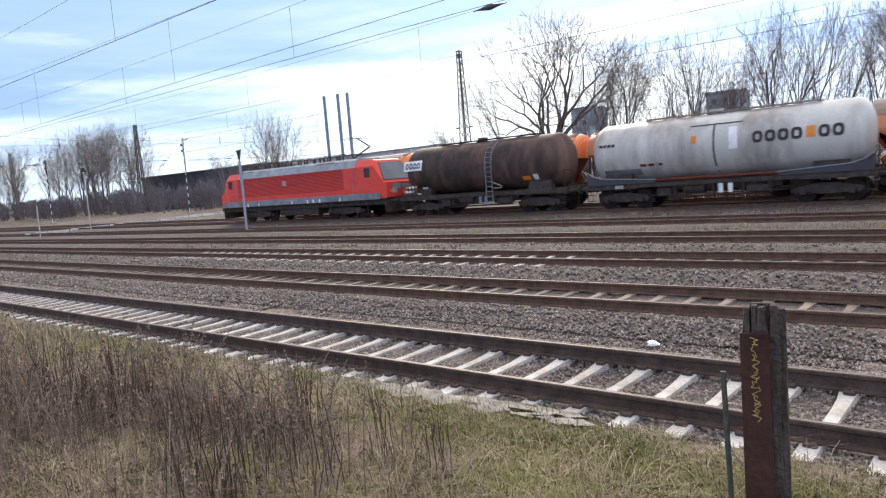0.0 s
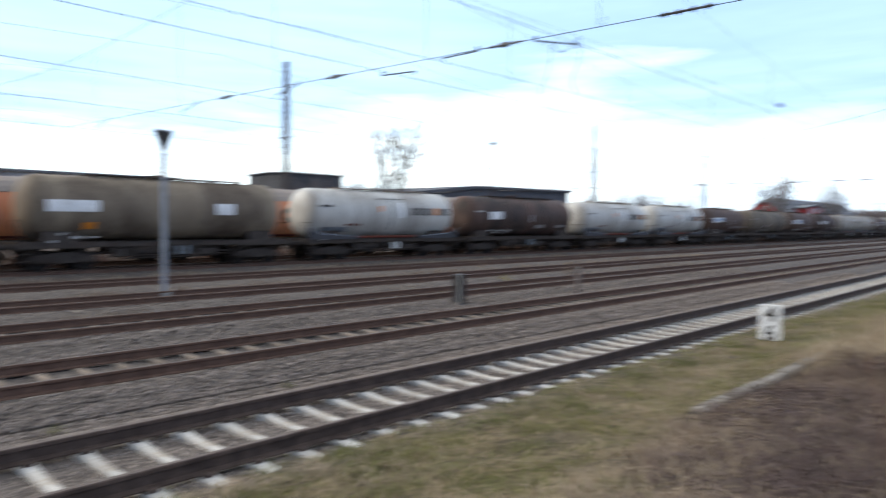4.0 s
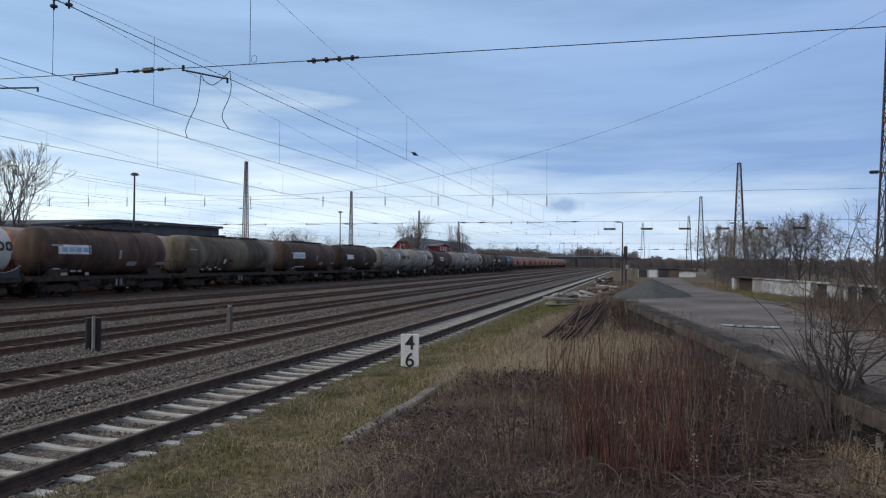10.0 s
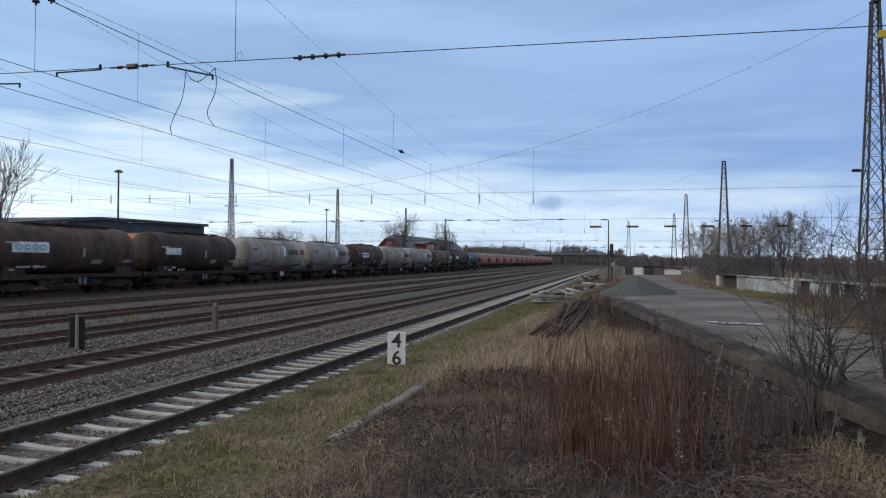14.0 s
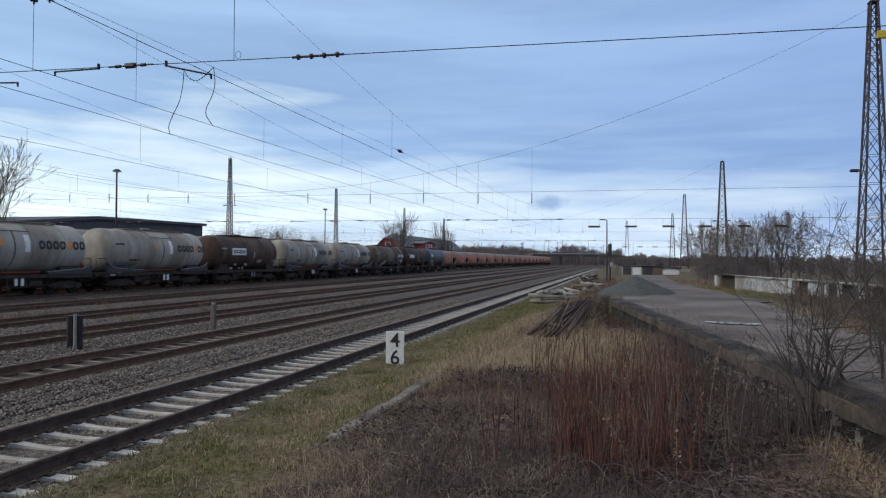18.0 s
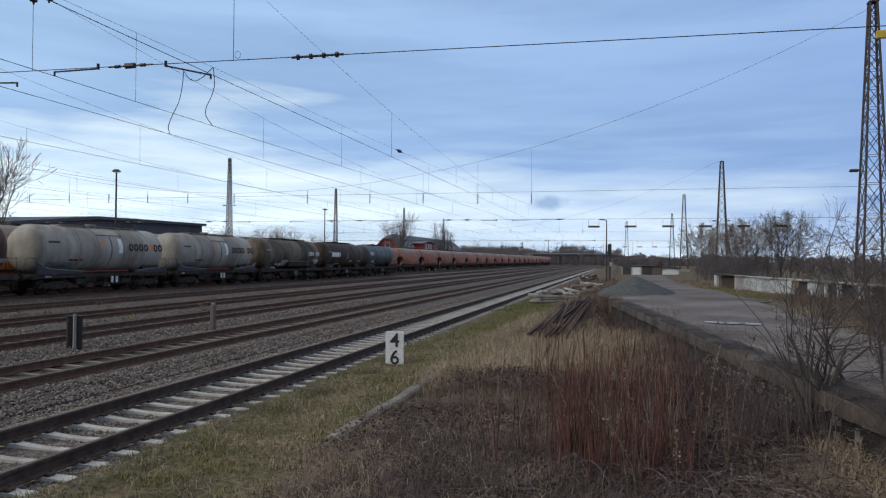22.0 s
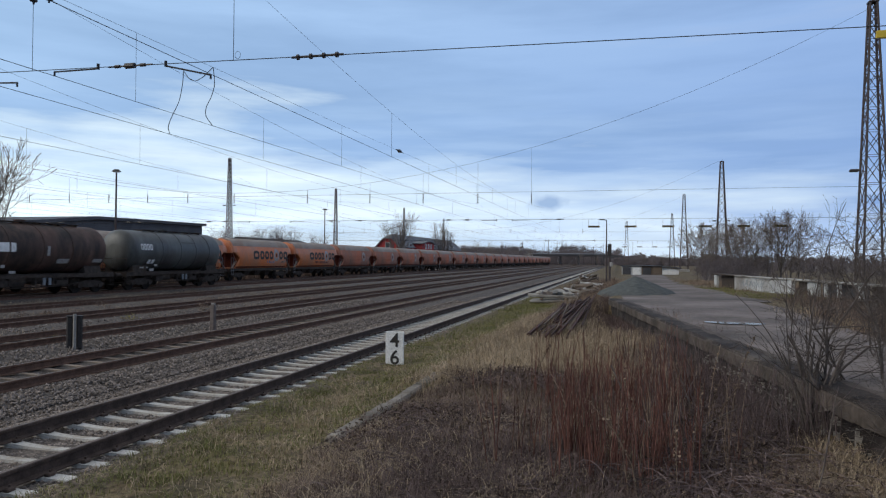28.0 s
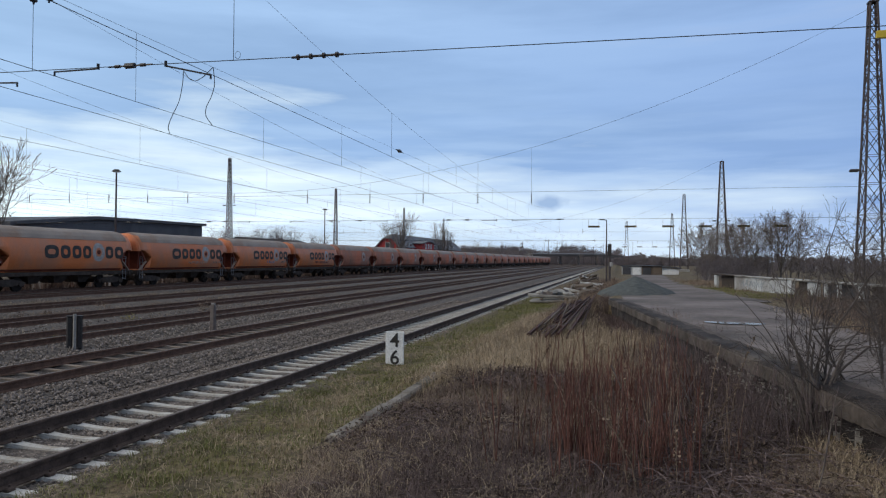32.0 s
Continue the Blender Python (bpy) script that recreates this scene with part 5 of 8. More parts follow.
    rod(bm, (1.46, y, 2.60), (1.487, y, 2.60), 0.17, 16)
    part("logo_dot", bm, "recess", t)
    panel("lower_stripe", -H + 0.9, H - 0.9, 1.30, 1.42, "recess")
    return t


hop = hopper_wagon()
def scrawl(parent, y0, y1, z0, z1, n, seed, material):
    """Faded scrawl on a wagon's flank, as plain strokes."""
    r5 = random.Random(seed)
    bm = bmesh.new()
    for k in range(n):
        y = y0 + (y1 - y0) * (k + r5.random() * 0.6) / n
        beam(bm, (1.462, y, z0 + r5.uniform(0, 0.1)), (1.468, y + r5.uniform(-0.12, 0.16), z1 - r5.uniform(0, 0.1)), 0.05, 0.012)
    tagged(part("scrawl", bm, material, parent, "faded scrawl as plain strokes"), kind="stuff")


# from wagon 10 on: duller, pinker orange, and only the round logo
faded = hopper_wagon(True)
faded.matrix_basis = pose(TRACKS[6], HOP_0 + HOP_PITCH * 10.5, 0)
for k in [*range(1, 10), *range(11, HOP_N)]:
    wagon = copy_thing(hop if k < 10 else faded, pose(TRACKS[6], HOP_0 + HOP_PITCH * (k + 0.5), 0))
    if k == 7:
        scrawl(wagon, 0.2, 3.0, 1.72, 1.98, 15, 3, "dull")
        scrawl(wagon, 4.0, 5.6, 1.74, 1.96, 8, 4, "dull")
    elif k == 8:
        scrawl(wagon, 0.6, 2.4, 1.70, 2.06, 9, 5, "signblue")
        scrawl(wagon, 4.0, 5.0, 1.70, 2.06, 6, 6, "dull")
    elif k == 9:
        scrawl(wagon, -0.6, 3.4, 1.68, 2.00, 16, 7, "navy")

# ---- masts and overhead line ----


def lattice_mast(height, w0=2.2, w1=0.5, name="lattice_mast", split=False):
    t = thing(name, "tall dark steel lattice mast carrying the overhead line", "mast", group="lattice masts along the yard")
    def half(z):
        return (w0 + (w1 - w0) * z / height) / 2
    for sx in (-1, 1):
        for sy in (-1, 1):
            bm = bmesh.new()
            beam(bm, (sx * half(0), sy * half(0), -0.4), (sx * half(height), sy * half(height), height), 0.115 if split else 0.13, 0.115 if split else 0.13)
            part("leg", bm, "lattice", t)
    zs, th = [0.3], 0.055 if split else 0.07
    while zs[-1] < height - 0.5:
        zs.append(zs[-1] + max(0.9, (2.9 if split else 2.3) * half(zs[-1])))
    zs[-1] = height - 0.05
    for face in range(4):
        bm = bmesh.new()
        def corner(z, s):
            q = half(z)
            return [(s * q, q, z), (q, -s * q, z), (-s * q, -q, z), (-q, s * q, z)][face]
        for k, (a, b) in enumerate(zip(zs, zs[1:])):
            for p, q, w, d in ((corner(a, -1), corner(b, 1), th, 0.04), (corner(a, 1), corner(b, -1), th, 0.04), (corner(b, -1), corner(b, 1), th * 0.7, 0.03)):
                beam(bm, p, q, w, d)
                if split:
                    part("brace", bm, "lattice", t)
                    bm = bmesh.new()
        if not split:
            tagged(part("bracing", bm, "lattice", t), kind="stuff")
    bm = bmesh.new()
    box(bm, (0, 0, height + 0.03), (w1 + 0.2, w1 + 0.2, 0.08))
    rod(bm, (0, 0, height), (0, 0, height + 0.35), 0.05, 6)
    part("cap", bm, "lattice", t)
    bm = bmesh.new()
    box(bm, (0, 0, -0.35), (w0 + 0.5, w0 + 0.5, 0.7), 0.05)
    part("footing", bm, "oldconc", t)
    return t


def floodlights(m, z=9.5):
    bm = bmesh.new()
    beam(bm, (-0.4, 0, z), (-1.15, 0, z + 0.12), 0.06, 0.06)
    box(bm, (-1.25, 0, z + 0.10), (0.6, 0.30, 0.22), 0.06)
    part("floodlight", bm, "letter", m, "dark floodlight on a short arm")
    bm = bmesh.new()
    beam(bm, (0.4, 0, z), (1.15, 0, z + 0.12), 0.06, 0.06)
    box(bm, (1.2, 0, z + 0.10), (0.5, 0.3, 0.2), 0.05)
    part("floodlight", bm, "letter", m, "dark floodlight on a short arm")
    return m


near_mast, wide_mast, slim_mast = floodlights(lattice_mast(20.95, 1.95, 0.45, split=True), 8.7), floodlights(lattice_mast(20.4)), floodlights(lattice_mast(20.4, 1.5))
high_mast = floodlights(lattice_mast(24.1, 1.25, 0.45), 13.9)
MASTS = [(MAST_R + 0.1, 57), (18.0, 137.6), (17.0, 204), (19.4, 285), (3.0, 335), (17.5, 13.5),
         (MAST_L, 12), (MAST_L, 57), (-82, 137.6), (-85, 204), (-88, 285), (-82, -64.6), (-82, -162), (-82, -242), (19, -66), (-90, 362)]
bm = bmesh.new()
box(bm, (0.55, -0.3, 18.5), (0.9, 0.3, 0.55), 0.03)
part("marker_box", bm, "yellow", near_mast, "small yellow box high on the mast")
near_mast.matrix_basis = pose(*MASTS[0], 0.1)
for proto, places, turn in ((wide_mast, [m for m in MASTS[1:] if m[0] > 0], 0), (slim_mast, [m for m in MASTS if m[0] < 0 and m[1] < 0], 90), (high_mast, [m for m in MASTS if m[0] < 0 and m[1] > 0], 0)):
    for k, (mx, my) in enumerate(places):
        m = pose(mx, my, 0.1 if mx > 0 else -0.3, 0, 0, turn)
        if k:
            copy_thing(proto, m)
        else:
            proto.matrix_basis = m
CZ, HZ = 5.42, 7.48


def head_z(x):
    return 8.05 + 0.0051 * (x + 32.2) ** 2


def hold(x, y):
    """Height at which a cross-span holds the messenger wire."""
    return 6.66 - 0.0139 * x if y == 57 else HZ


def insulator(bm, a, b, n=5, r=0.07):
    a, b = Vector(a), Vector(b)
    rod(bm, a, b, 0.022, 5)
    for k in range(n):
        p = a + (b - a) * ((k + 0.5) / n)
        d = (b - a).normalized() * 0.02
        rod(bm, p - d, p + d, r, 8)


def near_span(sp, at):
    """What hangs from the cross-span over the near tracks: arms that hold the contact wires, insulators, droppers."""
    def arm(x0, z0, x1, z1, drop):
        bm = bmesh.new()
        y = at((x0 + x1) / 2)
        rod(bm, (x0, y, z0 + 0.06), (x0, y, z0 - 0.04), 0.026, 8)
        rod(bm, (x0, y, z0 - 0.03), (x1, y, z1), 0.016, 6)
        rod(bm, (x1, y, z1 + 0.012), (x1, y, z1 - drop), 0.018, 6)
        part("registration_arm", bm, "wire", sp)
    arm(-9.27, 5.70, -10.22, 5.665, 0.075)
    arm(-7.93, 5.70, -7.02, 5.455, 0.075)
    arm(-12.0, 5.56, -10.98, 5.485, 0.075)
    for x in LINES[2:]:
        arm(x + 1.0, 5.70, x + 0.05, 5.52, 0.09)
    for x, w in ((-8.63, 0.21), (-13.6, 0.2), (-18.2, 0.2)):
        bm = bmesh.new()
        y = at(x)
        rod(bm, (x - 2.2 * w, y, 5.70), (x + 2.2 * w, y, 5.70), 0.016, 6)
        rod(bm, (x - w * 0.45, y, 5.70), (x + w * 0.45, y, 5.70), 0.052, 10)
        for d in (-1.25, 1.25):
            rod(bm, (x + d * w - 0.05, y, 5.70), (x + d * w + 0.05, y, 5.70), 0.032, 8)
        part("strain_insulator", bm, "insul", sp)
    bm = bmesh.new()
    insulator(bm, (-5.52, at(-5.04), 5.70), (-4.56, at(-5.04), 5.70), 4, 0.05)
    rod(bm, (-5.50, at(-5.04), 5.70), (-4.60, at(-5.04), 5.70), 0.022, 6)
    part("long_insulator", bm, "insul", sp)
    for x, y in ((-11.68, 12.0), (-11.30, 12.0)):
        bm = bmesh.new()
        insulator(bm, (x, y, 7.40), (x, y, 7.88), 3, 0.075)
        part("insulator", bm, "insul", sp)
        bm = bmesh.new()
        rod(bm, (x, y, 7.88), (x, y, head_z(x)), 0.012, 5)
        part("hanger", bm, "wire", sp)
    for x in (-10.68, -6.60) + LINES[2:]:
        bm = bmesh.new()
        rod(bm, (x, at(x), 5.70), (x, at(x), head_z(x)), 0.006, 4)
        part("dropper", bm, "wire", sp)
    ring = [(-6.52 + 0.055 * math.cos(a), at(-6.5), 5.79 + 0.065 * math.sin(a)) for a in np.linspace(0, 2 * math.pi, 13)]
    tubes("wire_loop", [ring], 0.004, "wire", sp)


for k, sy in enumerate(SPANS):
    sp = thing("cross_span", "sagging cross-span wires with droppers and dark insulators", "overhead wires", group="cross-spans over the yard")
    near = sy == 12
    at = (lambda x: 11.45 + 0.045 * x) if near else (lambda x: sy + 0.0 * x)
    xs = np.linspace(MAST_L, MAST_R, 60)
    tubes("head_span_wire", [np.stack([xs, at(xs), head_z(xs)], axis=1)], 0.010, "wire", sp)
    low = 5.52 if sy == 57 else 6.10
    for z, nm in ((5.70, "lower_cross_wire"),) if near else ((low, "lower_cross_wire"), (7.75, "upper_cross_wire")):
        xs = np.linspace(MAST_L, MAST_R, 12)
        tubes(nm, [np.stack([xs, at(xs), np.full(12, z)], axis=1)], 0.010 if not near else 0.0075, "wire", sp)
    if near:
        near_span(sp, at)
        continue
    for i, x in enumerate(LINES):
        bm = bmesh.new()
        y = at(x)
        top = hold(x, sy) + 0.85
        rod(bm, (x, y, head_z(x)), (x, y, top), 0.007, 4)
        part("dropper", bm, "wire", sp)
        bm = bmesh.new()
        insulator(bm, (x, y, top), (x, y, top - 0.80), 6, 0.065)
        part("insulator", bm, "insul", sp)
        bm = bmesh.new()                  # registration arm, alternately from either side
        s = 1 if i % 2 else -1
        a, b = Vector((x + s * 1.55, y, low)), Vector((x + s * 0.35, y + 0.02, low - 0.06))
        rod(bm, a - Vector((0, 0, 0.06)), b, 0.020, 5)
        rod(bm, a + Vector((0, 0, 0.06)), a - Vector((0, 0, 0.14)), 0.035, 5)
        rod(bm, b, b - Vector((0, 0, 0.05)), 0.022, 5)
        rod(bm, b - Vector((0, 0, 0.04)), (x, y, CZ), 0.005, 4)
        part("registration_arm", bm, "wire", sp)
        bm = bmesh.new()
        m = x + 2.2 * (1 if i % 2 == 0 else -0.4)
        rod(bm, (m - 0.16, at(m), low), (m + 0.16, at(m), low), 0.055, 8)
        rod(bm, (m - 0.42, at(m), low), (m + 0.42, at(m), low), 0.022, 6)
        part("strain_insulator", bm, "insul", sp)
    bm = bmesh.new()
    m = -5.7
    insulator(bm, (m - 0.5, at(m), low), (m + 0.5, at(m), low), 5, 0.05)
    part("long_insulator", bm, "insul", sp)
    if sy in (57.0, 137.6):               # striped height boards over the road
        for x in (-2.0, 0.8, 3.6, 6.3, 9.0, 11.6):
            bm = bmesh.new()
            box(bm, (x, sy, 4.92), (0.90, 0.03, 0.15), 0.005)
            bd = part("height_board", bm, "letter", sp, "black board with yellow bars")
            for q in range(4):
                bm = bmesh.new()
                box(bm, (x - 0.36 + q * 0.24, sy - 0.02, 4.92), (0.08, 0.012, 0.05))
                part("yellow_bar", bm, "ochre", bd)
            bm = bmesh.new()
            for d in (-0.4, 0.4):
                rod(bm, (x + d, sy, 5.0), (x + d, sy, low), 0.006, 4)
            part("hanger", bm, "wire", sp)
for x in LINES:
    ov = thing("overhead_line", "thin dark contact wire and messenger wire with droppers", "overhead wires", group="overhead lines over the tracks")
    con, mes, drops = [], [], []
    for a, b in zip(SPANS, SPANS[1:]):
        n = 24
        for i in range(n):
            u = i / n
            y = a + (b - a) * u
            con.append((x, y, CZ))
            mes.append((x, y, hold(x, a) + (hold(x, b) - hold(x, a)) * u - 4 * u * (1 - u) * min(0.95, (b - a) * 0.019)))
        m = int((b - a) / 8)
        for i in range(1, m):
            u = i / m
            y = a + (b - a) * u
            drops.append([(x, y, CZ), (x, y, hold(x, a) + (hold(x, b) - hold(x, a)) * u - 4 * u * (1 - u) * min(0.95, (b - a) * 0.019))])
    tubes("contact_wire", [con], 0.006, "wire", ov)
    tubes("messenger_wire", [mes], 0.004, "wire", ov)
    for d in drops:
        tubes("dropper", [d], 0.0045, "wire", ov, 3)


# the line over the crossover, slanting from one track to the next
ov = thing("overhead_line", "slanting contact wire and messenger wire over the crossover", "overhead wires", group="overhead lines over the tracks")
slant = lambda y: -10.22 + 0.031 * (y - 11.0)
hang = lambda y: 7.08 + 0.0003 * max(0.0, y - 24.0) ** 2 + 0.0004 * max(0.0, 10.0 - y) ** 2
ys = np.linspace(-38.0, 78.0, 60)
tubes("contact_wire", [[(slant(y), y, 5.59) for y in ys]], 0.006, "wire", ov)
tubes("messenger_wire", [[(slant(y), y, hang(y)) for y in ys]], 0.004, "wire", ov)
for y in np.arange(-30.2, 76.0, 10.85):
    tubes("dropper", [[(slant(y), y, 5.59), (slant(y), y, hang(y))]], 0.0045, "wire", ov, 3)


def smooth_line(pts, n=18):
    """A curve through a few points."""
    p = np.array(pts, dtype=float)
    u, w = np.linspace(0, len(p) - 1, n), np.arange(len(p))
    q = np.stack([np.interp(u, w, p[:, i]) for i in range(3)], axis=1)
    q[1:-1] = (q[:-2] + 2 * q[1:-1] + q[2:]) / 4
    return q


for pts in (((-11.3, 16.6, 7.21), (-11.3, 16.57, 6.84), (-11.3, 16.43, 6.35), (-11.3, 16.13, 5.92), (-11.3, 15.95, 5.59), (-11.3, 16.04, 5.43)),
            ((-10.05, 16.02, 7.08), (-10.05, 16.11, 6.66), (-10.05, 15.96, 6.31), (-10.05, 15.72, 6.0), (-10.05, 15.68, 5.78), (-10.05, 16.01, 5.59)),
            ((-11.3, 16.6, 7.21), (-11.0, 16.4, 6.93), (-10.6, 16.1, 6.76), (-10.3, 16.0, 6.85), (-10.05, 16.02, 7.08))):
    tubes("jumper_cable", [smooth_line(pts)], 0.010, "wire", ov, 5)
for x, y, z in ((slant(30.4), 30.4, hang(30.4)), (TRACKS[2], -11.4, 6.66)):
    bm = bmesh.new()
    rod(bm, (x, y - 0.55, z), (x, y + 0.55, z), 0.018, 6)
    rod(bm, (x, y - 0.40, z), (x, y, z), 0.02, 10, 0.085)
    rod(bm, (x, y, z), (x, y + 0.40, z), 0.085, 10, 0.02)
    part("line_insulator", bm, "insul", ov, "dark insulator let into the wire")


# ---- posts and signals in the yard ----


def triangle_post(x, y, h=5.2, name="signal_post"):
    t = thing(name, "grey steel post with a dark triangular board on top", "signal", pose(x, y, -0.3), "triangle board posts")
    bm = bmesh.new()
    rod(bm, (0, 0, 0), (0, 0, h - 0.7), 0.085, 10)
    part("post", bm, "steel", t)
    bm = bmesh.new()
    rod(bm, (0, 0, 0), (0, 0, 0.25), 0.2, 10)
    part("footing", bm, "oldconc", t)
    bm = bmesh.new()
    w = 0.27
    loft(bm, [[(-0.02, -w, h), (-0.02, w, h), (-0.02, 0, h - 0.75)], [(0.02, -w, h), (0.02, w, h), (0.02, 0, h - 0.75)]])
    part("board", bm, "letter", t, "dark downward triangle")
    bm = bmesh.new()
    loft(bm, [[(0.0, -w - 0.05, h + 0.04), (0.0, w + 0.05, h + 0.04), (0.0, 0, h - 0.85)], [(-0.015, -w - 0.05, h + 0.04), (-0.015, w + 0.05, h + 0.04), (-0.015, 0, h - 0.85)]])
    part("backing", bm, "white", t)
    return t


triangle_post(-21.5, 10.4, 5.3)
triangle_post(-26.3, -39.0, 5.3)


def small_post(x, y, h, material, label, name="marker_post", w=0.16):
    t = thing(name, label, "post", pose(x, y, -0.35))
    bm = bmesh.new()
    box(bm, (0, 0, h / 2), (w, w, h), 0.02)
    part("shaft", bm, material, t)
    bm = bmesh.new()
    box(bm, (0, 0, h + 0.03), (w * 0.8, w * 0.8, 0.06), 0.02)
    part("head", bm, "oldconc" if material != "white" else "letter", t)
    return t


small_post(-13.75, 22.1, 0.95, "asphalt", "short weathered concrete marker post between the tracks")
small_post(-24.6, -68, 3.0, "dull", "slim pale marker post beside the sidings", w=0.10)
gb = thing("trackside_box", "pair of dark trackside boxes on a pale post", "signal box", pose(-14.35, 16.3, -0.35, 0, 0, -48.7))
for sy in (-0.12, 0.12):
    bm = bmesh.new()
    box(bm, (0, sy, 0.52), (0.20, 0.15, 0.88), 0.03)
    part("case", bm, "letter", gb)
    bm = bmesh.new()
    box(bm, (0, sy, 0.97), (0.22, 0.17, 0.03), 0.01)
    part("lid", bm, "letter", gb)
bm = bmesh.new()
rod(bm, (0.14, 0, -0.1), (0.14, 0, 1.04), 0.042, 10)
part("post", bm, "oldconc", gb)


def yard_lamp(x, y, h):
    t = thing("yard_lamp", "slim dark yard lamp post with a flat round head", "street lamp", pose(x, y, -0.3), "yard lamps")
    bm = bmesh.new()
    rod(bm, (0, 0, 0), (0, 0, h), 0.11, 8, 0.07)
    part("pole", bm, "lattice", t)
    bm = bmesh.new()
    rod(bm, (0, 0, h - 0.05), (0, 0, h + 0.14), 0.42, 12, 0.2)
    part("head", bm, "letter", t)
    bm = bmesh.new()
    rod(bm, (0, 0, h - 0.12), (0, 0, h - 0.05), 0.3, 12)
    part("diffuser", bm, "white", t)
    return t


yard_lamp(-45.0, 56.0, 10.5)
yard_lamp(-45.0, 103.6, 10.3)
yard_lamp(-46.0, 190.0, 10.3)


def signal_mast(x, y, h, label, white_bands=True):
    t = thing("signal_mast", label, "signal", pose(x, y, -0.35))
    bm = bmesh.new()
    for s in (-0.16, 0.16):
        beam(bm, (0, s, 0), (0, s, h), 0.10, 0.06)
    for z in np.arange(0.5, h, 0.7):
        beam(bm, (0, -0.16, z), (0, 0.16, z + 0.35), 0.04, 0.03)
    part("mast", bm, "lattice", t)
    for z in np.arange(0.6, h - 2.5, 1.3):
        bm = bmesh.new()
        box(bm, (0.07, 0, z), (0.03, 0.26, 0.65))
        part("mast_plate", bm, "white", t, "white warning plate")
    bm = bmesh.new()
    beam(bm, (0.08, 0, h - 0.4), (0.08, 1.5, h - 0.15), 0.05, 0.22)
    rod(bm, (0.05, 1.6, h - 0.13), (0.11, 1.6, h - 0.13), 0.26, 14)
    part("arm", bm, "white", t, "white and red semaphore arm")
    bm = bmesh.new()
    box(bm, (0.1, -0.3, h - 1.0), (0.3, 0.3, 0.35), 0.03)
    box(bm, (0.1, -0.3, h - 2.0), (0.3, 0.3, 0.3), 0.03)
    part("lamp_case", bm, "letter", t)
    bm = bmesh.new()
    box(bm, (0, 0, 0.1), (0.8, 0.8, 0.5), 0.04)
    part("footing", bm, "oldconc", t)
    return t


signal_mast(-67.0, -116.0, 13.0, "old semaphore signal on a lattice post with white plates")
signal_mast(-52.0, -137.0, 12.0, "old lattice signal post with white plates")
w2 = small_post(-32.0, -75.0, 6.2, "dull", "pale post with a small dark lamp head", "lamp_post", 0.10)
bm = bmesh.new()
rod(bm, (0, 0, 6.1), (0, 0, 6.5), 0.3, 10, 0.16)
part("lamp_head", bm, "letter", w2)

# ---- far buildings ----


def house(name, label, cat, x0, x1, y0, y1, eave, ridge, wall, roof, windows=(), along="y", win="glass", z0=-0.3, hip=0.0):
    t = thing(name, label, cat)
    bm = bmesh.new()
    if along == "y":
        xm = (x0 + x1) / 2
        q, zc = (x1 - x0) * 0.22 * (hip > 0), ridge - (ridge - eave) * 0.44 * (hip > 0)
        loft(bm, [[(x0, y, z0), (x1, y, z0), (x1, y, eave), (xm + w, y, z), (xm - w, y, z + 0.001), (x0, y, eave)] for y, w, z in ((y0, q + 0.01, zc - 0.15), (y0 + hip + 0.1, 0.01, ridge - 0.15), (y1 - hip - 0.1, 0.01, ridge - 0.15), (y1, q + 0.01, zc - 0.15))])
    else:
        ym = (y0 + y1) / 2
        loft(bm, [[(x, y0, z0), (x, y1, z0), (x, y1, eave), (x, ym, ridge - 0.15), (x, y0, eave)] for x in (x0, x1)])
    part("wall", bm, wall, t)
    bm = bmesh.new()
    o, k = 0.5, 0.25
    if along == "y":
        for s, xe in ((-1, x0 - o), (1, x1 + o)):
            dz = (ridge - eave) / ((x1 - x0) / 2) * o
            loft(bm, [[(xe, y, eave - dz), (xm + s * w, y, z), (xm + s * w, y, z - k), (xe, y, eave - dz - k)] for y, w, z in ((y0 - o, q, zc), (y0 + hip, 0, ridge), (y1 - hip, 0, ridge), (y1 + o, q, zc))])
        if hip:
            for e, ye in ((y0 - o, y0 + hip), (y1 + o, y1 - hip)):
                loft(bm, [[(xm - w, y, z), (xm + w, y, z), (xm + w, y, z - 0.1), (xm - w, y, z - 0.1)] for y, w, z in ((e, q + 0.1, zc), (ye, 0.02, ridge + 0.02))])
    else:
        for s, ye in ((-1, y0 - o), (1, y1 + o)):
            dz = (ridge - eave) / ((y1 - y0) / 2) * o
            loft(bm, [[(x, ye, eave - dz), (x, ym, ridge), (x, ym, ridge - k), (x, ye, eave - dz - k)] for x in (x0 - o, x1 + o)])
    part("roof", bm, roof, t)
    for (wx, wy, wz, sx, sy, sz) in windows:
        bm = bmesh.new()
        box(bm, (wx, wy, wz), (sx + 0.12 if sx < 0.3 else sx + 0.2, sy + 0.2 if sy > 0.3 else sy + 0.12, sz + 0.2))
        fr = part("window", bm, "white", t)
        bm = bmesh.new()
        box(bm, (wx, wy, wz), (sx + 0.16 if sx < 0.3 else sx, sy if sy > 0.3 else sy + 0.16, sz))
        part("pane", bm, win, fr)
    return t


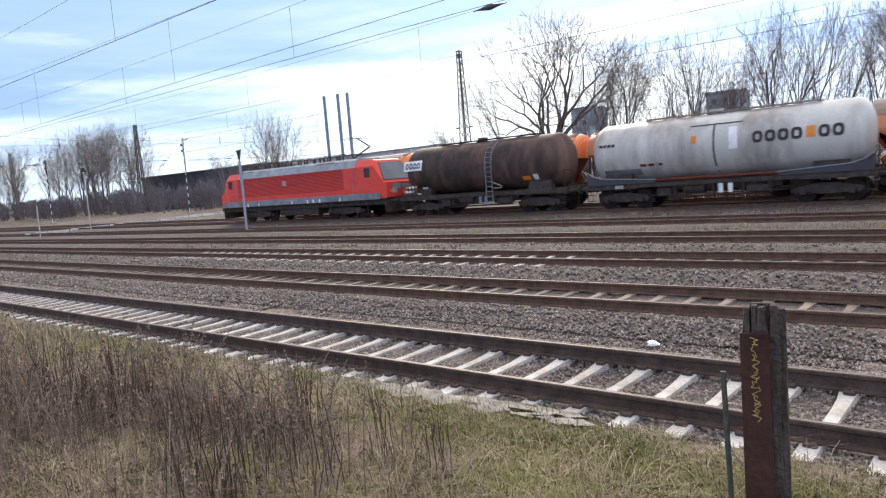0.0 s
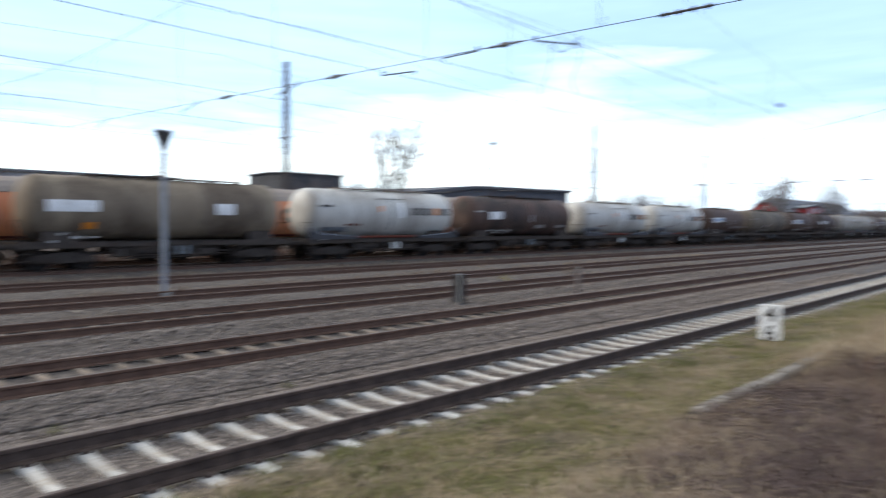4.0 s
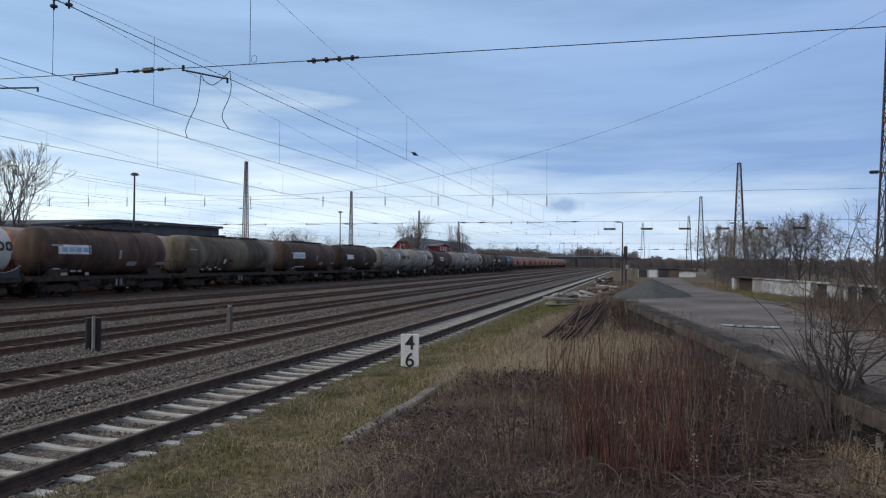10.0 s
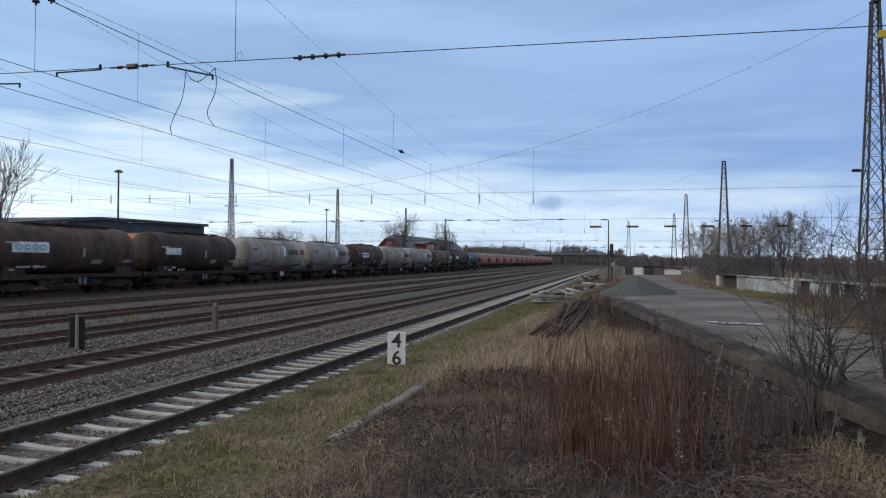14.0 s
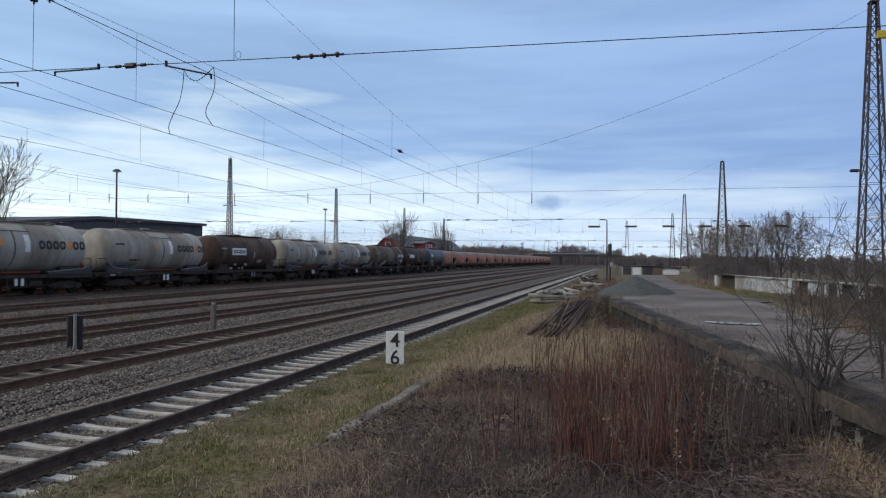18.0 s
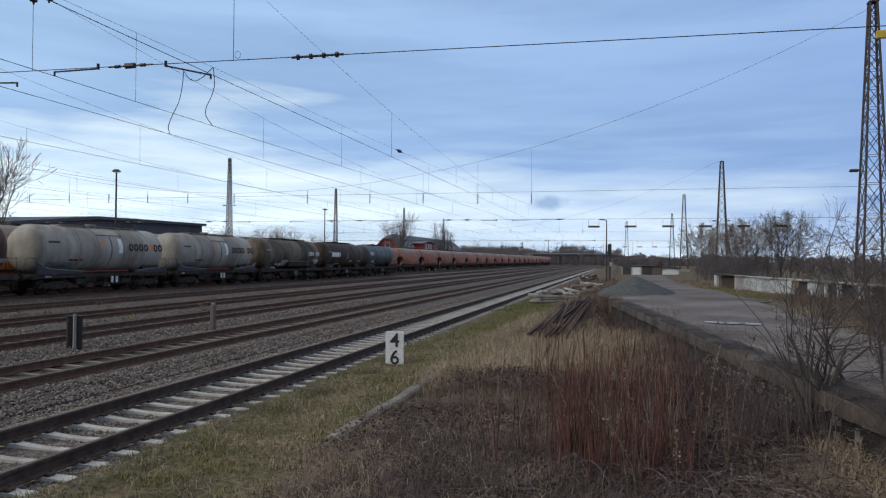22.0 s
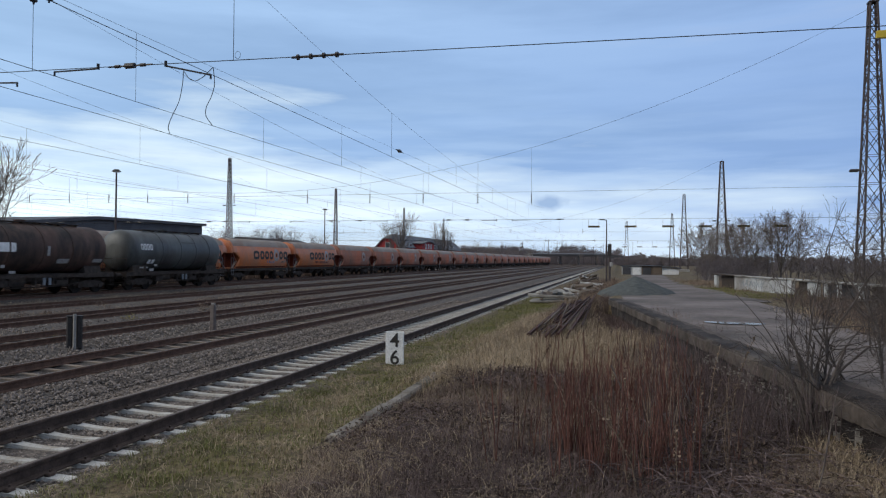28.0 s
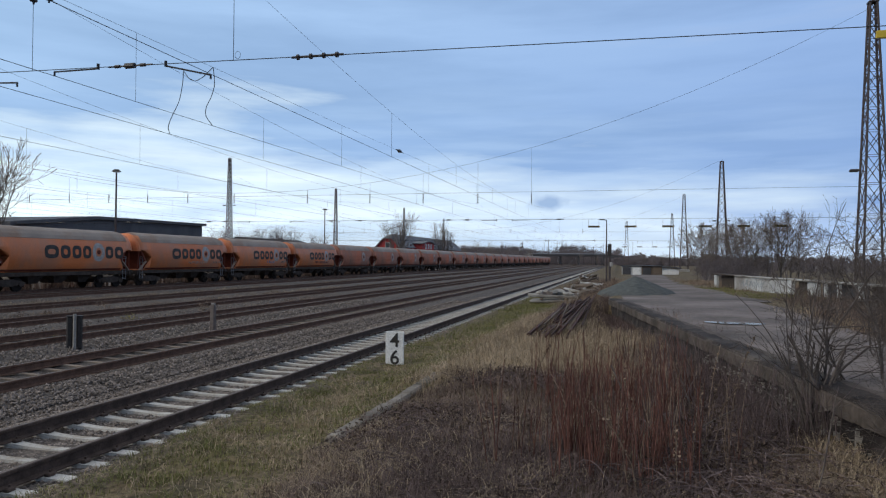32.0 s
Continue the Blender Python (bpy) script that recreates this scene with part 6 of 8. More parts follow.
# long dark shed behind the standing wagons
sh = thing("warehouse", "long low dark-clad warehouse behind the sidings", "warehouse")
bm = bmesh.new()
loft(bm, [[(-96, y, -0.3), (-75, y, -0.3), (-75, y, zz), (-96, y, zz)] for y, zz in ((74, 6.2), (89, 7.8), (116.5, 8.1))])
part("wall", bm, "warehouse", sh)
bm = bmesh.new()
loft(bm, [[(-97, y, zz), (-74.4, y, zz), (-74.4, y, zz + 0.45), (-97, y, zz + 0.45)] for y, zz in ((73.4, 6.25), (89, 7.85), (117, 8.15))])
part("roof", bm, "warehouse", sh)
win = []
for y in np.arange(194, 262, 7.0):
    win.append((-60.0, y, 3.0, 0.1, 1.6, 2.0))
    win.append((-60.0, y, 6.0, 0.1, 1.6, 1.6))
for x in (-64.6, -61.4):
    win.append((x, 188.7, 3.0, 1.2, 0.1, 2.0))
win.append((-63, 188.7, 6.2, 1.2, 0.1, 1.6))
house("red_station_building", "long red-painted station building with grey roof", "building", -66, -60, 188.7, 268, 6.4, 9.6, "brick", "roof", win, hip=4.0)
house("red_station_building", "red-painted cross wing with a grey roof", "building", -62, -57.5, 205, 219, 7.3, 8.1, "brick", "roof", [(-57.5, y, 6.3, 0.1, 1.2, 1.3) for y in (209, 212, 215)], along="x")
house("storage_building", "low grey storage building with a brown roof", "building", -93, -75, 145, 176, 4.6, 7.2, "render", "shed", along="y")
# pale blue hall
hb = [(-150.0, y, 11.6, 0.1, 2.2, 2.6) for y in np.arange(-2.2, 15, 3.0)]
house("industrial_hall", "pale blue flat hall with a band of windows", "industrial building", -175, -150, -4.2, 15.2, 14.6, 15.0, "paleblue", "roof", hb)
house("industrial_block", "square grey-brown flat block", "industrial building", -146, -130, 91.3, 105.8, 13.0, 13.3, "shed", "roof")
house("industrial_block", "grey plant tower among trees", "industrial building", -212, -200, -72.2, -64.2, 19.8, 20.1, "haze", "haze", [(-200, y, z, 0.1, 1.5, 1.6) for y in (-70, -67) for z in (11, 14, 17)])
house("industrial_block", "grey plant block among bare trees", "industrial building", -212, -200, -114.6, -108.4, 20.7, 21.0, "haze", "haze", [(-200, y, z, 0.1, 1.4, 1.6) for y in (-113, -110) for z in (12, 16)])
house("storage_building", "long low pale storage building behind the sidings", "building", -92, -76, 18, 38, 7.0, 7.5, "render", "roof")
# white hall with small windows, far behind the locomotive
house("storage_building", "long low grey-brown shed behind bare trees", "building", -118, -100, -197, -150, 9.2, 9.8, "shed", "roof")
hw = [(-170.0, y, 10.0, 0.1, 1.6, 2.6) for y in np.arange(-220, -160, 4.5)]
house("factory_hall", "long white factory hall with a row of dark windows", "factory", -200, -170, -224, -157, 12.8, 13.8, "render", "roof", hw)
for cx, cy, ch in ((-200, -231, 40.5), (-200, -222.5, 40.3), (-203, -220, 40.6)):
    t = thing("chimney", "tall slim blue-grey metal chimney", "chimney", pose(cx, cy, -0.3), "chimneys of the plant")
    bm = bmesh.new()
    rod(bm, (0, 0, 0), (0, 0, ch), 0.72, 14, 0.62)
    part("flue", bm, "chimney", t)
    bm = bmesh.new()
    for z in (ch - 1.0, ch - 12):
        rod(bm, (0, 0, z), (0, 0, z + 0.3), 0.8, 14)
    part("ring", bm, "chimney", t)
# sheds past the left end of the yard
for bx, by, w, d, e in ((-150, -215, 14, 22, 8), (-132, -250, 16, 20, 7), (-175, -260, 20, 26, 10)):
    house("workshop", "grey gabled workshop behind bare trees", "building", bx - w, bx, by, by + d, e, e + 4, "shed", "roof", along="x")
# road bridge in the distance
br = thing("road_bridge", "distant dark road bridge over the tracks", "bridge")
bm = bmesh.new()
box(bm, (-36, 470, 6.0), (56, 9, 1.9), 0.1)
part("deck", bm, "shed", br)
bm = bmesh.new()
box(bm, (-36, 465.3, 6.75), (56, 0.3, 0.5), 0.05)
part("parapet", bm, "haze", br, "pale concrete parapet")
bm = bmesh.new()
box(bm, (-63.0, 463.5, 3.2), (3.2, 3.0, 8.0), 0.1)
part("end_pillar", bm, "render", br, "pale end pillar")
for x in (-50, -38, -26, -15):
    bm = bmesh.new()
    box(bm, (x, 470, 2.7), (1.2, 7, 6.2), 0.1)
    part("pier", bm, "shed", br)
bm = bmesh.new()
for z in (7.5, 8.1):
    box(bm, (-36, 465.6, z), (52, 0.08, 0.08))
for x in np.arange(-61, -10, 3.0):
    box(bm, (x, 465.6, 7.3), (0.08, 0.08, 1.3))
part("railing", bm, "lattice", br)
bm = bmesh.new()
loft(bm, [[(-180, y, -0.4), (-52, y, -0.4), (-56, y, 6.9), (-180, y, 7.2)] for y in (462, 478)])
part("abutment", bm, "oldconc", br)
bm = bmesh.new()
loft(bm, [[(-12, y, -0.4), (30, y, -0.4), (16, y, 4.6), (-11, y, 6.6)] for y in (463, 477)])
part("abutment", bm, "shed", br)
for x in np.arange(-90, 18, 14.0):
    t = thing("bridge_lamp", "thin distant lamp post on the bridge", "street lamp", pose(x, 466.5, 7.0), "lamps on the bridge")
    bm = bmesh.new()
    rod(bm, (0, 0, 0), (0, 0, 7), 0.1, 6)
    part("pole", bm, "lattice", t)
    bm = bmesh.new()
    rod(bm, (0, 0, 7), (0, -1.2, 7.2), 0.08, 6)
    part("head", bm, "lattice", t)

rd2 = random.Random(41)
for k in range(17):
    t = thing("distant_mast", "thin distant steel mast of the overhead line", "mast", pose(-62 + k * 3.4 + rd2.uniform(-1.2, 1.2), rd2.uniform(385, 455), -0.3), "distant masts before the bridge")
    bm = bmesh.new()
    h = rd2.uniform(9, 15)
    rod(bm, (0, 0, 0), (0, 0, h), 0.20, 6, 0.10)
    part("pole", bm, "lattice", t)
    bm = bmesh.new()
    rod(bm, (-1.4, 0, h - 1.2), (1.4, 0, h - 0.7), 0.07, 5)
    part("bracket", bm, "lattice", t)

# ---- loading platform and the land to the right ----
pf = thing("loading_platform", "worn loading platform with a crumbling concrete edge", "platform", kind="structure")
PZ = 0.90
PY = np.concatenate([np.linspace(-14, 25.4, 20), np.linspace(26.6, 140, 40)])
v, f = [], []
for y in PY:
    if y < 25.5:
        v += [(edge_x(y), y, PZ), (edge_x(y) + 2.2, y, PZ + 0.02), (max(4.7, edge_x(y) + 2.6) + 0.25 * math.sin(y * 0.7), y, PZ - 0.02)]
    else:
        a = float(np.interp(y, (26, 34, 53, 140), (-0.1, 0.6, 1.2, 2.0))) + 0.2 * math.sin(y)
        b = float(np.interp(y, (26, 36, 62, 140), (4.9, 4.9, 4.7, 8.0))) + 0.25 * math.sin(y * 1.7)
        v += [(x, y, float(ground_z(x, y)) + 0.035) for x in (a, (a + b) / 2, b)]
for i in range(len(PY) - 1):
    a = i * 3
    f += [(a, a + 1, a + 4, a + 3), (a + 1, a + 2, a + 5, a + 4)]
raw("paving", v, f, "asphalt", pf)
re = random.Random(12)
for k in range(39):                                # edge slabs, each a little out of line
    bm = bmesh.new()
    y = -13.5 + k
    j, dz = re.uniform(-0.004, 0.004), re.uniform(-0.004, 0.003)
    rings, strip = [], []
    for u in (0.0, 0.25, 0.5, 0.75, 0.997):
        x = edge_x(y + u) + j + re.uniform(-0.005, 0.005)
        rings.append([(x + 0.45, y + u, PZ + 0.014), (x + 0.03, y + u, PZ + 0.014 + dz), (x - 0.02, y + u, PZ - 0.03 + dz), (x - 0.02 + re.uniform(-0.006, 0.008), y + u, PZ - 0.19 + re.uniform(-0.012, 0.012)), (x + 0.45, y + u, PZ - 0.19)])
        w = 0.30 + re.uniform(-0.05, 0.05)
        strip.append([(x - 0.012, y + u, PZ - 0.012 + dz), (x + 0.028, y + u, PZ + 0.022 + dz), (x + w, y + u, PZ + 0.024), (x + w, y + u, PZ + 0.010), (x + 0.03, y + u, PZ + 0.004 + dz)])
    loft(bm, rings)
    slab = part("edge_slab", bm, "edgeface", pf)
    bm = bmesh.new()
    loft(bm, strip)
    part("moss_strip", bm, "edge", slab, "dark moss along the slab's edge")
# wall below the slabs, in the same dark colour as the moss strip
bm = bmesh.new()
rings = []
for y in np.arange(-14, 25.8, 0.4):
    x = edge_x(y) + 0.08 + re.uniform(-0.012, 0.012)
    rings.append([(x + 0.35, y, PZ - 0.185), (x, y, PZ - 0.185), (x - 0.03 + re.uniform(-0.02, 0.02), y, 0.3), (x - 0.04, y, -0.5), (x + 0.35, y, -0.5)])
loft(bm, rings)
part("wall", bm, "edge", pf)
for k in range(120):                               # pale lime that has run down the wall
    bm = bmesh.new()
    y = (7.2 + 1.4 * re.random()) if k < 34 else re.choice((9.3, 10.4, 11.2, 12.6)) + re.gauss(0, 0.35)
    w, h = re.uniform(0.002, 0.005), re.uniform(0.02, 0.12) * re.uniform(0.4, 1)
    x, z = edge_x(y) + 0.062 - 0.05 * re.random(), PZ - 0.175 - 0.30 * re.random()
    rings = []
    for u in np.linspace(0, 1, 6):
        q = w * (1 - 0.85 * u ** 1.2) * re.uniform(0.6, 1.4)
        c = y + re.uniform(-0.006, 0.006)
        rings.append([(x - 0.006, c - q, z - h * u), (x - 0.012, c, z - h * u), (x - 0.006, c + q, z - h * u), (x + 0.03, c, z - h * u)])
    loft(bm, rings)
    part("lime_run", bm, "flake", pf)
bm = bmesh.new()
vv = [bm.verts.new((2.36 + 0.56 * math.cos(a) * (1 + 0.2 * math.sin(3 * a)), 16.0 + 0.36 * math.sin(a) * (1 + 0.3 * math.cos(2 * a)) - 0.1 * math.cos(a), PZ + 0.032)) for a in np.linspace(0, 2 * math.pi, 22)[:-1]]
bm.faces.new(vv)
tagged(part("puddle", bm, "water"), "shallow puddle on the worn platform", "puddle", kind="structure")

# gravel heap at the platform's end
u, vv = np.meshgrid(np.linspace(0, 2 * np.pi, 41)[:-1], np.linspace(0, 1, 12))
rad = vv * (1.5 + 0.12 * np.sin(3 * u + 1) + 0.08 * np.sin(7 * u))
hz = 0.80 * (1 - vv) ** 0.9 + rng.normal(0, 0.012, vv.shape)
hz[-1] = -0.05
hv = np.stack([rad * np.cos(u) * 1.15, rad * np.sin(u) * 1.9, hz], axis=-1).reshape(-1, 3)
i = (np.arange(11)[:, None] * 40 + np.arange(40)).ravel()
jn = (np.arange(11)[:, None] * 40 + (np.arange(40) + 1) % 40).ravel()
hp = fast("gravel_mound", hv, np.stack([i, jn, jn + 40, i + 40], axis=1), "gravel")
tagged(hp, "low heap of grey gravel on the platform", "gravel heap")
hp.matrix_basis = pose(0.68, 33.0, 0.74)

# low white wall with faded scrawl
WALL_A, WALL_TURN = (5.95, 48.4), -81.9
lw = thing("low_wall", "low grimy white wall with faded scrawl and a thin coping", "wall", pose(*WALL_A, 0.60, 0, 0, WALL_TURN))
for x0, x1, m, deep in ((0.0, 0.55, "grime", 0.0), (0.6, 3.9, "darkwood", 0.30), (4.0, 6.9, "grime", 0.08), (6.94, 9.8, "grime", 0.08), (9.84, 12.5, "grime", 0.08), (12.5, 12.85, "grime", 0.0), (12.95, 14.35, "darkwood", 0.30), (14.4, 15.4, "grime", 0.10), (15.5, 19.2, "shed", 0.30), (19.7, 21.5, "darkwood", 0.30), (21.6, 24.5, "shed", 0.25), (24.6, 28.0, "darkwood", 0.25)):
    bm = bmesh.new()
    box(bm, ((x0 + x1) / 2, deep, 0.36), (x1 - x0, 0.16, 0.84), 0.012)
    part("panel", bm, m, lw)
for x, w in ((19.45, 0.34), (17.6, 0.14), (16.4, 0.10), (23.0, 0.12), (26.0, 0.14)):
    bm = bmesh.new()
    box(bm, (x, -0.02, 0.42), (w, 0.14, 0.74), 0.012)
    part("post", bm, "grime", lw)
bm = bmesh.new()
box(bm, (2.0, 0.25, 0.83), (4.3, 0.80, 0.07), 0.012)
part("coping", bm, "darkwood", lw, "dark boards over the wall's end")
for x0, x1 in ((4.1, 8.4), (8.43, 12.9), (12.93, 17.4), (17.43, 22.0), (22.03, 28.0)):
    bm = bmesh.new()
    box(bm, ((x0 + x1) / 2, 0.16, 0.815), (x1 - x0, 0.50, 0.07), 0.012)
    part("coping", bm, "oldconc", lw, "thin pale concrete coping")
bm = bmesh.new()
for k in range(20):
    rr = random.Random(k)
    x, z = 5.0 + k * 0.20, 0.45 + rr.uniform(-0.10, 0.10)
    beam(bm, (x, -0.004, z - 0.14), (x + rr.uniform(-0.25, 0.35), -0.004, z + 0.15), 0.012, 0.05)
part("scrawl", bm, "greyband", lw, "faded grey scrawl as plain strokes")
# garages in the distance
gr = thing("garage_row", "row of low pale garages at the end of the road", "garage", pose(6.3, 145, -0.62))
for k in range(4):
    bm = bmesh.new()
    box(bm, (k * 1.9 - 5.0, 0, 0.95), (1.86, 5.0, 1.9), 0.03)
    g = part("garage", bm, ("grime", "render", "wood", "wood")[k], gr)
    bm = bmesh.new()
    box(bm, (k * 1.9 - 5.0, -2.52, 0.85), (1.5, 0.08, 1.6), 0.01)
    part("door", bm, ("shed", "white", "shed", "wood")[k], g)
bm = bmesh.new()
box(bm, (-2.15, 0, 1.95), (7.9, 5.6, 0.14), 0.02)
part("roof", bm, "shed", gr)
house("storage_building", "low white outbuilding beside the garages", "building", 7.3, 11.7, 152, 158, 1.0, 1.3, "white", "shed", z0=-1.0)
# lamp post by the road and thin poles
t = thing("street_lamp", "tall thin lamp post beside the road", "street lamp", pose(-1.1, 62.0, 0.2))
bm = bmesh.new()
rod(bm, (0, 0, -0.4), (0, 0, 3.0), 0.075, 8)
rod(bm, (0, 0, 3.0), (0, 0, 5.5), 0.06, 8, 0.04)
part("pole", bm, "lattice", t)
bm = bmesh.new()
rod(bm, (0, 0, 5.5), (-0.35, -0.2, 5.56), 0.04, 6)
box(bm, (-0.38, -0.2, 5.55), (0.42, 0.2, 0.11), 0.03)
part("head", bm, "steel", t)
t = thing("signal_post", "short dark signal post with a stacked head beside the lamp", "signal", pose(-0.82, 60.5, 0.2))
bm = bmesh.new()
rod(bm, (0, 0, -0.4), (0, 0, 3.4), 0.09, 8)
part("post", bm, "lattice", t)
bm = bmesh.new()
box(bm, (0, -0.05, 2.95), (0.30, 0.18, 1.0), 0.03)
part("head", bm, "letter", t)
bm = bmesh.new()
box(bm, (0.12, -0.05, 1.75), (0.24, 0.12, 0.35), 0.02)
part("plate", bm, "dull", t)

# ---- things by the near track ----
pl = thing("hectometre_plate", "white distance plate with black figures 4 and 6", "sign", pose(-4.95, 15.4, -0.27, 0, 0, 8))
bm = bmesh.new()
box(bm, (0, 0, 0.44), (0.42, 0.035, 0.83), 0.012)
part("plate", bm, "white", pl)
bm = bmesh.new()
box(bm, (0, 0.03, 0.2), (0.06, 0.04, 0.7))
part("stake", bm, "steel", pl)
for ch, z in (("4", 0.51), ("6", 0.12)):
    cu = bpy.data.curves.new("figure", "FONT")
    cu.body, cu.size, cu.align_x, cu.extrude, cu.offset = ch, 0.45, "CENTER", 0.002, 0.005
    tmp = bpy.data.objects.new("figure", cu)
    scene.collection.objects.link(tmp)
    me = bpy.data.meshes.new_from_object(tmp.evaluated_get(bpy.context.evaluated_depsgraph_get()))
    bpy.data.objects.remove(tmp)
    me.materials.append(M["letter"])
    fg = new("figure", me)
    fg.parent = pl
    fg.matrix_basis = pose(0, -0.022, z, 90, 0, 0)

# old steel post with timber behind it, and a thin rod beside it
po = thing("fence_post", "rusty steel profile post with split timber top and yellow scrawl", "post", pose(-3.39, -1.03, 0.05, 0, 0, 102))
PH = 1.455
bm = bmesh.new()
loft(bm, [[(-0.073, 0.035, z), (-0.073, -0.055, z), (0.051, -0.055, z), (0.051, 0.035, z), (0.041, 0.035, z), (0.041, -0.045, z), (-0.063, -0.045, z), (-0.063, 0.035, z)] for z in (-0.31, PH - 0.11)])
part("steel_profile", bm, "rustpost", po)
rr = random.Random(4)
for k, (x, y, w, d, top) in enumerate(((-0.048, 0.01, 0.046, 0.085, 0.0), (-0.012, 0.012, 0.046, 0.085, 0.010), (0.022, 0.01, 0.046, 0.08, 0.004), (0.066, 0.02, 0.050, 0.10, 0.012), (0.100, 0.03, 0.036, 0.09, -0.004), (0.02, 0.075, 0.16, 0.06, 0.010))):
    bm = bmesh.new()
    n = 9
    rings = []
    for i in range(n):
        z = -0.3 + (PH + 0.3 + top) * i / (n - 1)
        j = 0.004 if i < n - 2 else 0.010
        q = [rr.uniform(-j, j) for _ in range(4)]
        f = 1.0 if i < n - 1 else 0.6
        rings.append([(x - w / 2 * f + q[0], y - d / 2 * f + q[1], z), (x + w / 2 * f + q[2], y - d / 2 * f, z), (x + w / 2 * f, y + d / 2 * f + q[3], z), (x - w / 2 * f, y + d / 2 * f, z)])
    loft(bm, rings)
    part("timber", bm, "darkwood", po, "split rotten timber")
bm = bmesh.new()
z = PH - 0.13
for k in range(15):
    pts = [Vector((-0.012 + rr.uniform(-0.022, 0.022), -0.0565, z - 0.011 * i + rr.uniform(-0.008, 0.008))) for i in range(4)]
    for p, q in zip(pts, pts[1:]):
        beam(bm, p, q, 0.0045, 0.003)
    z -= 0.026
tagged(part("scrawl", bm, "ochre", po, "ochre painted scrawl as plain strokes"), kind="stuff")
bm = bmesh.new()
rod(bm, (-0.02, -0.054, 0.18), (-0.02, -0.061, 0.18), 0.012, 8)
part("bolt", bm, "steel", po)
rd = thing("iron_rod", "thin rusty iron rod stuck in the grass", "rod", pose(-3.45, -1.19, 0.0, 1, -1, 90))
bm = bmesh.new()
rod(bm, (0, 0, -0.3), (0, 0, 1.17), 0.014, 8)
part("shaft", bm, "rodgreen", rd)
bm = bmesh.new()
pts = [Vector((-0.05, 0.0, 0.85)), Vector((0.05, 0.12, 0.62)), Vector((0.10, 0.28, 0.50)), Vector((0.10, 0.45, 0.56)), Vector((0.06, 0.56, 0.52))]
for p, q in zip(pts, pts[1:]):
    rod(bm, p, q, 0.003, 4)
part("wire", bm, "steel", rd)

# ---- vegetation ----


def bare_tree(seed, height, spread=0.5, levels=5, trunk_r=0.22, lean=0.0, multi=1, up=0.25, wild=0.10, thin=0.011, branch=(10, 6, 5, 4), low=0.28, twigs="twig", name="tree", label="tall bare deciduous tree in winter"):
    """A trunk with tapering limbs, and a crown of ever finer bare twigs."""
    rr = np.random.default_rng(seed)
    limbs, fine, top = [], [], []
    def grow(p, d, length, r, level):
        k = 5 if level < 2 else 3 if level == 2 else 1 if level == levels else 2
        pts = [p]
        for i in range(k):
            d = d + rr.normal(0, wild + 0.03 * level, 3) + (0, 0, up * 0.22)
            d = d / np.linalg.norm(d)
            pts.append(pts[-1] + d * length / k)
        radii = np.linspace(r, r * (0.55 if level else 0.5), k + 1)
        top.append(pts[-1][2])
        (limbs if level < 2 else fine).append((np.array(pts), radii, 6 if level < 2 else 3))
        if level >= levels:
            return
        n = branch[min(level, len(branch) - 1)]
        for i in range(n):
            u = low + (1 - low) * (i + rr.random()) / n if level == 0 else 0.2 + 0.8 * (i + rr.random()) / n
            q = u * k
            j = min(int(q), k - 1)
            pos = pts[j] + (pts[j + 1] - pts[j]) * (q - j)
            side = rr.normal(0, 1, 3)
            side -= side.dot(d) * d
            side /= np.linalg.norm(side)
            nd = d * (1 - spread * (0.8 + 0.4 * rr.random())) + side * spread * (1.1 + 0.4 * rr.random())
            nd /= np.linalg.norm(nd)
            grow(pos, nd, length * (0.50 + 0.18 * rr.random()) * (1.12 - 0.35 * u), max(thin * (1.5 if level < 2 else 1.0), r * 0.42 * (1.15 - 0.5 * u)), level + 1)
    for i in range(multi):
        d = np.array([rr.normal(0, 0.18 if multi > 1 else lean), rr.normal(0, 0.18 if multi > 1 else lean), 1.0])
        grow(np.array([rr.normal(0, 0.25) * (multi > 1), rr.normal(0, 0.25) * (multi > 1), -0.3]), d / np.linalg.norm(d), height * 0.62, trunk_r, 0)
    t = thing(name, label, "shrub" if name == "shrub" else "tree")
    top[:] = [float(np.percentile(top, 95))]
    for nm, src, m in (("trunk", limbs, "bark" if twigs == "twig" else twigs), ("crown", fine, twigs)):
        vs, fs, o = [], [], 0
        for pts, radii, n in src:
            v, f = tube(pts * (height / top[0]), radii, n)
            vs.append(v)
            fs.append(np.asarray(f) + o)
            o += len(v)
        fast(nm, np.concatenate(vs), np.concatenate(fs), m, t)
    return t


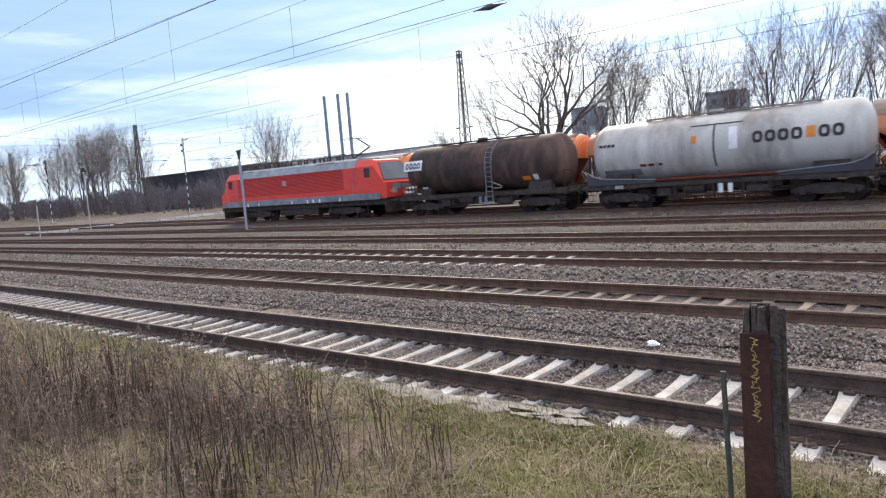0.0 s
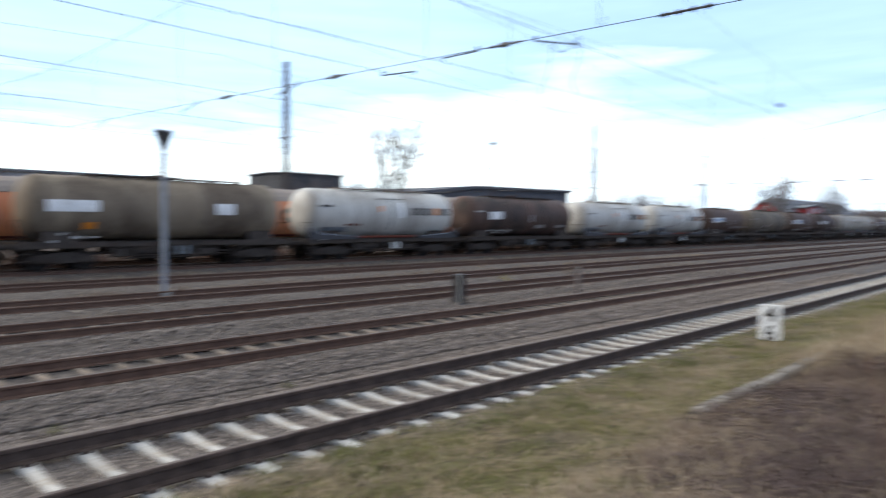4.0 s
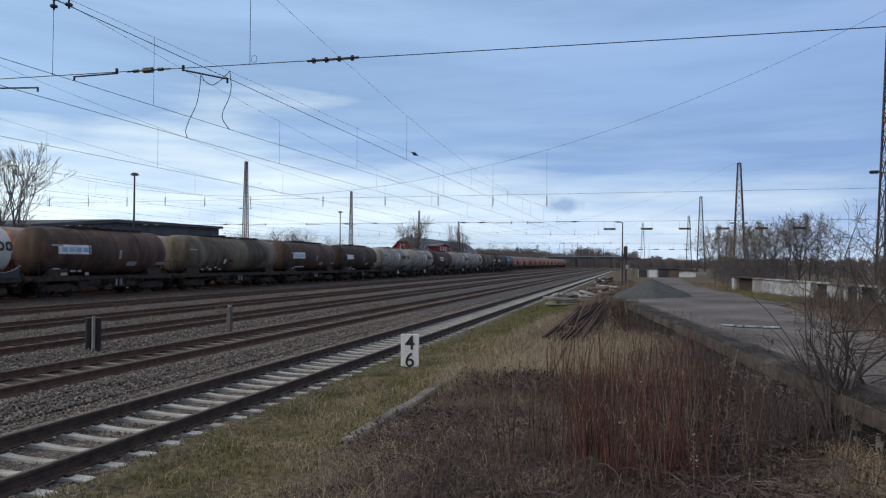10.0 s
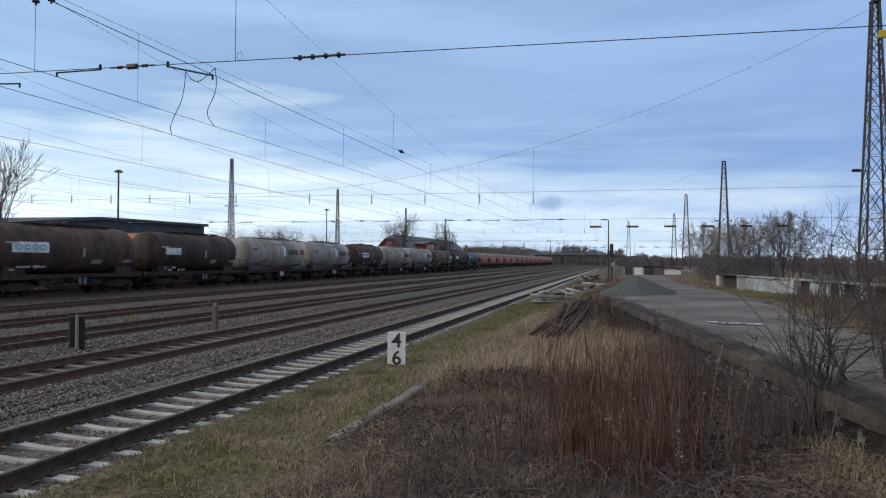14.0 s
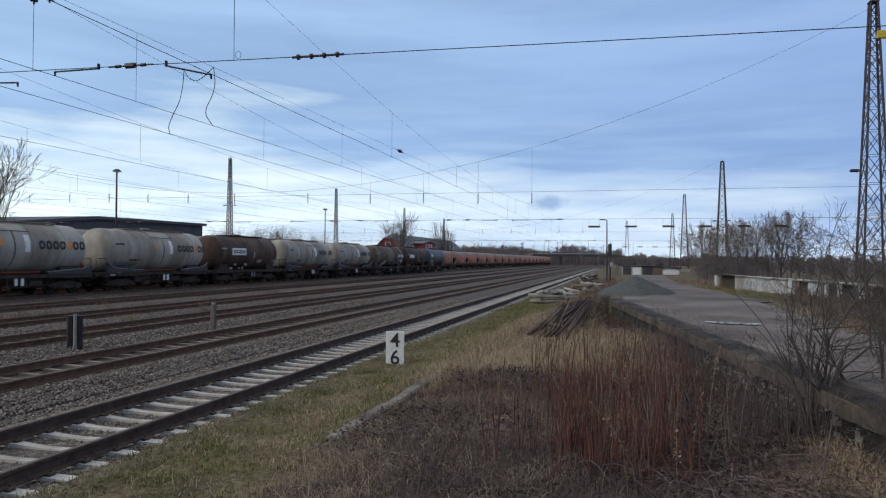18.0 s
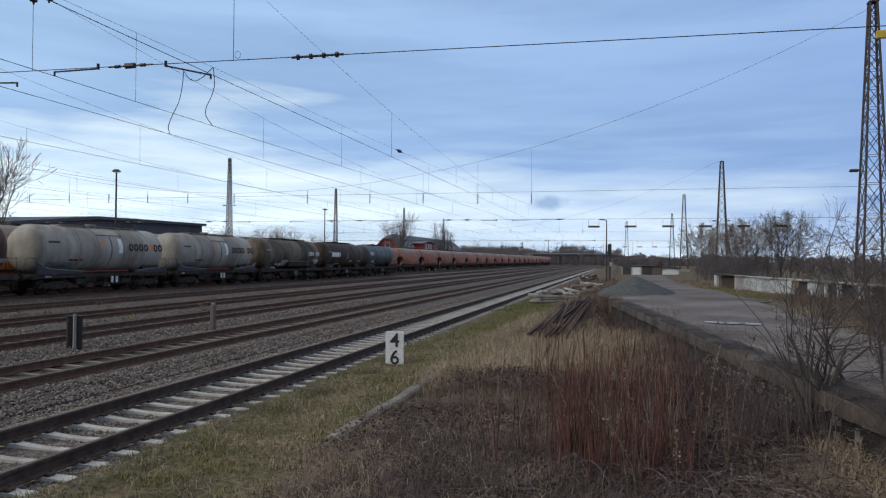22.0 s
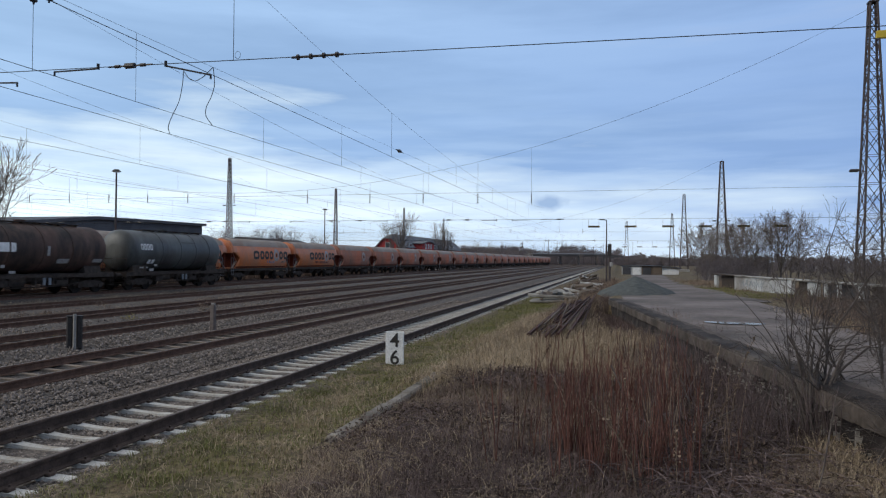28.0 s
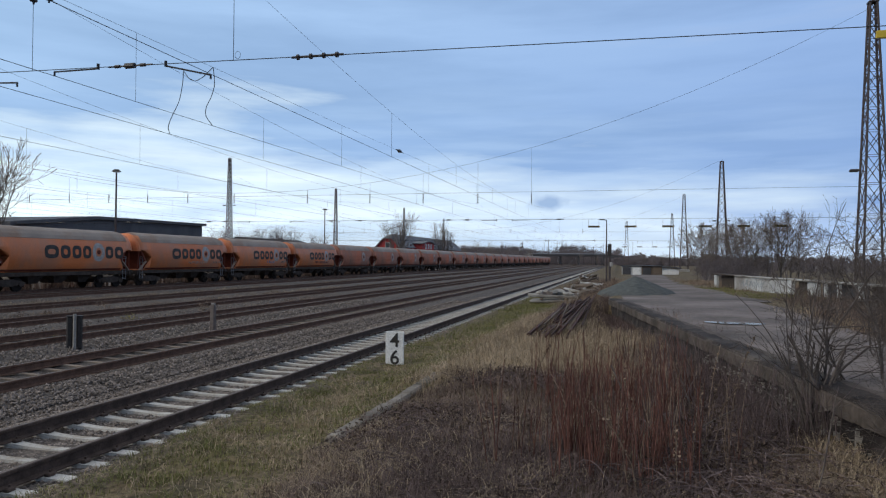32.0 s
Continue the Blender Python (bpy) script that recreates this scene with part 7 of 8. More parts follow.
def forked_tree(seed, height, first=0.26, limbs=4, wide=0.62, levels=7, trunk_r=0.24, keep=0.74, shoots=2, thin=0.010, name="tree", label="broad bare deciduous tree with forking limbs"):
    """A trunk that forks again and again into a rounded open crown."""
    rr = np.random.default_rng(seed)
    limbs_made, fine, top = [], [], []
    def unit(v):
        return v / np.linalg.norm(v)
    def grow(p, d, length, r, level):
        k = 4 if level < 3 else 2
        pts = [p]
        for i in range(k):
            d = unit(d + rr.normal(0, 0.03 if level == 0 else 0.09 + 0.02 * level, 3) + (0, 0, 0.07))
            pts.append(pts[-1] + d * length / k)
        end = max(thin * 0.6, r * 0.78)
        (limbs_made if level < 4 else fine).append((np.array(pts), np.linspace(r, end, k + 1), 7 if level < 2 else 5 if level < 4 else 3))
        top.append(pts[-1][2])
        if level >= levels:
            return
        n = limbs + 1 if level == 0 else 2 if rr.random() < 0.72 else 3
        turn = rr.uniform(0, 6.283)
        u = unit(np.cross(d, (0.31, 0.95, 0.05)))
        w = np.cross(d, u)
        for i in range(n):
            a = turn + i * 6.283 / (limbs if level == 0 else n) + rr.normal(0, 0.2)
            out = wide * (0.75 + 0.4 * rr.random()) * (0.15 if level == 0 and i == 0 else 0.5 if i == 0 else 1.0)
            nd = unit(d + out * (math.cos(a) * u + math.sin(a) * w) + (0, 0, 0.06))
            root = pts[-1] if level or i == 0 else pts[-1] + (pts[-3] - pts[-1]) * rr.random()
            grow(root, nd, length * keep * (0.85 + 0.3 * rr.random()) * (1.15 if level == 0 else 1.0), max(thin, end * (0.82 if i == 0 else 0.68)), level + 1)
        if level >= 1:
            for i in range(shoots):
                j = int(rr.integers(1, len(pts)))
                nd = unit(d + 0.9 * rr.normal(0, 1, 3) + (0, 0, 0.15))
                lv = max(level + 2, levels - 2)
                if lv <= levels:
                    grow(pts[j], nd, length * 0.5, max(thin, r * 0.3), lv)
    grow(np.array([0.0, 0.0, -0.3]), np.array([0.02, 0.03, 1.0]), height * first, trunk_r, 0)
    t = thing(name, label, "tree")
    k = height / float(np.percentile(top, 98))
    for nm, src, m in (("trunk", limbs_made, "bark"), ("crown", fine, "twig")):
        vs, fs, o = [], [], 0
        for pts, radii, n in src:
            v, f = tube(pts * k, radii, n)
            vs.append(v)
            fs.append(np.asarray(f) + o)
            o += len(v)
        fast(nm, np.concatenate(vs), np.concatenate(fs), m, t)
    t["height"] = height
    return t


def plant(proto, x, y, z, turn, tall):
    """A copy of a tree, grown to a height in metres."""
    c = copy_thing(proto, pose(x, y, z, 0, 0, turn))
    k = tall / proto["height"]
    c.scale = (k, k, k)
    return c


def grown(x, y, z=-0.3, **kw):
    t = bare_tree(**kw)
    t["height"] = kw["height"]
    t.matrix_basis = pose(x, y, z)
    return t


big = forked_tree(6, 17.3, first=0.30, limbs=5, wide=0.72, levels=7, trunk_r=0.46, keep=0.76, thin=0.017)
big.matrix_basis = pose(-64, -39.6, -0.3, 0, 0, 40)
fork = forked_tree(9, 13.8, first=0.30, limbs=4, wide=0.36, levels=6, trunk_r=0.15, keep=0.80, thin=0.009, label="slender bare tree with steeply forking limbs")
fork.matrix_basis = pose(-64, -25.3, -0.3)
tall_a = grown(-64, -31, seed=11, height=14, spread=0.32, levels=4, branch=(11, 6, 5, 3), trunk_r=0.13, lean=0.05, up=0.5, thin=0.0066)
tall_b = grown(-66, -24.5, seed=12, height=13, spread=0.34, levels=4, branch=(10, 6, 5, 3), trunk_r=0.11, lean=0.06, up=0.5, thin=0.0066)
slim = grown(-63, -18, seed=14, height=14, spread=0.22, levels=4, branch=(10, 6, 4, 3), trunk_r=0.11, lean=0.03, up=0.7, thin=0.0066, label="slim upright bare tree with steep twigs")
# this shrub and its copies take the haze-tinted twig colour
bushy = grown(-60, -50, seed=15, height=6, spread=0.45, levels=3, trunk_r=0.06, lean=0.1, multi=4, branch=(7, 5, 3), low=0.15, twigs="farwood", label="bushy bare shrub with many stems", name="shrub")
rt = random.Random(5)
# rows of bare trees behind the sidings
for k, (y, h) in enumerate(((-45.5, 14.0), (-35.6, 13.0), (-32.4, 13.4), (-29.8, 13.4), (-27.6, 10.5), (-23.0, 11.0), (-21.0, 11.4), (-18.2, 12.8), (-16.4, 13.4), (-15.0, 13.8), (-13.4, 12.4), (-10.8, 13.2), (-8.8, 12.8), (-7.0, 14.0), (-4.2, 12.6), (-1.8, 12.0), (14.2, 11.0), (16.0, 9.0))):
    plant((slim, fork, tall_b, slim, fork)[k % 5], -64 - rt.uniform(-1, 3), y, -0.3, rt.uniform(0, 360), h)
for k in range(9):
    plant((slim, tall_b)[k % 2], -66 - rt.uniform(0, 9), -34 + k * 3.8 + rt.uniform(-0.9, 0.9), -0.3, rt.uniform(0, 360), rt.uniform(7.0, 10.0))
for k in range(16):
    plant(bushy, -58 - rt.uniform(0, 10), -60 + k * 4.4 + rt.uniform(-1, 1), -0.4, rt.uniform(0, 360), rt.uniform(3.0, 5.0))
plant(tall_b, -70, -58, -0.3, 10, 9.0)
plant(tall_b, -90, -75, -0.3, 50, 11.0)
# behind the locomotive and at the far left
plant(fork, -75, -101, -0.3, 130, 16.2)
plant(fork, -76, -103.5, -0.3, 260, 15.4)
plant(fork, -75.5, -99, -0.3, 20, 13.5)
plant(bushy, -76, -118, -0.3, 30, 10.0)
plant(tall_b, -80, -121, -0.3, 30, 9.0)
for k in range(20):
    y = -168 - k * 3.8 + rt.uniform(-1.5, 1.5)
    plant((fork, tall_b, fork)[k % 3], -74 - rt.uniform(0, 18), y, -0.3, rt.uniform(0, 360), rt.uniform(18, 25) * (0.85 if k < 3 else 1.0))
for k in range(62):
    plant(bushy, -72 - rt.uniform(0, 14), -98 - k * 2.4 + rt.uniform(-1, 1), -0.4, rt.uniform(0, 360), rt.uniform(4.0, 6.4))
# to the north, behind the sidings
old = forked_tree(31, 14.2, first=0.32, limbs=3, wide=0.24, levels=6, trunk_r=0.20, keep=0.76, shoots=1, thin=0.020, label="gnarled bare tree with short forking limbs")
old.matrix_basis = pose(-60, 57.2, -0.3, 0, 0, 30)
plant(old, -60.6, 56.4, -0.3, 150, 13.2)
plant(bushy, -61, 61.2, -0.3, 20, 5.6)
plant(bushy, -66, 56.0, -0.3, 200, 8.6)
for x, y, s in ((-68, 16, 9.5), (-84, 42, 9), (-80, 62, 8.5), (-90, 66, 9), (-78, 66, 8), (-90, 150, 9), (-76, 135, 8.5), (-70, 140, 8), (-72, 143, 9.5), (-66, 121, 6.5), (-66, 118, 6.0), (-61, 280, 8.5), (-70, 125, 7)):
    plant((tall_a, tall_b)[int(abs(x)) % 2], x, y, -0.3, rt.uniform(0, 360), s)
for y, s in ((108, 7.4), (122, 7.6), (127, 8.4), (131, 8.6), (150, 8.0)):
    plant(bushy, -66 - rt.uniform(0, 3), y, -0.3, rt.uniform(0, 360), s)
poplar = forked_tree(44, 15.4, first=0.15, limbs=5, wide=0.035, levels=5, trunk_r=0.24, keep=0.86, shoots=1, thin=0.028, label="narrow upright bare poplar beside the station building")
poplar.matrix_basis = pose(-58, 183.4, -0.3)
for y, h in ((179.4, 12.6), (187.4, 13.4), (236.0, 15.8), (230.4, 11.8), (241.5, 12.8)):
    plant(poplar, -58, y, -0.3, y * 7, h)
for k in range(44):
    plant((bushy, tall_b, tall_a)[k % 3], -56 - rt.uniform(0, 36), 270 + k * 5.0, -0.3, rt.uniform(0, 360), rt.uniform(6, 10.5))
# right of the road
crown = forked_tree(17, 7.4, first=0.24, limbs=5, wide=0.50, levels=7, trunk_r=0.13, keep=0.77, shoots=2, thin=0.011)
crown.matrix_basis = pose(16.6, 82, 0.1, 0, 0, 20)
for x, y, h, turn, proto in ((8.3, 82, 5.6, 40, "fork"), (9.2, 84, 6.2, 200, "crown"), (9.9, 80, 5.8, 90, "fork"), (10.7, 83, 5.4, 150, "fork"), (11.5, 79, 6.0, 310, "fork"), (12.2, 82, 6.6, 10, "crown"), (12.9, 81, 6.6, 60, "fork"), (13.6, 84, 6.2, 240, "fork"), (14.3, 80, 6.3, 130, "fork"), (15.3, 86, 6.7, 280, "fork"), (17.6, 86, 6.6, 190, "fork"), (18.4, 84, 4.6, 120, "fork"), (9.6, 78, 5.0, 77, "tall"), (12.4, 78, 5.4, 7, "tall"), (16.0, 90, 6.2, 222, "tall")):
    plant({"fork": fork, "crown": crown, "tall": tall_b}[proto], x * y / 82, y, 0.1, turn, h * y / 82)
for k in range(30):
    y = 66 + rt.uniform(0, 30)
    plant(bushy, (8.6 + 6.0 * rt.random()) * y / 82, y, 0.1, rt.uniform(0, 360), rt.uniform(1.9, 3.0) * y / 82)
for k in range(22):
    y = 76 + rt.uniform(0, 50)
    plant(bushy, (14.0 + rt.uniform(0, 14)) * y / 82, y, 0.0, rt.uniform(0, 360), rt.uniform(1.3, 2.2) * y / 82)
for k in range(70):
    plant((bushy, tall_b, bushy)[k % 3], -16 + k * 2.0 + rt.uniform(-2, 2), 270 + rt.uniform(0, 180), 0, rt.uniform(0, 360), rt.uniform(3.0, 5.8))
# the wooded horizon round the bridge
def far_wood(n, x0, x1, y0, y1, tall):
    c = max(6, int(n / 110))
    cx, cy = rng.uniform(x0, x1, c), rng.uniform(y0, y1, c)
    ch = rng.uniform(*tall, c) * (0.85 + 0.15 * np.sin(cx * 0.13))
    w = rng.integers(0, c, n)
    s = rng.random(n) ** 0.8
    h = ch[w]
    r = h * 0.26 * np.sqrt(np.clip(1.05 - s, 0, 1)) * (0.4 + 0.8 * s) 
    a = rng.uniform(0, 6.283, n)
    x, y, z = cx[w] + r * np.cos(a) * rng.random(n) ** 0.5 * 1.5, cy[w] + r * np.sin(a), -0.5 + s * h * 0.9
    l = h * rng.uniform(0.06, 0.16, n)
    dx, k = np.cos(a) * l * 0.4, rng.uniform(0.05, 0.16, n)
    p = np.stack([x, y, z], axis=1)
    q = p + np.stack([dx, np.zeros(n), l], axis=1)
    o = np.stack([k, np.zeros(n), np.zeros(n)], axis=1)
    v = np.stack([p - o, p + o, q + o * 0.4, q - o * 0.4], axis=1).reshape(-1, 3)
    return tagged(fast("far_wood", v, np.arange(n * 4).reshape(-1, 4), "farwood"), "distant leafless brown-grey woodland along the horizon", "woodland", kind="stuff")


far_wood(30000, -9, 60, 425, 458, (4.0, 6.5))
far_wood(46000, -170, 0, 530, 600, (10, 16))
far_wood(26000, 0, 170, 530, 600, (6, 9.5))
far_wood(16000, -78, 2, 500, 520, (7.5, 10))
far_wood(26000, -110, -58, 400, 455, (8, 12))
far_wood(15000, -100, -76, -270, -108, (4, 7))
far_wood(16000, -78, -67, -60, 20, (3.5, 6.5))
far_wood(6000, -98, -80, -112, -70, (4, 6))
far_wood(7000, 24, 70, 190, 260, (2.6, 4.6))
# thin shrubs on the platform's edge
edge = grown(2.2, 8.3, 0.30, seed=29, height=1.75, spread=0.42, levels=4, branch=(5, 4, 3, 2), trunk_r=0.022, lean=0.22, multi=4, up=0.30, wild=0.15, thin=0.0026, low=0.25, twigs="shrubbark", name="shrub", label="thin leafless shrub growing at the platform edge")
thick = grown(2.95, 9.0, 0.85, seed=52, height=1.9, spread=0.46, levels=4, branch=(6, 5, 4, 3), trunk_r=0.020, lean=0.2, multi=4, up=0.22, wild=0.17, thin=0.0022, low=0.2, twigs="shrubbark", name="shrub", label="dense leafless shrub rooted in the platform")
plant(thick, 3.9, 11.2, 0.85, 120, 1.5)
plant(edge, 5.0, 13.2, 0.85, 60, 1.3)
plant(edge, 2.25, 7.0, 0.45, 200, 0.9)


def blades(n, place, hgt, width, lean, material, name, label, cat, segs=2, droop=0.12):
    """Many thin bent blades or stems, as one object."""
    x, y = place(n)
    z = ground_z(x, y) - 0.02
    h = rng.uniform(hgt[0], hgt[1], n) * rng.uniform(0.7, 1.1, n)
    a = rng.uniform(0, 6.283, n)
    l = np.abs(rng.normal(0, lean, n)) * h
    wx, wy = np.cos(a + 1.57) * width / 2, np.sin(a + 1.57) * width / 2
    lx, ly = np.cos(a) * l, np.sin(a) * l
    rows = []
    for s in np.linspace(0, 1, segs + 1):
        b, tp = s ** 1.8, (1 - 0.85 * s)
        cx, cy, cz = x + lx * b, y + ly * b, z + h * (s - droop * s ** 2.4)
        rows.append(np.stack([cx - wx * tp, cy - wy * tp, cz], axis=1))
        rows.append(np.stack([cx + wx * tp, cy + wy * tp, cz], axis=1))
    k = len(rows)
    v = np.stack(rows, axis=1).reshape(-1, 3)
    base = np.arange(n)[:, None] * k
    f = np.concatenate([base + np.array([[2 * i, 2 * i + 1, 2 * i + 3, 2 * i + 2]]) for i in range(segs)], axis=0)
    return tagged(fast(name, v, f, material), label, cat, kind="stuff")


def patch(x0, x1, y0, y1, clump=0.0, per=45, upper=False):
    def place(n):
        x, y = rng.uniform(x0, x1, n), rng.uniform(y0, y1, n)
        if clump:
            m = max(4, int(n / per))
            cx, cy = rng.uniform(x0, x1, m), rng.uniform(y0, y1, m)
            w = rng.integers(0, m, n)
            x, y = cx[w] + rng.normal(0, clump, n), cy[w] + rng.normal(0, clump, n)
        if upper:
            return x, y
        keep = x > edge_x(np.minimum(y, 25.5)) - 0.05
        x[keep] -= rng.uniform(0.3, 2.0, keep.sum())
        return x, y
    return place


def seed_stems(n, place, hgt, name, label):
    """Dead dock stems: a thin stalk whose upper half is thick with small brown seeds."""
    x, y = place(n)
    z = ground_z(x, y) - 0.02
    h = rng.uniform(*hgt, n)
    lx, ly = rng.normal(0, 0.20, n) * h, rng.normal(0, 0.20, n) * h
    vs, fs, o = [], [], 0
    for i in range(n):
        pts = np.array([(x[i] + lx[i] * s * s, y[i] + ly[i] * s * s, z[i] + h[i] * s) for s in (0, 0.35, 0.7, 1.0)])
        v, f = tube(pts, np.linspace(0.0065, 0.003, 4), 3)
        vs.append(v)
        fs.append(np.asarray(f) + o)
        o += len(v)
        m = int(rng.integers(26, 60))
        s = rng.uniform(0.42, 1.0, m)
        c = np.stack([x[i] + lx[i] * s * s, y[i] + ly[i] * s * s, z[i] + h[i] * s], axis=1) + rng.normal(0, 1, (m, 3)) * np.stack([0.022 * (1.25 - s)] * 2 + [np.full(m, 0.01)], axis=1)
        q = rng.normal(0, 0.0085, (m, 4, 3))
        vs.append((c[:, None] + q).reshape(-1, 3))
        fs.append(np.arange(m * 4).reshape(-1, 4) + o)
        o += m * 4
    return tagged(fast(name, np.concatenate(vs), np.concatenate(fs), "stem"), label, "weeds", kind="stuff")


def brambles(n, place, reach, high, leaves, label):
    """Low arching canes, thinly set with withered leaves, as one tangle."""
    x, y = place(n)
    z = ground_z(x, y)
    a, l, h = rng.uniform(0, 6.283, n), rng.uniform(*reach, n), rng.uniform(*high, n)
    side = rng.normal(0, 1, (n, 3))
    side /= np.linalg.norm(side, axis=1)[:, None]
    bend = rng.normal(0, 0.25, n)
    def point(i, u):
        q = a[i] + bend[i] * u * 2
        return np.stack([x[i] + np.cos(q) * l[i] * u, y[i] + np.sin(q) * l[i] * u, z[i] + 4 * h[i] * u * (1 - 0.92 * u)], axis=-1)
    i, rows = np.arange(n), []
    for u in np.linspace(0, 1, 7):
        c = point(i, np.full(n, u))
        o = side * (0.0046 * (1.1 - 0.7 * u))
        rows += [c - o, c + o]
    v = np.stack(rows, axis=1).reshape(-1, 3)
    f = np.concatenate([np.arange(n)[:, None] * 14 + np.array([[2 * q, 2 * q + 1, 2 * q + 3, 2 * q + 2]]) for q in range(6)], axis=0)
    tagged(fast("bramble_canes", v, f, "cane"), label, "brambles", kind="stuff")
    m = n * leaves
    i, u = rng.integers(0, n, m), rng.uniform(0.1, 0.95, m)
    c = point(i, u) + rng.normal(0, 0.02, (m, 3))
    d, e = rng.normal(0, 0.010, (m, 3)), rng.normal(0, 0.008, (m, 3))
    v = np.stack([c, c + d + e, c + 2.2 * d, c + d - e], axis=1).reshape(-1, 3)
    tagged(fast("bramble_leaves", v, np.arange(m * 4).reshape(-1, 4), "leaf"), "small withered bramble leaves", "brambles", kind="stuff")


def stem_tufts(n, place, per, tall, spread, material, label, r=0.0048):
    """Tufts of straight stems that rise fanwise from one root, with a few short side twigs near the top."""
    x, y = place(n)
    vs, fs, o = [], [], 0
    for i in range(n):
        big_h = rng.uniform(*tall)
        for q in range(int(rng.integers(*per))):
            bx, by = x[i] + rng.normal(0, 0.05), y[i] + rng.normal(0, 0.05)
            bz, h = float(ground_z(bx, by)) - 0.02, big_h * rng.uniform(0.55, 1.08)
            dx, dy = rng.normal(0, spread, 2) * h
            at = lambda u: np.array((bx + dx * u ** 1.3, by + dy * u ** 1.3, bz + h * u))
            lines = [(np.array([at(u) + (0 if u == 0 else rng.normal(0, 0.006, 3)) for u in (0, 0.3, 0.6, 0.85, 1.0)]), np.linspace(r, r * 0.35, 5))]
            for w in range(int(rng.integers(0, 3))):
                p = at(rng.uniform(0.5, 0.9))
                lines.append((np.array([p, p + (rng.normal(0, 0.03), rng.normal(0, 0.03), rng.uniform(0.05, 0.16))]), np.array([r * 0.5, r * 0.25])))
            for pts, radii in lines:
                v, f = tube(pts, radii, 3)
                vs.append(v)
                fs.append(np.asarray(f) + o)
                o += len(v)
    return tagged(fast("stem_tufts", np.concatenate(vs), np.concatenate(fs), material), label, "weeds", kind="stuff")


GR, DG = "winter grass", "dry grass"
blades(13000, patch(-5.5, -1.5, -13, -4.4, 0.18, 60), (0.12, 0.30), 0.008, 0.8, "reed", "dry_grass", "bent straw-coloured dead grass among the weeds", DG, 3, 0.5)
stem_tufts(66, patch(-3.6, -1.7, -11.0, -3.6, 0.24, 7), (3, 8), (0.40, 0.95), 0.10, "darkstem", "dark upright dead weed stems on the bank", 0.0050)
stem_tufts(60, patch(-3.5, -1.9, -8.5, -3.4, 0.30, 5), (3, 7), (0.35, 0.80), 0.14, "stem", "brown upright dead weed stems on the bank", 0.0045)
brambles(450, patch(-3.8, -1.6, -11, -5.0, 0.35, 60), (0.3, 0.9), (0.08, 0.22), 2, "grey-brown tangle of dead canes on the bank")
brambles(950, patch(-2.75, -0.9, 7.4, 12.4, 0.22, 70), (0.25, 0.6), (0.05, 0.14), 6, "low dark bramble thicket with withered leaves beside the kerb")
brambles(1500, patch(0.35, 1.9, 5.2, 11.5, 0.30, 70), (0.4, 1.1), (0.07, 0.22), 5, "purple-brown bramble tangle below the platform")
brambles(380, patch(-2.2, 1.6, 3.6, 7.0, 0.30, 60), (0.2, 0.6), (0.04, 0.12), 1, "dead bramble canes near the path")
stem_tufts(120, patch(-0.70, 0.75, 6.4, 10.2, 0.22, 7), (2, 7), (0.50, 1.20), 0.09, "redstem", "tufts of tall reddish-brown dead stems", 0.0054)
stem_tufts(80, patch(-1.0, 0.9, 6.3, 10.0, 0.35, 3), (2, 5), (0.35, 0.95), 0.13, "stem", "brown dead stems among the red ones", 0.0045)
blades(34000, patch(-5.7, -2.4, -13, 5, 0.18, 60), (0.08, 0.24), 0.009, 0.7, "green", "grass", "olive tufts of winter grass beside the track", GR, 3, 0.5)
blades(9000, patch(-5.85, -5.2, -12, 20, 0.10, 70), (0.05, 0.15), 0.009, 0.8, "reed", "dry_grass", "dead grass creeping over the sleeper ends", DG, 3, 0.5)
blades(16000, patch(-5.82, -5.1, -12, 20, 0.12, 70), (0.04, 0.13), 0.009, 0.8, "green", "grass", "grass creeping over the sleeper ends", GR, 3, 0.5)
blades(9500, patch(-5.5, -1.5, -4.4, 4, 0.18, 60), (0.12, 0.34), 0.008, 0.8, "reed", "dry_grass", "bent straw-coloured dead grass on the bank", DG, 3, 0.5)
blades(9000, patch(-5.5, -2.6, -34, -13, 0.3), (0.10, 0.26), 0.014, 0.7, "green", "grass", "olive winter grass along the line", GR)
blades(7000, patch(-5.2, -1.6, -34, -13, 0.3), (0.2, 0.5), 0.014, 0.7, "reed", "dry_grass", "bent straw-coloured dead grass along the line", DG)
blades(21000, patch(-3.4, -0.5, -9, -1.6, 0.2, 60), (0.10, 0.28), 0.009, 0.8, "green", "grass", "olive grass at the foot of the bank", GR, 3, 0.5)
blades(6500, patch(-3.2, -0.4, -9, -1.6, 0.2, 60), (0.12, 0.34), 0.008, 0.8, "reed", "dry_grass", "pale dead grass at the foot of the bank", DG, 3, 0.5)
blades(5000, patch(-4.2, -1.3, -14, -3.2, 0.25), (0.12, 0.36), 0.007, 1.1, "scrub", "scrub", "matted brown dead growth on the bank", "scrub", 2, 0.4)
blades(700, patch(-3.9, -1.6, -14, -3.4, 0.35, 16), (0.35, 0.95), 0.008, 0.22, "stem", "dead_stems", "thin brown dead weed stems on the bank", "weeds", 3)
blades(5500, patch(-3.9, -1.2, -13, -2.2, 0.20, 90), (0.15, 0.45), 0.009, 1.3, "stem", "dead_weeds", "tangled and broken dead weeds on the bank", "weeds", 3, 0.3)
seed_stems(260, patch(-3.8, -1.7, -13, -3.2, 0.20, 16), (0.25, 0.95), "dock_stems", "brown dock stems with dry seed heads")
seed_stems(160, patch(-4.1, -2.0, -9.8, -4.2, 0.25, 14), (0.30, 0.95), "dock_stems", "brown dock stems with dry seed heads")
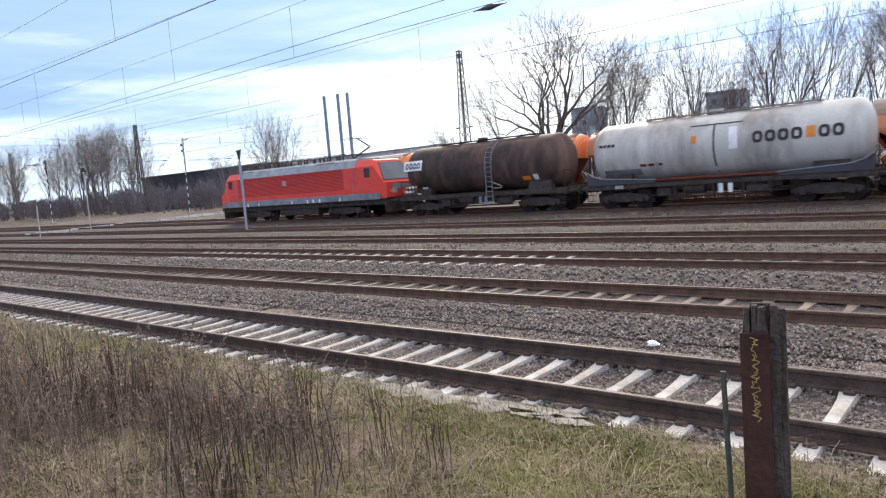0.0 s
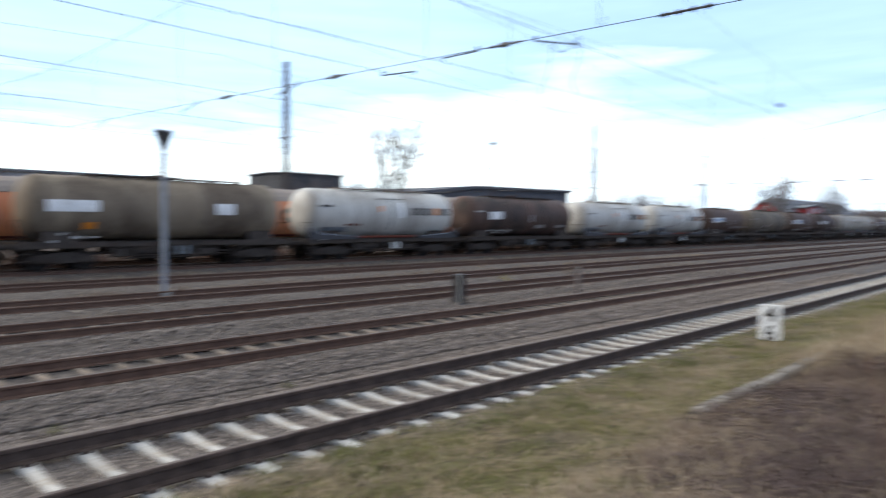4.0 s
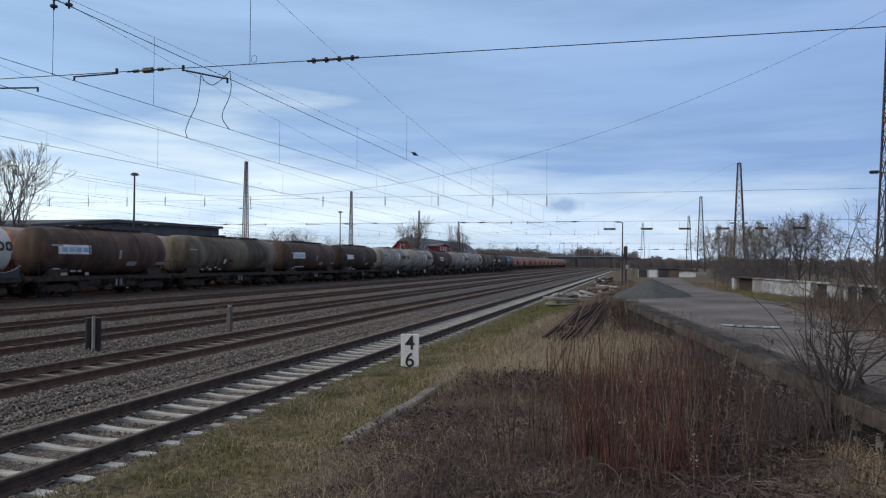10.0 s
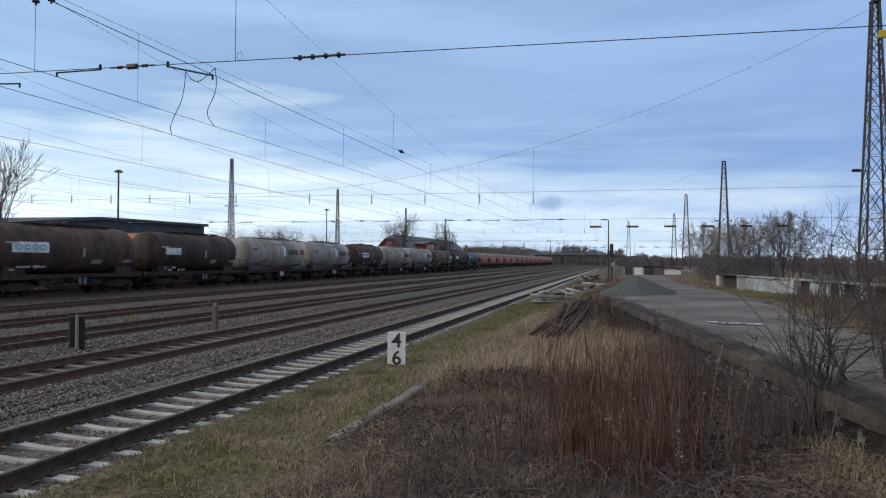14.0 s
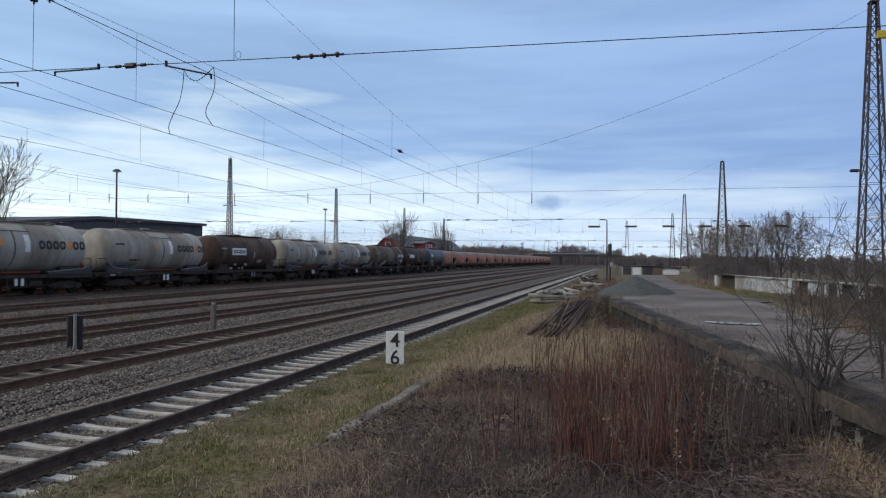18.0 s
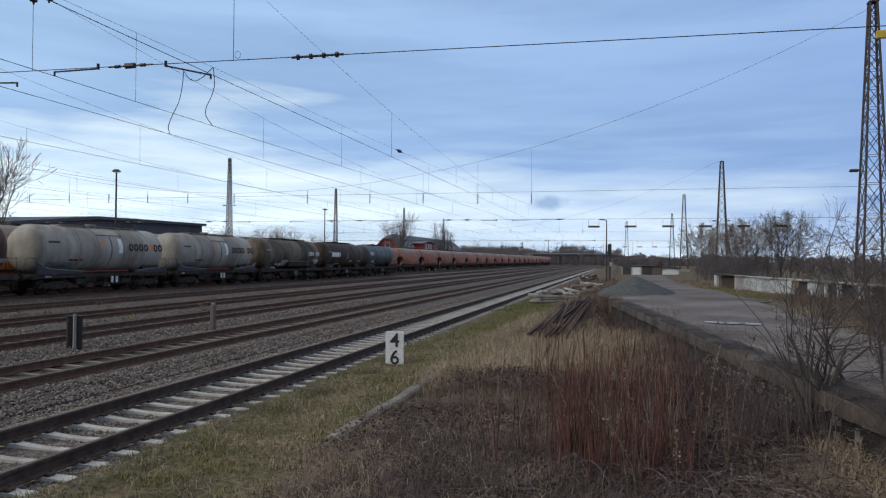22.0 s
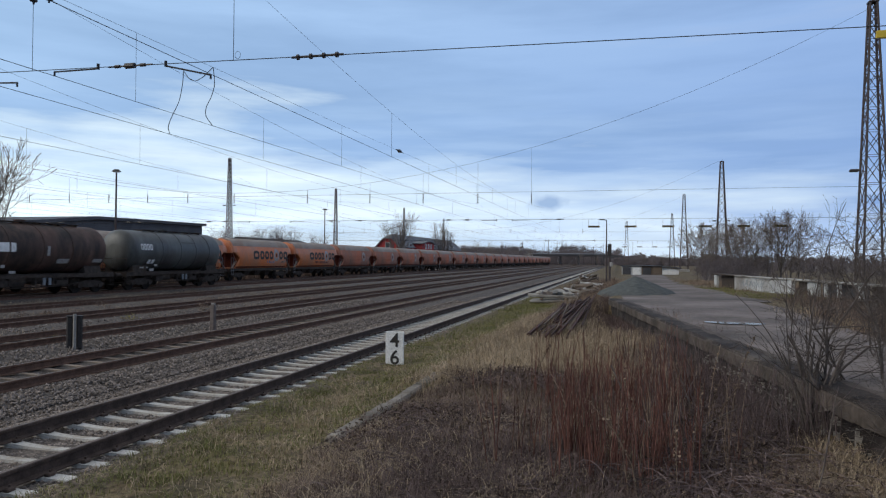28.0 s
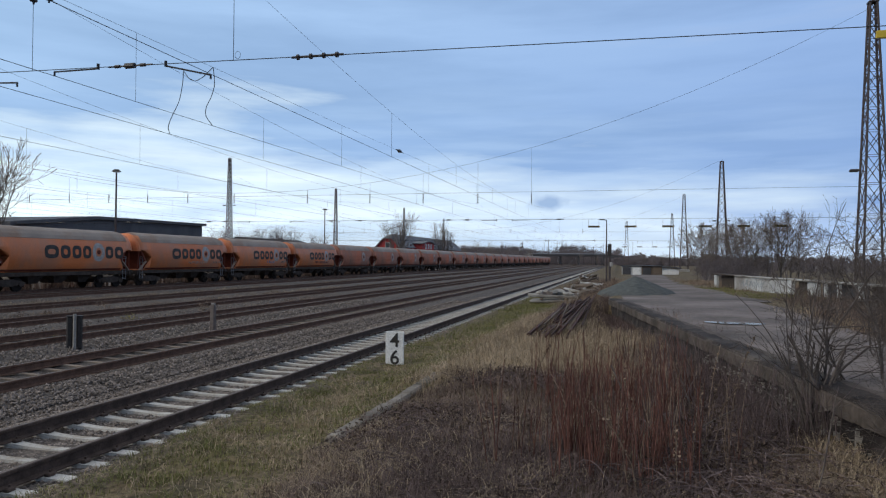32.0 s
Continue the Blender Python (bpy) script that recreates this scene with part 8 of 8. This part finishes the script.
blades(2200, patch(-4.1, -1.8, -10, -4.0, 0.22, 60), (0.15, 0.5), 0.009, 1.0, "stem", "dead_weeds", "tangled brown dead weeds on the bank", "weeds", 3, 0.3)
blades(26000, patch(-5.68, -3.35, 4, 20, 0.16, 60), (0.05, 0.16), 0.009, 0.7, "green", "grass", "short green winter grass beside the track", GR, 2, 0.4)
blades(14000, patch(-5.45, -3.3, 20, 48, 0.3), (0.06, 0.20), 0.014, 0.7, "green", "grass", "short green winter grass along the line", GR)
blades(8000, patch(-5.2, -3.2, 4, 22, 0.2, 60), (0.08, 0.22), 0.008, 0.9, "reed", "dry_grass", "straw-coloured blades among the grass", DG, 2, 0.4)
blades(22000, patch(-3.3, -0.9, 11.4, 27, 0.28, 60), (0.22, 0.50), 0.008, 0.6, "reed", "dry_grass", "tall straw-coloured dead grass", DG, 3, 0.35)
blades(15000, patch(-3.0, -0.7, 5.4, 11.6, 0.22, 60), (0.08, 0.28), 0.008, 1.0, "scrub", "scrub", "low dark tangled scrub", "scrub", 2, 0.35)
blades(2500, patch(-3.3, -1.6, 3.0, 8.5, 0.16, 60), (0.10, 0.26), 0.007, 0.9, "reed", "dry_grass", "matted dead grass in the scrub", DG, 3, 0.5)
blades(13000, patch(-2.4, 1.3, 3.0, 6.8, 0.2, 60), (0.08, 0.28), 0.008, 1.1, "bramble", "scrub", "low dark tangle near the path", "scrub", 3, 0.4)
blades(9000, patch(1.5, 2.6, 4.5, 7.4, 0.14, 60), (0.10, 0.30), 0.008, 0.9, "reed", "dry_grass", "pale dead grass at the foot of the platform", DG, 3, 0.5)
blades(2200, patch(5.6, 8.3, 17.0, 30.0, 0.3, 50, True), (0.2, 0.7), 0.012, 0.6, "scrub", "dead_weeds", "tall dead weeds in front of the low wall", "weeds", 2, 0.2)
# screen added behind the hoppers so the gaps beneath them stay dark
blades(15000, patch(-43.5, -41.0, -20, 150, 0.5, 40), (0.8, 1.5), 0.09, 0.3, "scrub", "scrub", "added screen of dark blades behind the standing wagons", "scrub", 2, 0.2)
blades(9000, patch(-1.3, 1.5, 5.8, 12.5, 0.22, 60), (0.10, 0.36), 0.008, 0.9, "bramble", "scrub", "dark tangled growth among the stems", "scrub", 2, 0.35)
blades(9000, patch(-1.5, 1.1, 11.6, 18, 0.25, 60), (0.22, 0.55), 0.008, 0.5, "reed", "dry_grass", "tall straw-coloured dead grass", DG, 3, 0.35)
blades(5000, patch(1.0, 1.9, 5.4, 20, 0.20, 60), (0.12, 0.40), 0.008, 0.5, "scrub", "scrub", "dark brush grown up against the platform wall", "scrub", 3, 0.3)
blades(7000, patch(-4.0, -0.3, 40, 75, 0.5, 60), (0.3, 0.8), 0.02, 0.5, "scrub", "scrub", "dark brush round the rubble", "scrub", 2, 0.3)
blades(2600, patch(-2.2, -0.5, 22, 33, 0.3, 60), (0.2, 0.5), 0.012, 0.5, "scrub", "scrub", "dark brush at the end of the platform", "scrub", 2, 0.3)
blades(9000, patch(5.8, 15, 12, 34, 0.4, 60, True), (0.08, 0.32), 0.012, 0.8, "scrub", "dead_weeds", "brown dead weeds beside the paving", "weeds", 2, 0.3)
blades(9000, patch(4.6, 7.2, 13.0, 21.0, 0.30, 70, True), (0.15, 0.60), 0.009, 0.7, "scrub", "dead_weeds", "tall brown dead weeds along the paving", "weeds", 3, 0.3)
blades(3500, patch(4.6, 7.2, 13.0, 21.0, 0.30, 70, True), (0.12, 0.45), 0.009, 0.7, "reed", "dry_grass", "straw-coloured dead grass along the paving", DG, 3, 0.4)
blades(5000, patch(5.0, 9, 30, 48, 0.4, 60, True), (0.08, 0.25), 0.014, 0.7, "green", "grass", "green grass along the low wall", GR, 2, 0.3)
blades(7000, patch(5.6, 12, 40, 75, 0.6, 60, True), (0.2, 0.6), 0.02, 0.6, "stem", "dead_weeds", "brown dead weeds under the bare trees", "weeds", 2, 0.3)
seed_stems(16, patch(-1.2, 1.3, 6.6, 11.5, 0.3, 7), (0.6, 1.15), "dock_stems", "brown dock stems with dry seed heads")
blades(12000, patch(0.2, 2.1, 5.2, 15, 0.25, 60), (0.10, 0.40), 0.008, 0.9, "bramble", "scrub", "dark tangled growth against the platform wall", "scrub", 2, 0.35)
blades(4500, patch(1.1, 2.3, 4.0, 6.6, 0.16, 60), (0.12, 0.34), 0.008, 0.9, "reed", "dry_grass", "matted dead grass by the platform", DG, 3, 0.5)
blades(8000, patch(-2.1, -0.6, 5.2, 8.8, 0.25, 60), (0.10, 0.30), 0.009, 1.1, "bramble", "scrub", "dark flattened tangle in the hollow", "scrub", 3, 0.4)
blades(9000, patch(-2.9, -0.5, 3.2, 8.4, 0.16, 120), (0.10, 0.32), 0.008, 0.8, "reed", "dry_grass", "tufts of dead grass in the scrub", DG, 3, 0.5)
blades(3000, patch(-3.0, 0.4, 3.4, 9.5, 0.22, 120), (0.10, 0.30), 0.008, 1.0, "stem", "dead_weeds", "broken brown weeds in the scrub", "weeds", 3, 0.4)
blades(600, patch(-1.2, 1.4, 3.2, 7.0, 0.2, 60), (0.10, 0.30), 0.007, 1.0, "reed", "dry_grass", "matted dead grass by the path", DG, 3, 0.5)
# a few long bent canes in the hollow
for k, (p, q, r) in enumerate((((0.3, 7.2, 0.2), (0.9, 7.6, 0.75), (1.6, 7.9, 0.85)), ((0.9, 9.2, 0.25), (0.75, 9.3, 0.8), (0.55, 9.4, 1.3)), ((1.5, 6.2, 0.2), (1.62, 6.3, 0.7), (1.70, 6.35, 1.15)), ((1.1, 7.6, 0.2), (1.35, 7.0, 0.5), (1.7, 6.6, 0.6)), ((1.95, 8.3, 0.4), (1.88, 8.3, 1.9), (2.32, 8.3, 2.86)), ((1.97, 8.3, 0.4), (2.1, 8.3, 1.3), (2.75, 8.3, 1.80)), ((1.93, 8.3, 0.4), (1.75, 8.3, 1.4), (1.22, 8.3, 1.87)), ((1.9, 8.2, 0.4), (1.8, 8.3, 1.2), (1.38, 8.3, 1.55)), ((1.93, 8.4, 0.4), (1.7, 8.4, 1.2), (1.78, 8.4, 2.3)), ((2.0, 8.3, 0.4), (2.05, 8.3, 1.6), (2.3, 8.2, 2.45)), ((1.98, 8.3, 0.5), (2.0, 8.3, 1.55), (2.7, 8.3, 1.5)), ((1.9, 8.0, 0.4), (1.55, 8.1, 0.95), (1.0, 8.3, 1.1)), ((2.0, 8.35, 1.50), (2.35, 8.35, 1.56), (2.72, 8.35, 1.54)), ((0.05, 8.6, 0.2), (0.12, 8.6, 0.7), (0.42, 8.6, 0.15)), ((-0.1, 8.9, 0.95), (0.08, 8.8, 0.6), (0.2, 8.7, 0.2)))):
    s = np.linspace(0, 1, 9)[:, None]
    p, q, r = np.array(p), np.array(q), np.array(r)
    v, f = tube((1 - s) ** 2 * p + 2 * s * (1 - s) * q + s * s * r, np.linspace(0.010, 0.0035, 9), 5)
    tagged(fast("dead_cane", v, f, "shrubbark"), "long bent leafless cane", "weeds")
sb = thing("shrub", "thick-stemmed leafless shrub rooted below the platform edge", "shrub")
for k in range(7):                                 # stems of the shrub at the platform edge
    a = k * 0.9
    p = np.array((2.02 + 0.05 * math.cos(a), 8.3 + 0.06 * math.sin(a), 0.25))
    q = p + (0.10 * math.sin(k * 2.1), 0.05, 0.45)
    r = q + (0.26 * math.sin(k * 1.7 + 0.6), 0.10 * math.cos(a), 0.42 + 0.05 * k)
    s = np.linspace(0, 1, 8)[:, None]
    v, f = tube((1 - s) ** 2 * p + 2 * s * (1 - s) * q + s * s * r, np.linspace(0.030 - 0.002 * k, 0.011, 8), 6)
    fast("stem", v, f, "shrubbark", sb)


def wall_foot(n):
    y = rng.uniform(4.6, 7.6, n)
    return edge_x(y) - rng.uniform(0.05, 0.55, n), y


def wall_side(n):
    y = rng.uniform(8.5, 27, n)
    return edge_x(np.minimum(y, 25.5)) - np.abs(rng.normal(0.05, 0.35, n)), y


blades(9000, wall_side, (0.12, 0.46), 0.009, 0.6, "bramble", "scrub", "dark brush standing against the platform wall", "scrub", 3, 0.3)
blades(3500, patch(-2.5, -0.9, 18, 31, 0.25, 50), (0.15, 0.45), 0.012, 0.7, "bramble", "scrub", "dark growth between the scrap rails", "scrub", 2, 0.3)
blades(5000, patch(-2.4, 0.4, 34, 75, 0.5, 50), (0.3, 0.8), 0.02, 0.5, "stem", "dead_weeds", "brown weeds behind the gravel", "weeds", 2, 0.3)
blades(4500, wall_foot, (0.15, 0.46), 0.008, 0.5, "reed", "dry_grass", "pale dead grass standing against the platform wall", DG, 3, 0.4)
def wall_thicket(n):
    y = rng.uniform(7.2, 13.5, n)
    return edge_x(y) - 0.15 - np.abs(rng.normal(0, 0.55, n)), y


stem_tufts(130, wall_thicket, (3, 8), (0.45, 0.95), 0.24, "cane", "dark leaning twig thicket against the platform wall", 0.0040)
for tx0, tx1, nn in ((-19.6, -17.2, 9000), (-25.2, -22.2, 12000), (-32.2, -28.2, 12000)):
    blades(nn, patch(tx0, tx1, -40, 62, 0.28, 90), (0.12, 0.42), 0.018, 0.7, "stem", "dead_weeds", "brown dead weeds between the sidings", "weeds", 2, 0.3)
for tx0, tx1, nn in ((-28.4, -27.6, 6000), (-32.0, -28.4, 16000), (-25.0, -22.0, 12000), (-19.4, -17.5, 7000)):
    blades(nn, patch(tx0, tx1, -45, 60, 0.4), (0.10, 0.30), 0.016, 0.6, "reed", "dry_grass", "dead grass between the sidings", "dry grass")


blades(24000, patch(-31.5, -18.4, 62, 210, 0.7, 60), (0.10, 0.32), 0.05, 0.8, "stem", "dead_weeds", "low brown weeds over the far sidings", "weeds", 2, 0.3)
blades(12000, patch(-31.5, -18.4, 20, 75, 0.4, 60), (0.08, 0.24), 0.02, 0.8, "stem", "dead_weeds", "brown dead weeds between the sidings", "weeds", 2, 0.3)


def weed(x, y, s, material, label):
    n = 260
    d = rng.normal(0, 1, (n, 3))
    d[:, 2] = np.abs(d[:, 2])
    d /= np.linalg.norm(d, axis=1)[:, None]
    p = d * rng.uniform(0.3, 1.0, (n, 1)) * s * (1, 1, 0.9)
    q = rng.normal(0, 0.035, (n, 3)) * s * 2
    v = np.stack([p, p + q, p + np.roll(q, 1, axis=1) * 0.6], axis=1).reshape(-1, 3) + (0, 0, 0.02)
    ob = tagged(fast("weed_clump", v, np.arange(n * 3).reshape(-1, 3), material), label, "weed", kind="stuff")
    ob.matrix_basis = pose(x, y, -0.33)
    return ob


for x, y, s, m in ((-23.7, -3.6, 0.36, "yweed"), (-23.8, -7.6, 0.42, "yweed"), (-23.9, -13.6, 0.36, "yweed"), (-24.0, -11.2, 0.34, "yweed"), (-24.2, -19, 0.3, "yweed"), (-16.0, 17.5, 0.3, "yweed"), (-23.5, 2.5, 0.3, "yweed"), (-23.8, 24, 0.4, "scrub"), (-19.0, 24.5, 0.42, "yweed")):
    weed(x, y, s, m, "round clump of yellowed weeds between tracks")
for x, y, s in ((-19.1, 29.7, 0.5), (-20.0, 31.5, 0.55), (-19.6, 30.6, 0.4), (-25.0, 30.2, 0.5), (-23.5, 25.3, 0.45), (-23.6, 26.2, 0.35), (-28.2, 37.4, 0.5), (-24.0, 46.5, 0.55), (-18.6, 40, 0.4), (-23.9, 38, 0.4), (-29.5, 27, 0.5), (-18.7, -6, 0.3), (-18.9, -17, 0.35), (-23.6, -9.2, 0.4), (-29.6, -14, 0.5), (-29.8, 4, 0.5), (-23.5, 12, 0.4), (-18.4, 12, 0.3), (-25.3, -23.3, 0.4), (-25.2, -28.5, 0.4)):
    weed(x, y, s, "stem", "brown dead weed clump between the sidings")
for x, y in ((-9.1, 0.6), (-8.95, 3.0), (-9.0, 6.3), (-7.3, 2.2), (-7.2, -7.4), (-4.9, -5.9)):
    weed(x, y, 0.14, "green", "small tuft of fresh green grass in ballast")


# ---- litter, sleepers stacked by the line, scrap rails ----
for x, y, sx, sy in ((-5.62, -5.6, 0.16, 0.5), (-5.66, -5.0, 0.20, 0.55), (-5.72, -4.4, 0.22, 0.6), (-5.76, -3.9, 0.20, 0.5), (-5.70, -6.3, 0.10, 0.3), (-5.60, -3.5, 0.10, 0.3)):
    bm = bmesh.new()
    vv = [bm.verts.new((x + sx * math.cos(a) * (1 + 0.3 * math.sin(5 * a + y) + 0.15 * math.sin(11 * a)), y + sy * math.sin(a) * (1 + 0.2 * math.sin(4 * a + x)), max(-0.2, float(ground_z(x + sx * math.cos(a), y))) + 0.022)) for a in np.linspace(0, 2 * math.pi, 40)[:-1]]
    bm.faces.new(vv)
    tagged(part("cement_spill", bm, "spill"), "hardened pale cement spill at the sleeper ends", "spill", kind="structure")
lt = thing("plastic_scrap", "crumpled white plastic scrap on the ballast", "litter", pose(-8.98, -4.1, -0.26))
bm = bmesh.new()
bmesh.ops.create_icosphere(bm, subdivisions=2, radius=0.085)
for q in bm.verts:
    q.co = Vector((q.co.x * 1.2, q.co.y * 1.0, max(0, q.co.z) * 0.8)) * random.uniform(0.6, 1.15)
part("sheet", bm, "litter", lt)
ym = thing("yellow_marker", "small bright yellow marker cap in the dirt", "marker", pose(-19.0, -0.5, -0.3))
bm = bmesh.new()
box(bm, (0, 0, 0.12), (0.2, 0.2, 0.24), 0.03)
part("cap", bm, "yellow", ym)
wk = thing("plank_walkway", "pale plank walkway lying across the sidings", "walkway")
for k in range(12):
    u0, u1 = k / 12 + 0.004, (k + 1) / 12 - 0.004
    bm = bmesh.new()
    beam(bm, (-26.5 - 31 * u0, -77.3 - 12.5 * u0, -0.13), (-26.5 - 31 * u1, -77.3 - 12.5 * u1, -0.16), 0.10, 0.32)
    part("plank", bm, "concrete", wk)
kb = thing("concrete_kerb", "sunken strip of old concrete kerb in the grass", "kerb")
for k in range(5):
    bm = bmesh.new()
    y = 8.38 + k * 1.0
    box(bm, (-3.30 + 0.02 * math.sin(k * 1.7), y, float(ground_z(-3.24, y)) - 0.045 + 0.012 * math.sin(k * 2.9)), (0.20, 0.98, 0.22), 0.03, pose(0, 0, 0, 0, 3 * math.sin(k * 2.1), 1.2 * math.sin(k * 3)))
    part("kerb_stone", bm, "kerb", kb)
st = thing("sleeper_stack", "low stack of old concrete sleepers beside the line", "sleeper stack", pose(-3.55, 39.0, -0.05, 0, 0, 6))
for k in range(4):
    bm = bmesh.new()
    box(bm, (0.05 * k, -0.9 + k * 0.6, 0.10), (2.45, 0.24, 0.13), 0.03)
    part("sleeper", bm, "oldconc", st)
for k in range(2):
    bm = bmesh.new()
    box(bm, (-0.6 + 1.3 * k, 0, 0.22), (0.16, 2.2, 0.10), 0.02)
    part("timber", bm, "wood", st)
for k in range(3):
    bm = bmesh.new()
    box(bm, (0.1 - 0.1 * k, -0.7 + k * 0.62, 0.35), (2.5, 0.26, 0.15), 0.03, pose(0, 0, 0, 0, 1.5, 6 * (k - 1)))
    part("sleeper", bm, "oldconc", st)
rs = random.Random(3)
for k in range(9):
    bm = bmesh.new()
    box(bm, (-0.7 + 0.19 * k, rs.uniform(-0.7, 0.6), 0.50 + rs.uniform(-0.03, 0.06)), (rs.uniform(0.25, 0.5), rs.uniform(0.2, 0.5), rs.uniform(0.12, 0.22)), 0.02, pose(0, 0, 0, rs.uniform(-20, 20), rs.uniform(-20, 20), rs.uniform(0, 90)))
    part("broken_piece", bm, "asphalt" if k % 2 else "oldconc", st)
sr = thing("scrap_rails", "heap of rusty scrap rails lying in dead grass", "scrap rails")
rr = random.Random(8)
for k in range(34):
    bm = bmesh.new()
    u = rr.random()
    x0, y0 = -1.95 + 0.8 * u + rr.uniform(-0.25, 0.25), 16.8 + rr.uniform(-0.5, 5.0)
    x1, y1 = -2.15 + 0.8 * u + rr.uniform(-0.35, 0.5), 27 + rr.uniform(-3.0, 5.5)
    z0, z1 = float(ground_z(x0, y0)) + 0.10 + rr.uniform(0, 0.14), float(ground_z(x1, y1)) + 0.22 + rr.uniform(0, 0.22)
    beam(bm, (x0, y0, z0), (x1, y1, z1), rr.uniform(0.025, 0.045), rr.uniform(0.04, 0.07))
    part("scrap_rail", bm, "wood" if k % 6 == 0 else "rustpost", sr)
rq = random.Random(77)
for k in range(9):
    bm = bmesh.new()
    y = 43.0 + k * 2.6 + rq.uniform(-0.8, 0.8)
    x = -2.6 + 0.02 * (y - 43) + rq.uniform(-0.9, 0.9)
    box(bm, (0, 0, 0.16), (rq.uniform(0.8, 1.8), rq.uniform(0.5, 1.1), rq.uniform(0.18, 0.36)), 0.03, pose(0, 0, 0, rq.uniform(-14, 14), rq.uniform(-14, 14), rq.uniform(0, 180)))
    ob = part("concrete_slab", bm, ("grime", "oldconc", "kerb")[k % 3])
    tagged(ob, "broken pale concrete slab lying among brush", "slab", "broken slabs by the line")
    ob.matrix_basis = pose(x, y, float(ground_z(x, y)) + 0.02)
deb = thing("rubble_pile", "pile of broken concrete slabs and timber", "rubble", pose(-2.2, 52, -0.05))
for k in range(60):
    bm = bmesh.new()
    y = rr.uniform(-8, 55)
    x = 0.2 - y * 0.05 + rr.uniform(-1.0, 1.0)
    s = rr.uniform(0.3, 0.65)
    box(bm, (x, y, float(ground_z(x - 2.2, y + 52)) + 0.15 + rr.uniform(0, 0.35)), (s * rr.uniform(0.5, 2.2), s * rr.uniform(0.3, 1.0), s * rr.uniform(0.12, 0.35)), 0.02, pose(0, 0, 0, rr.uniform(-25, 25), rr.uniform(-25, 25), rr.uniform(0, 180)))
    part("slab", bm, ("oldconc", "wood", "asphalt", "darkwood")[k % 4] if k % 11 else "grime", deb)
brambles(160, patch(-4.3, -3.4, -2.9, -1.8, 0.14, 60), (0.15, 0.40), (0.03, 0.09), 6, "dark patch of broken dead twigs in the grass")
blades(22000, patch(-5.3, -2.6, -5.2, -0.6, 0.20, 70), (0.07, 0.20), 0.010, 0.8, "green", "grass", "green winter grass round the fence post", GR, 3, 0.5)

# ---- sleepers, one by one ----
CLIPS = fastening_mesh()
for trk, me, x, ys in SLEEPER_LATER:
    for y in ys:
        bare = x == TRACKS[2] and -28 < y < -9.3
        s = new("sleeper", SLEEPER_LATER[0][1] if bare else me)
        s.parent = trk
        s.matrix_basis = pose(x + 0.012 * math.sin(y * 5.1), y + 0.012 * math.sin(y * 9.7), 0.03 if bare else 0, 0, 0, 0.5 * math.sin(y * 7.3))
for trk, me, x, ys in SLEEPER_LATER[:1]:
    for y in ys:
        if -24 < y < 40:
            s = new("rail_fastening", CLIPS)
            s.parent = trk
            s.matrix_basis = pose(x, y, 0)


def motions():
    """The tank train rolls south at a steady pace; its wheels turn with it."""
    for ob, y in TRAIN:
        walk(ob, [(t, pose(TRACKS[5], y - V_TRAIN * t, 0)) for t in (0, 4, 8, 12, 16, 20, 24, 28, 32)])
    made = {}
    for ob, y, r in WHEELSETS:
        key = (y, r)
        if key not in made:
            n = math.ceil(math.degrees(V_TRAIN * 32 / r) / 80)
            walk(ob, [(32 * k / n, pose(0, y, r, -math.degrees(V_TRAIN * 32 * k / n / r) * -1, 0, 0)) for k in range(n + 1)])
            made[key] = ob.animation_data
        else:
            ob.rotation_mode = "QUATERNION"
            keys = ob.animation_data_create()
            keys.action = made[key].action
            keys.action_slot = made[key].action_slot


motions()
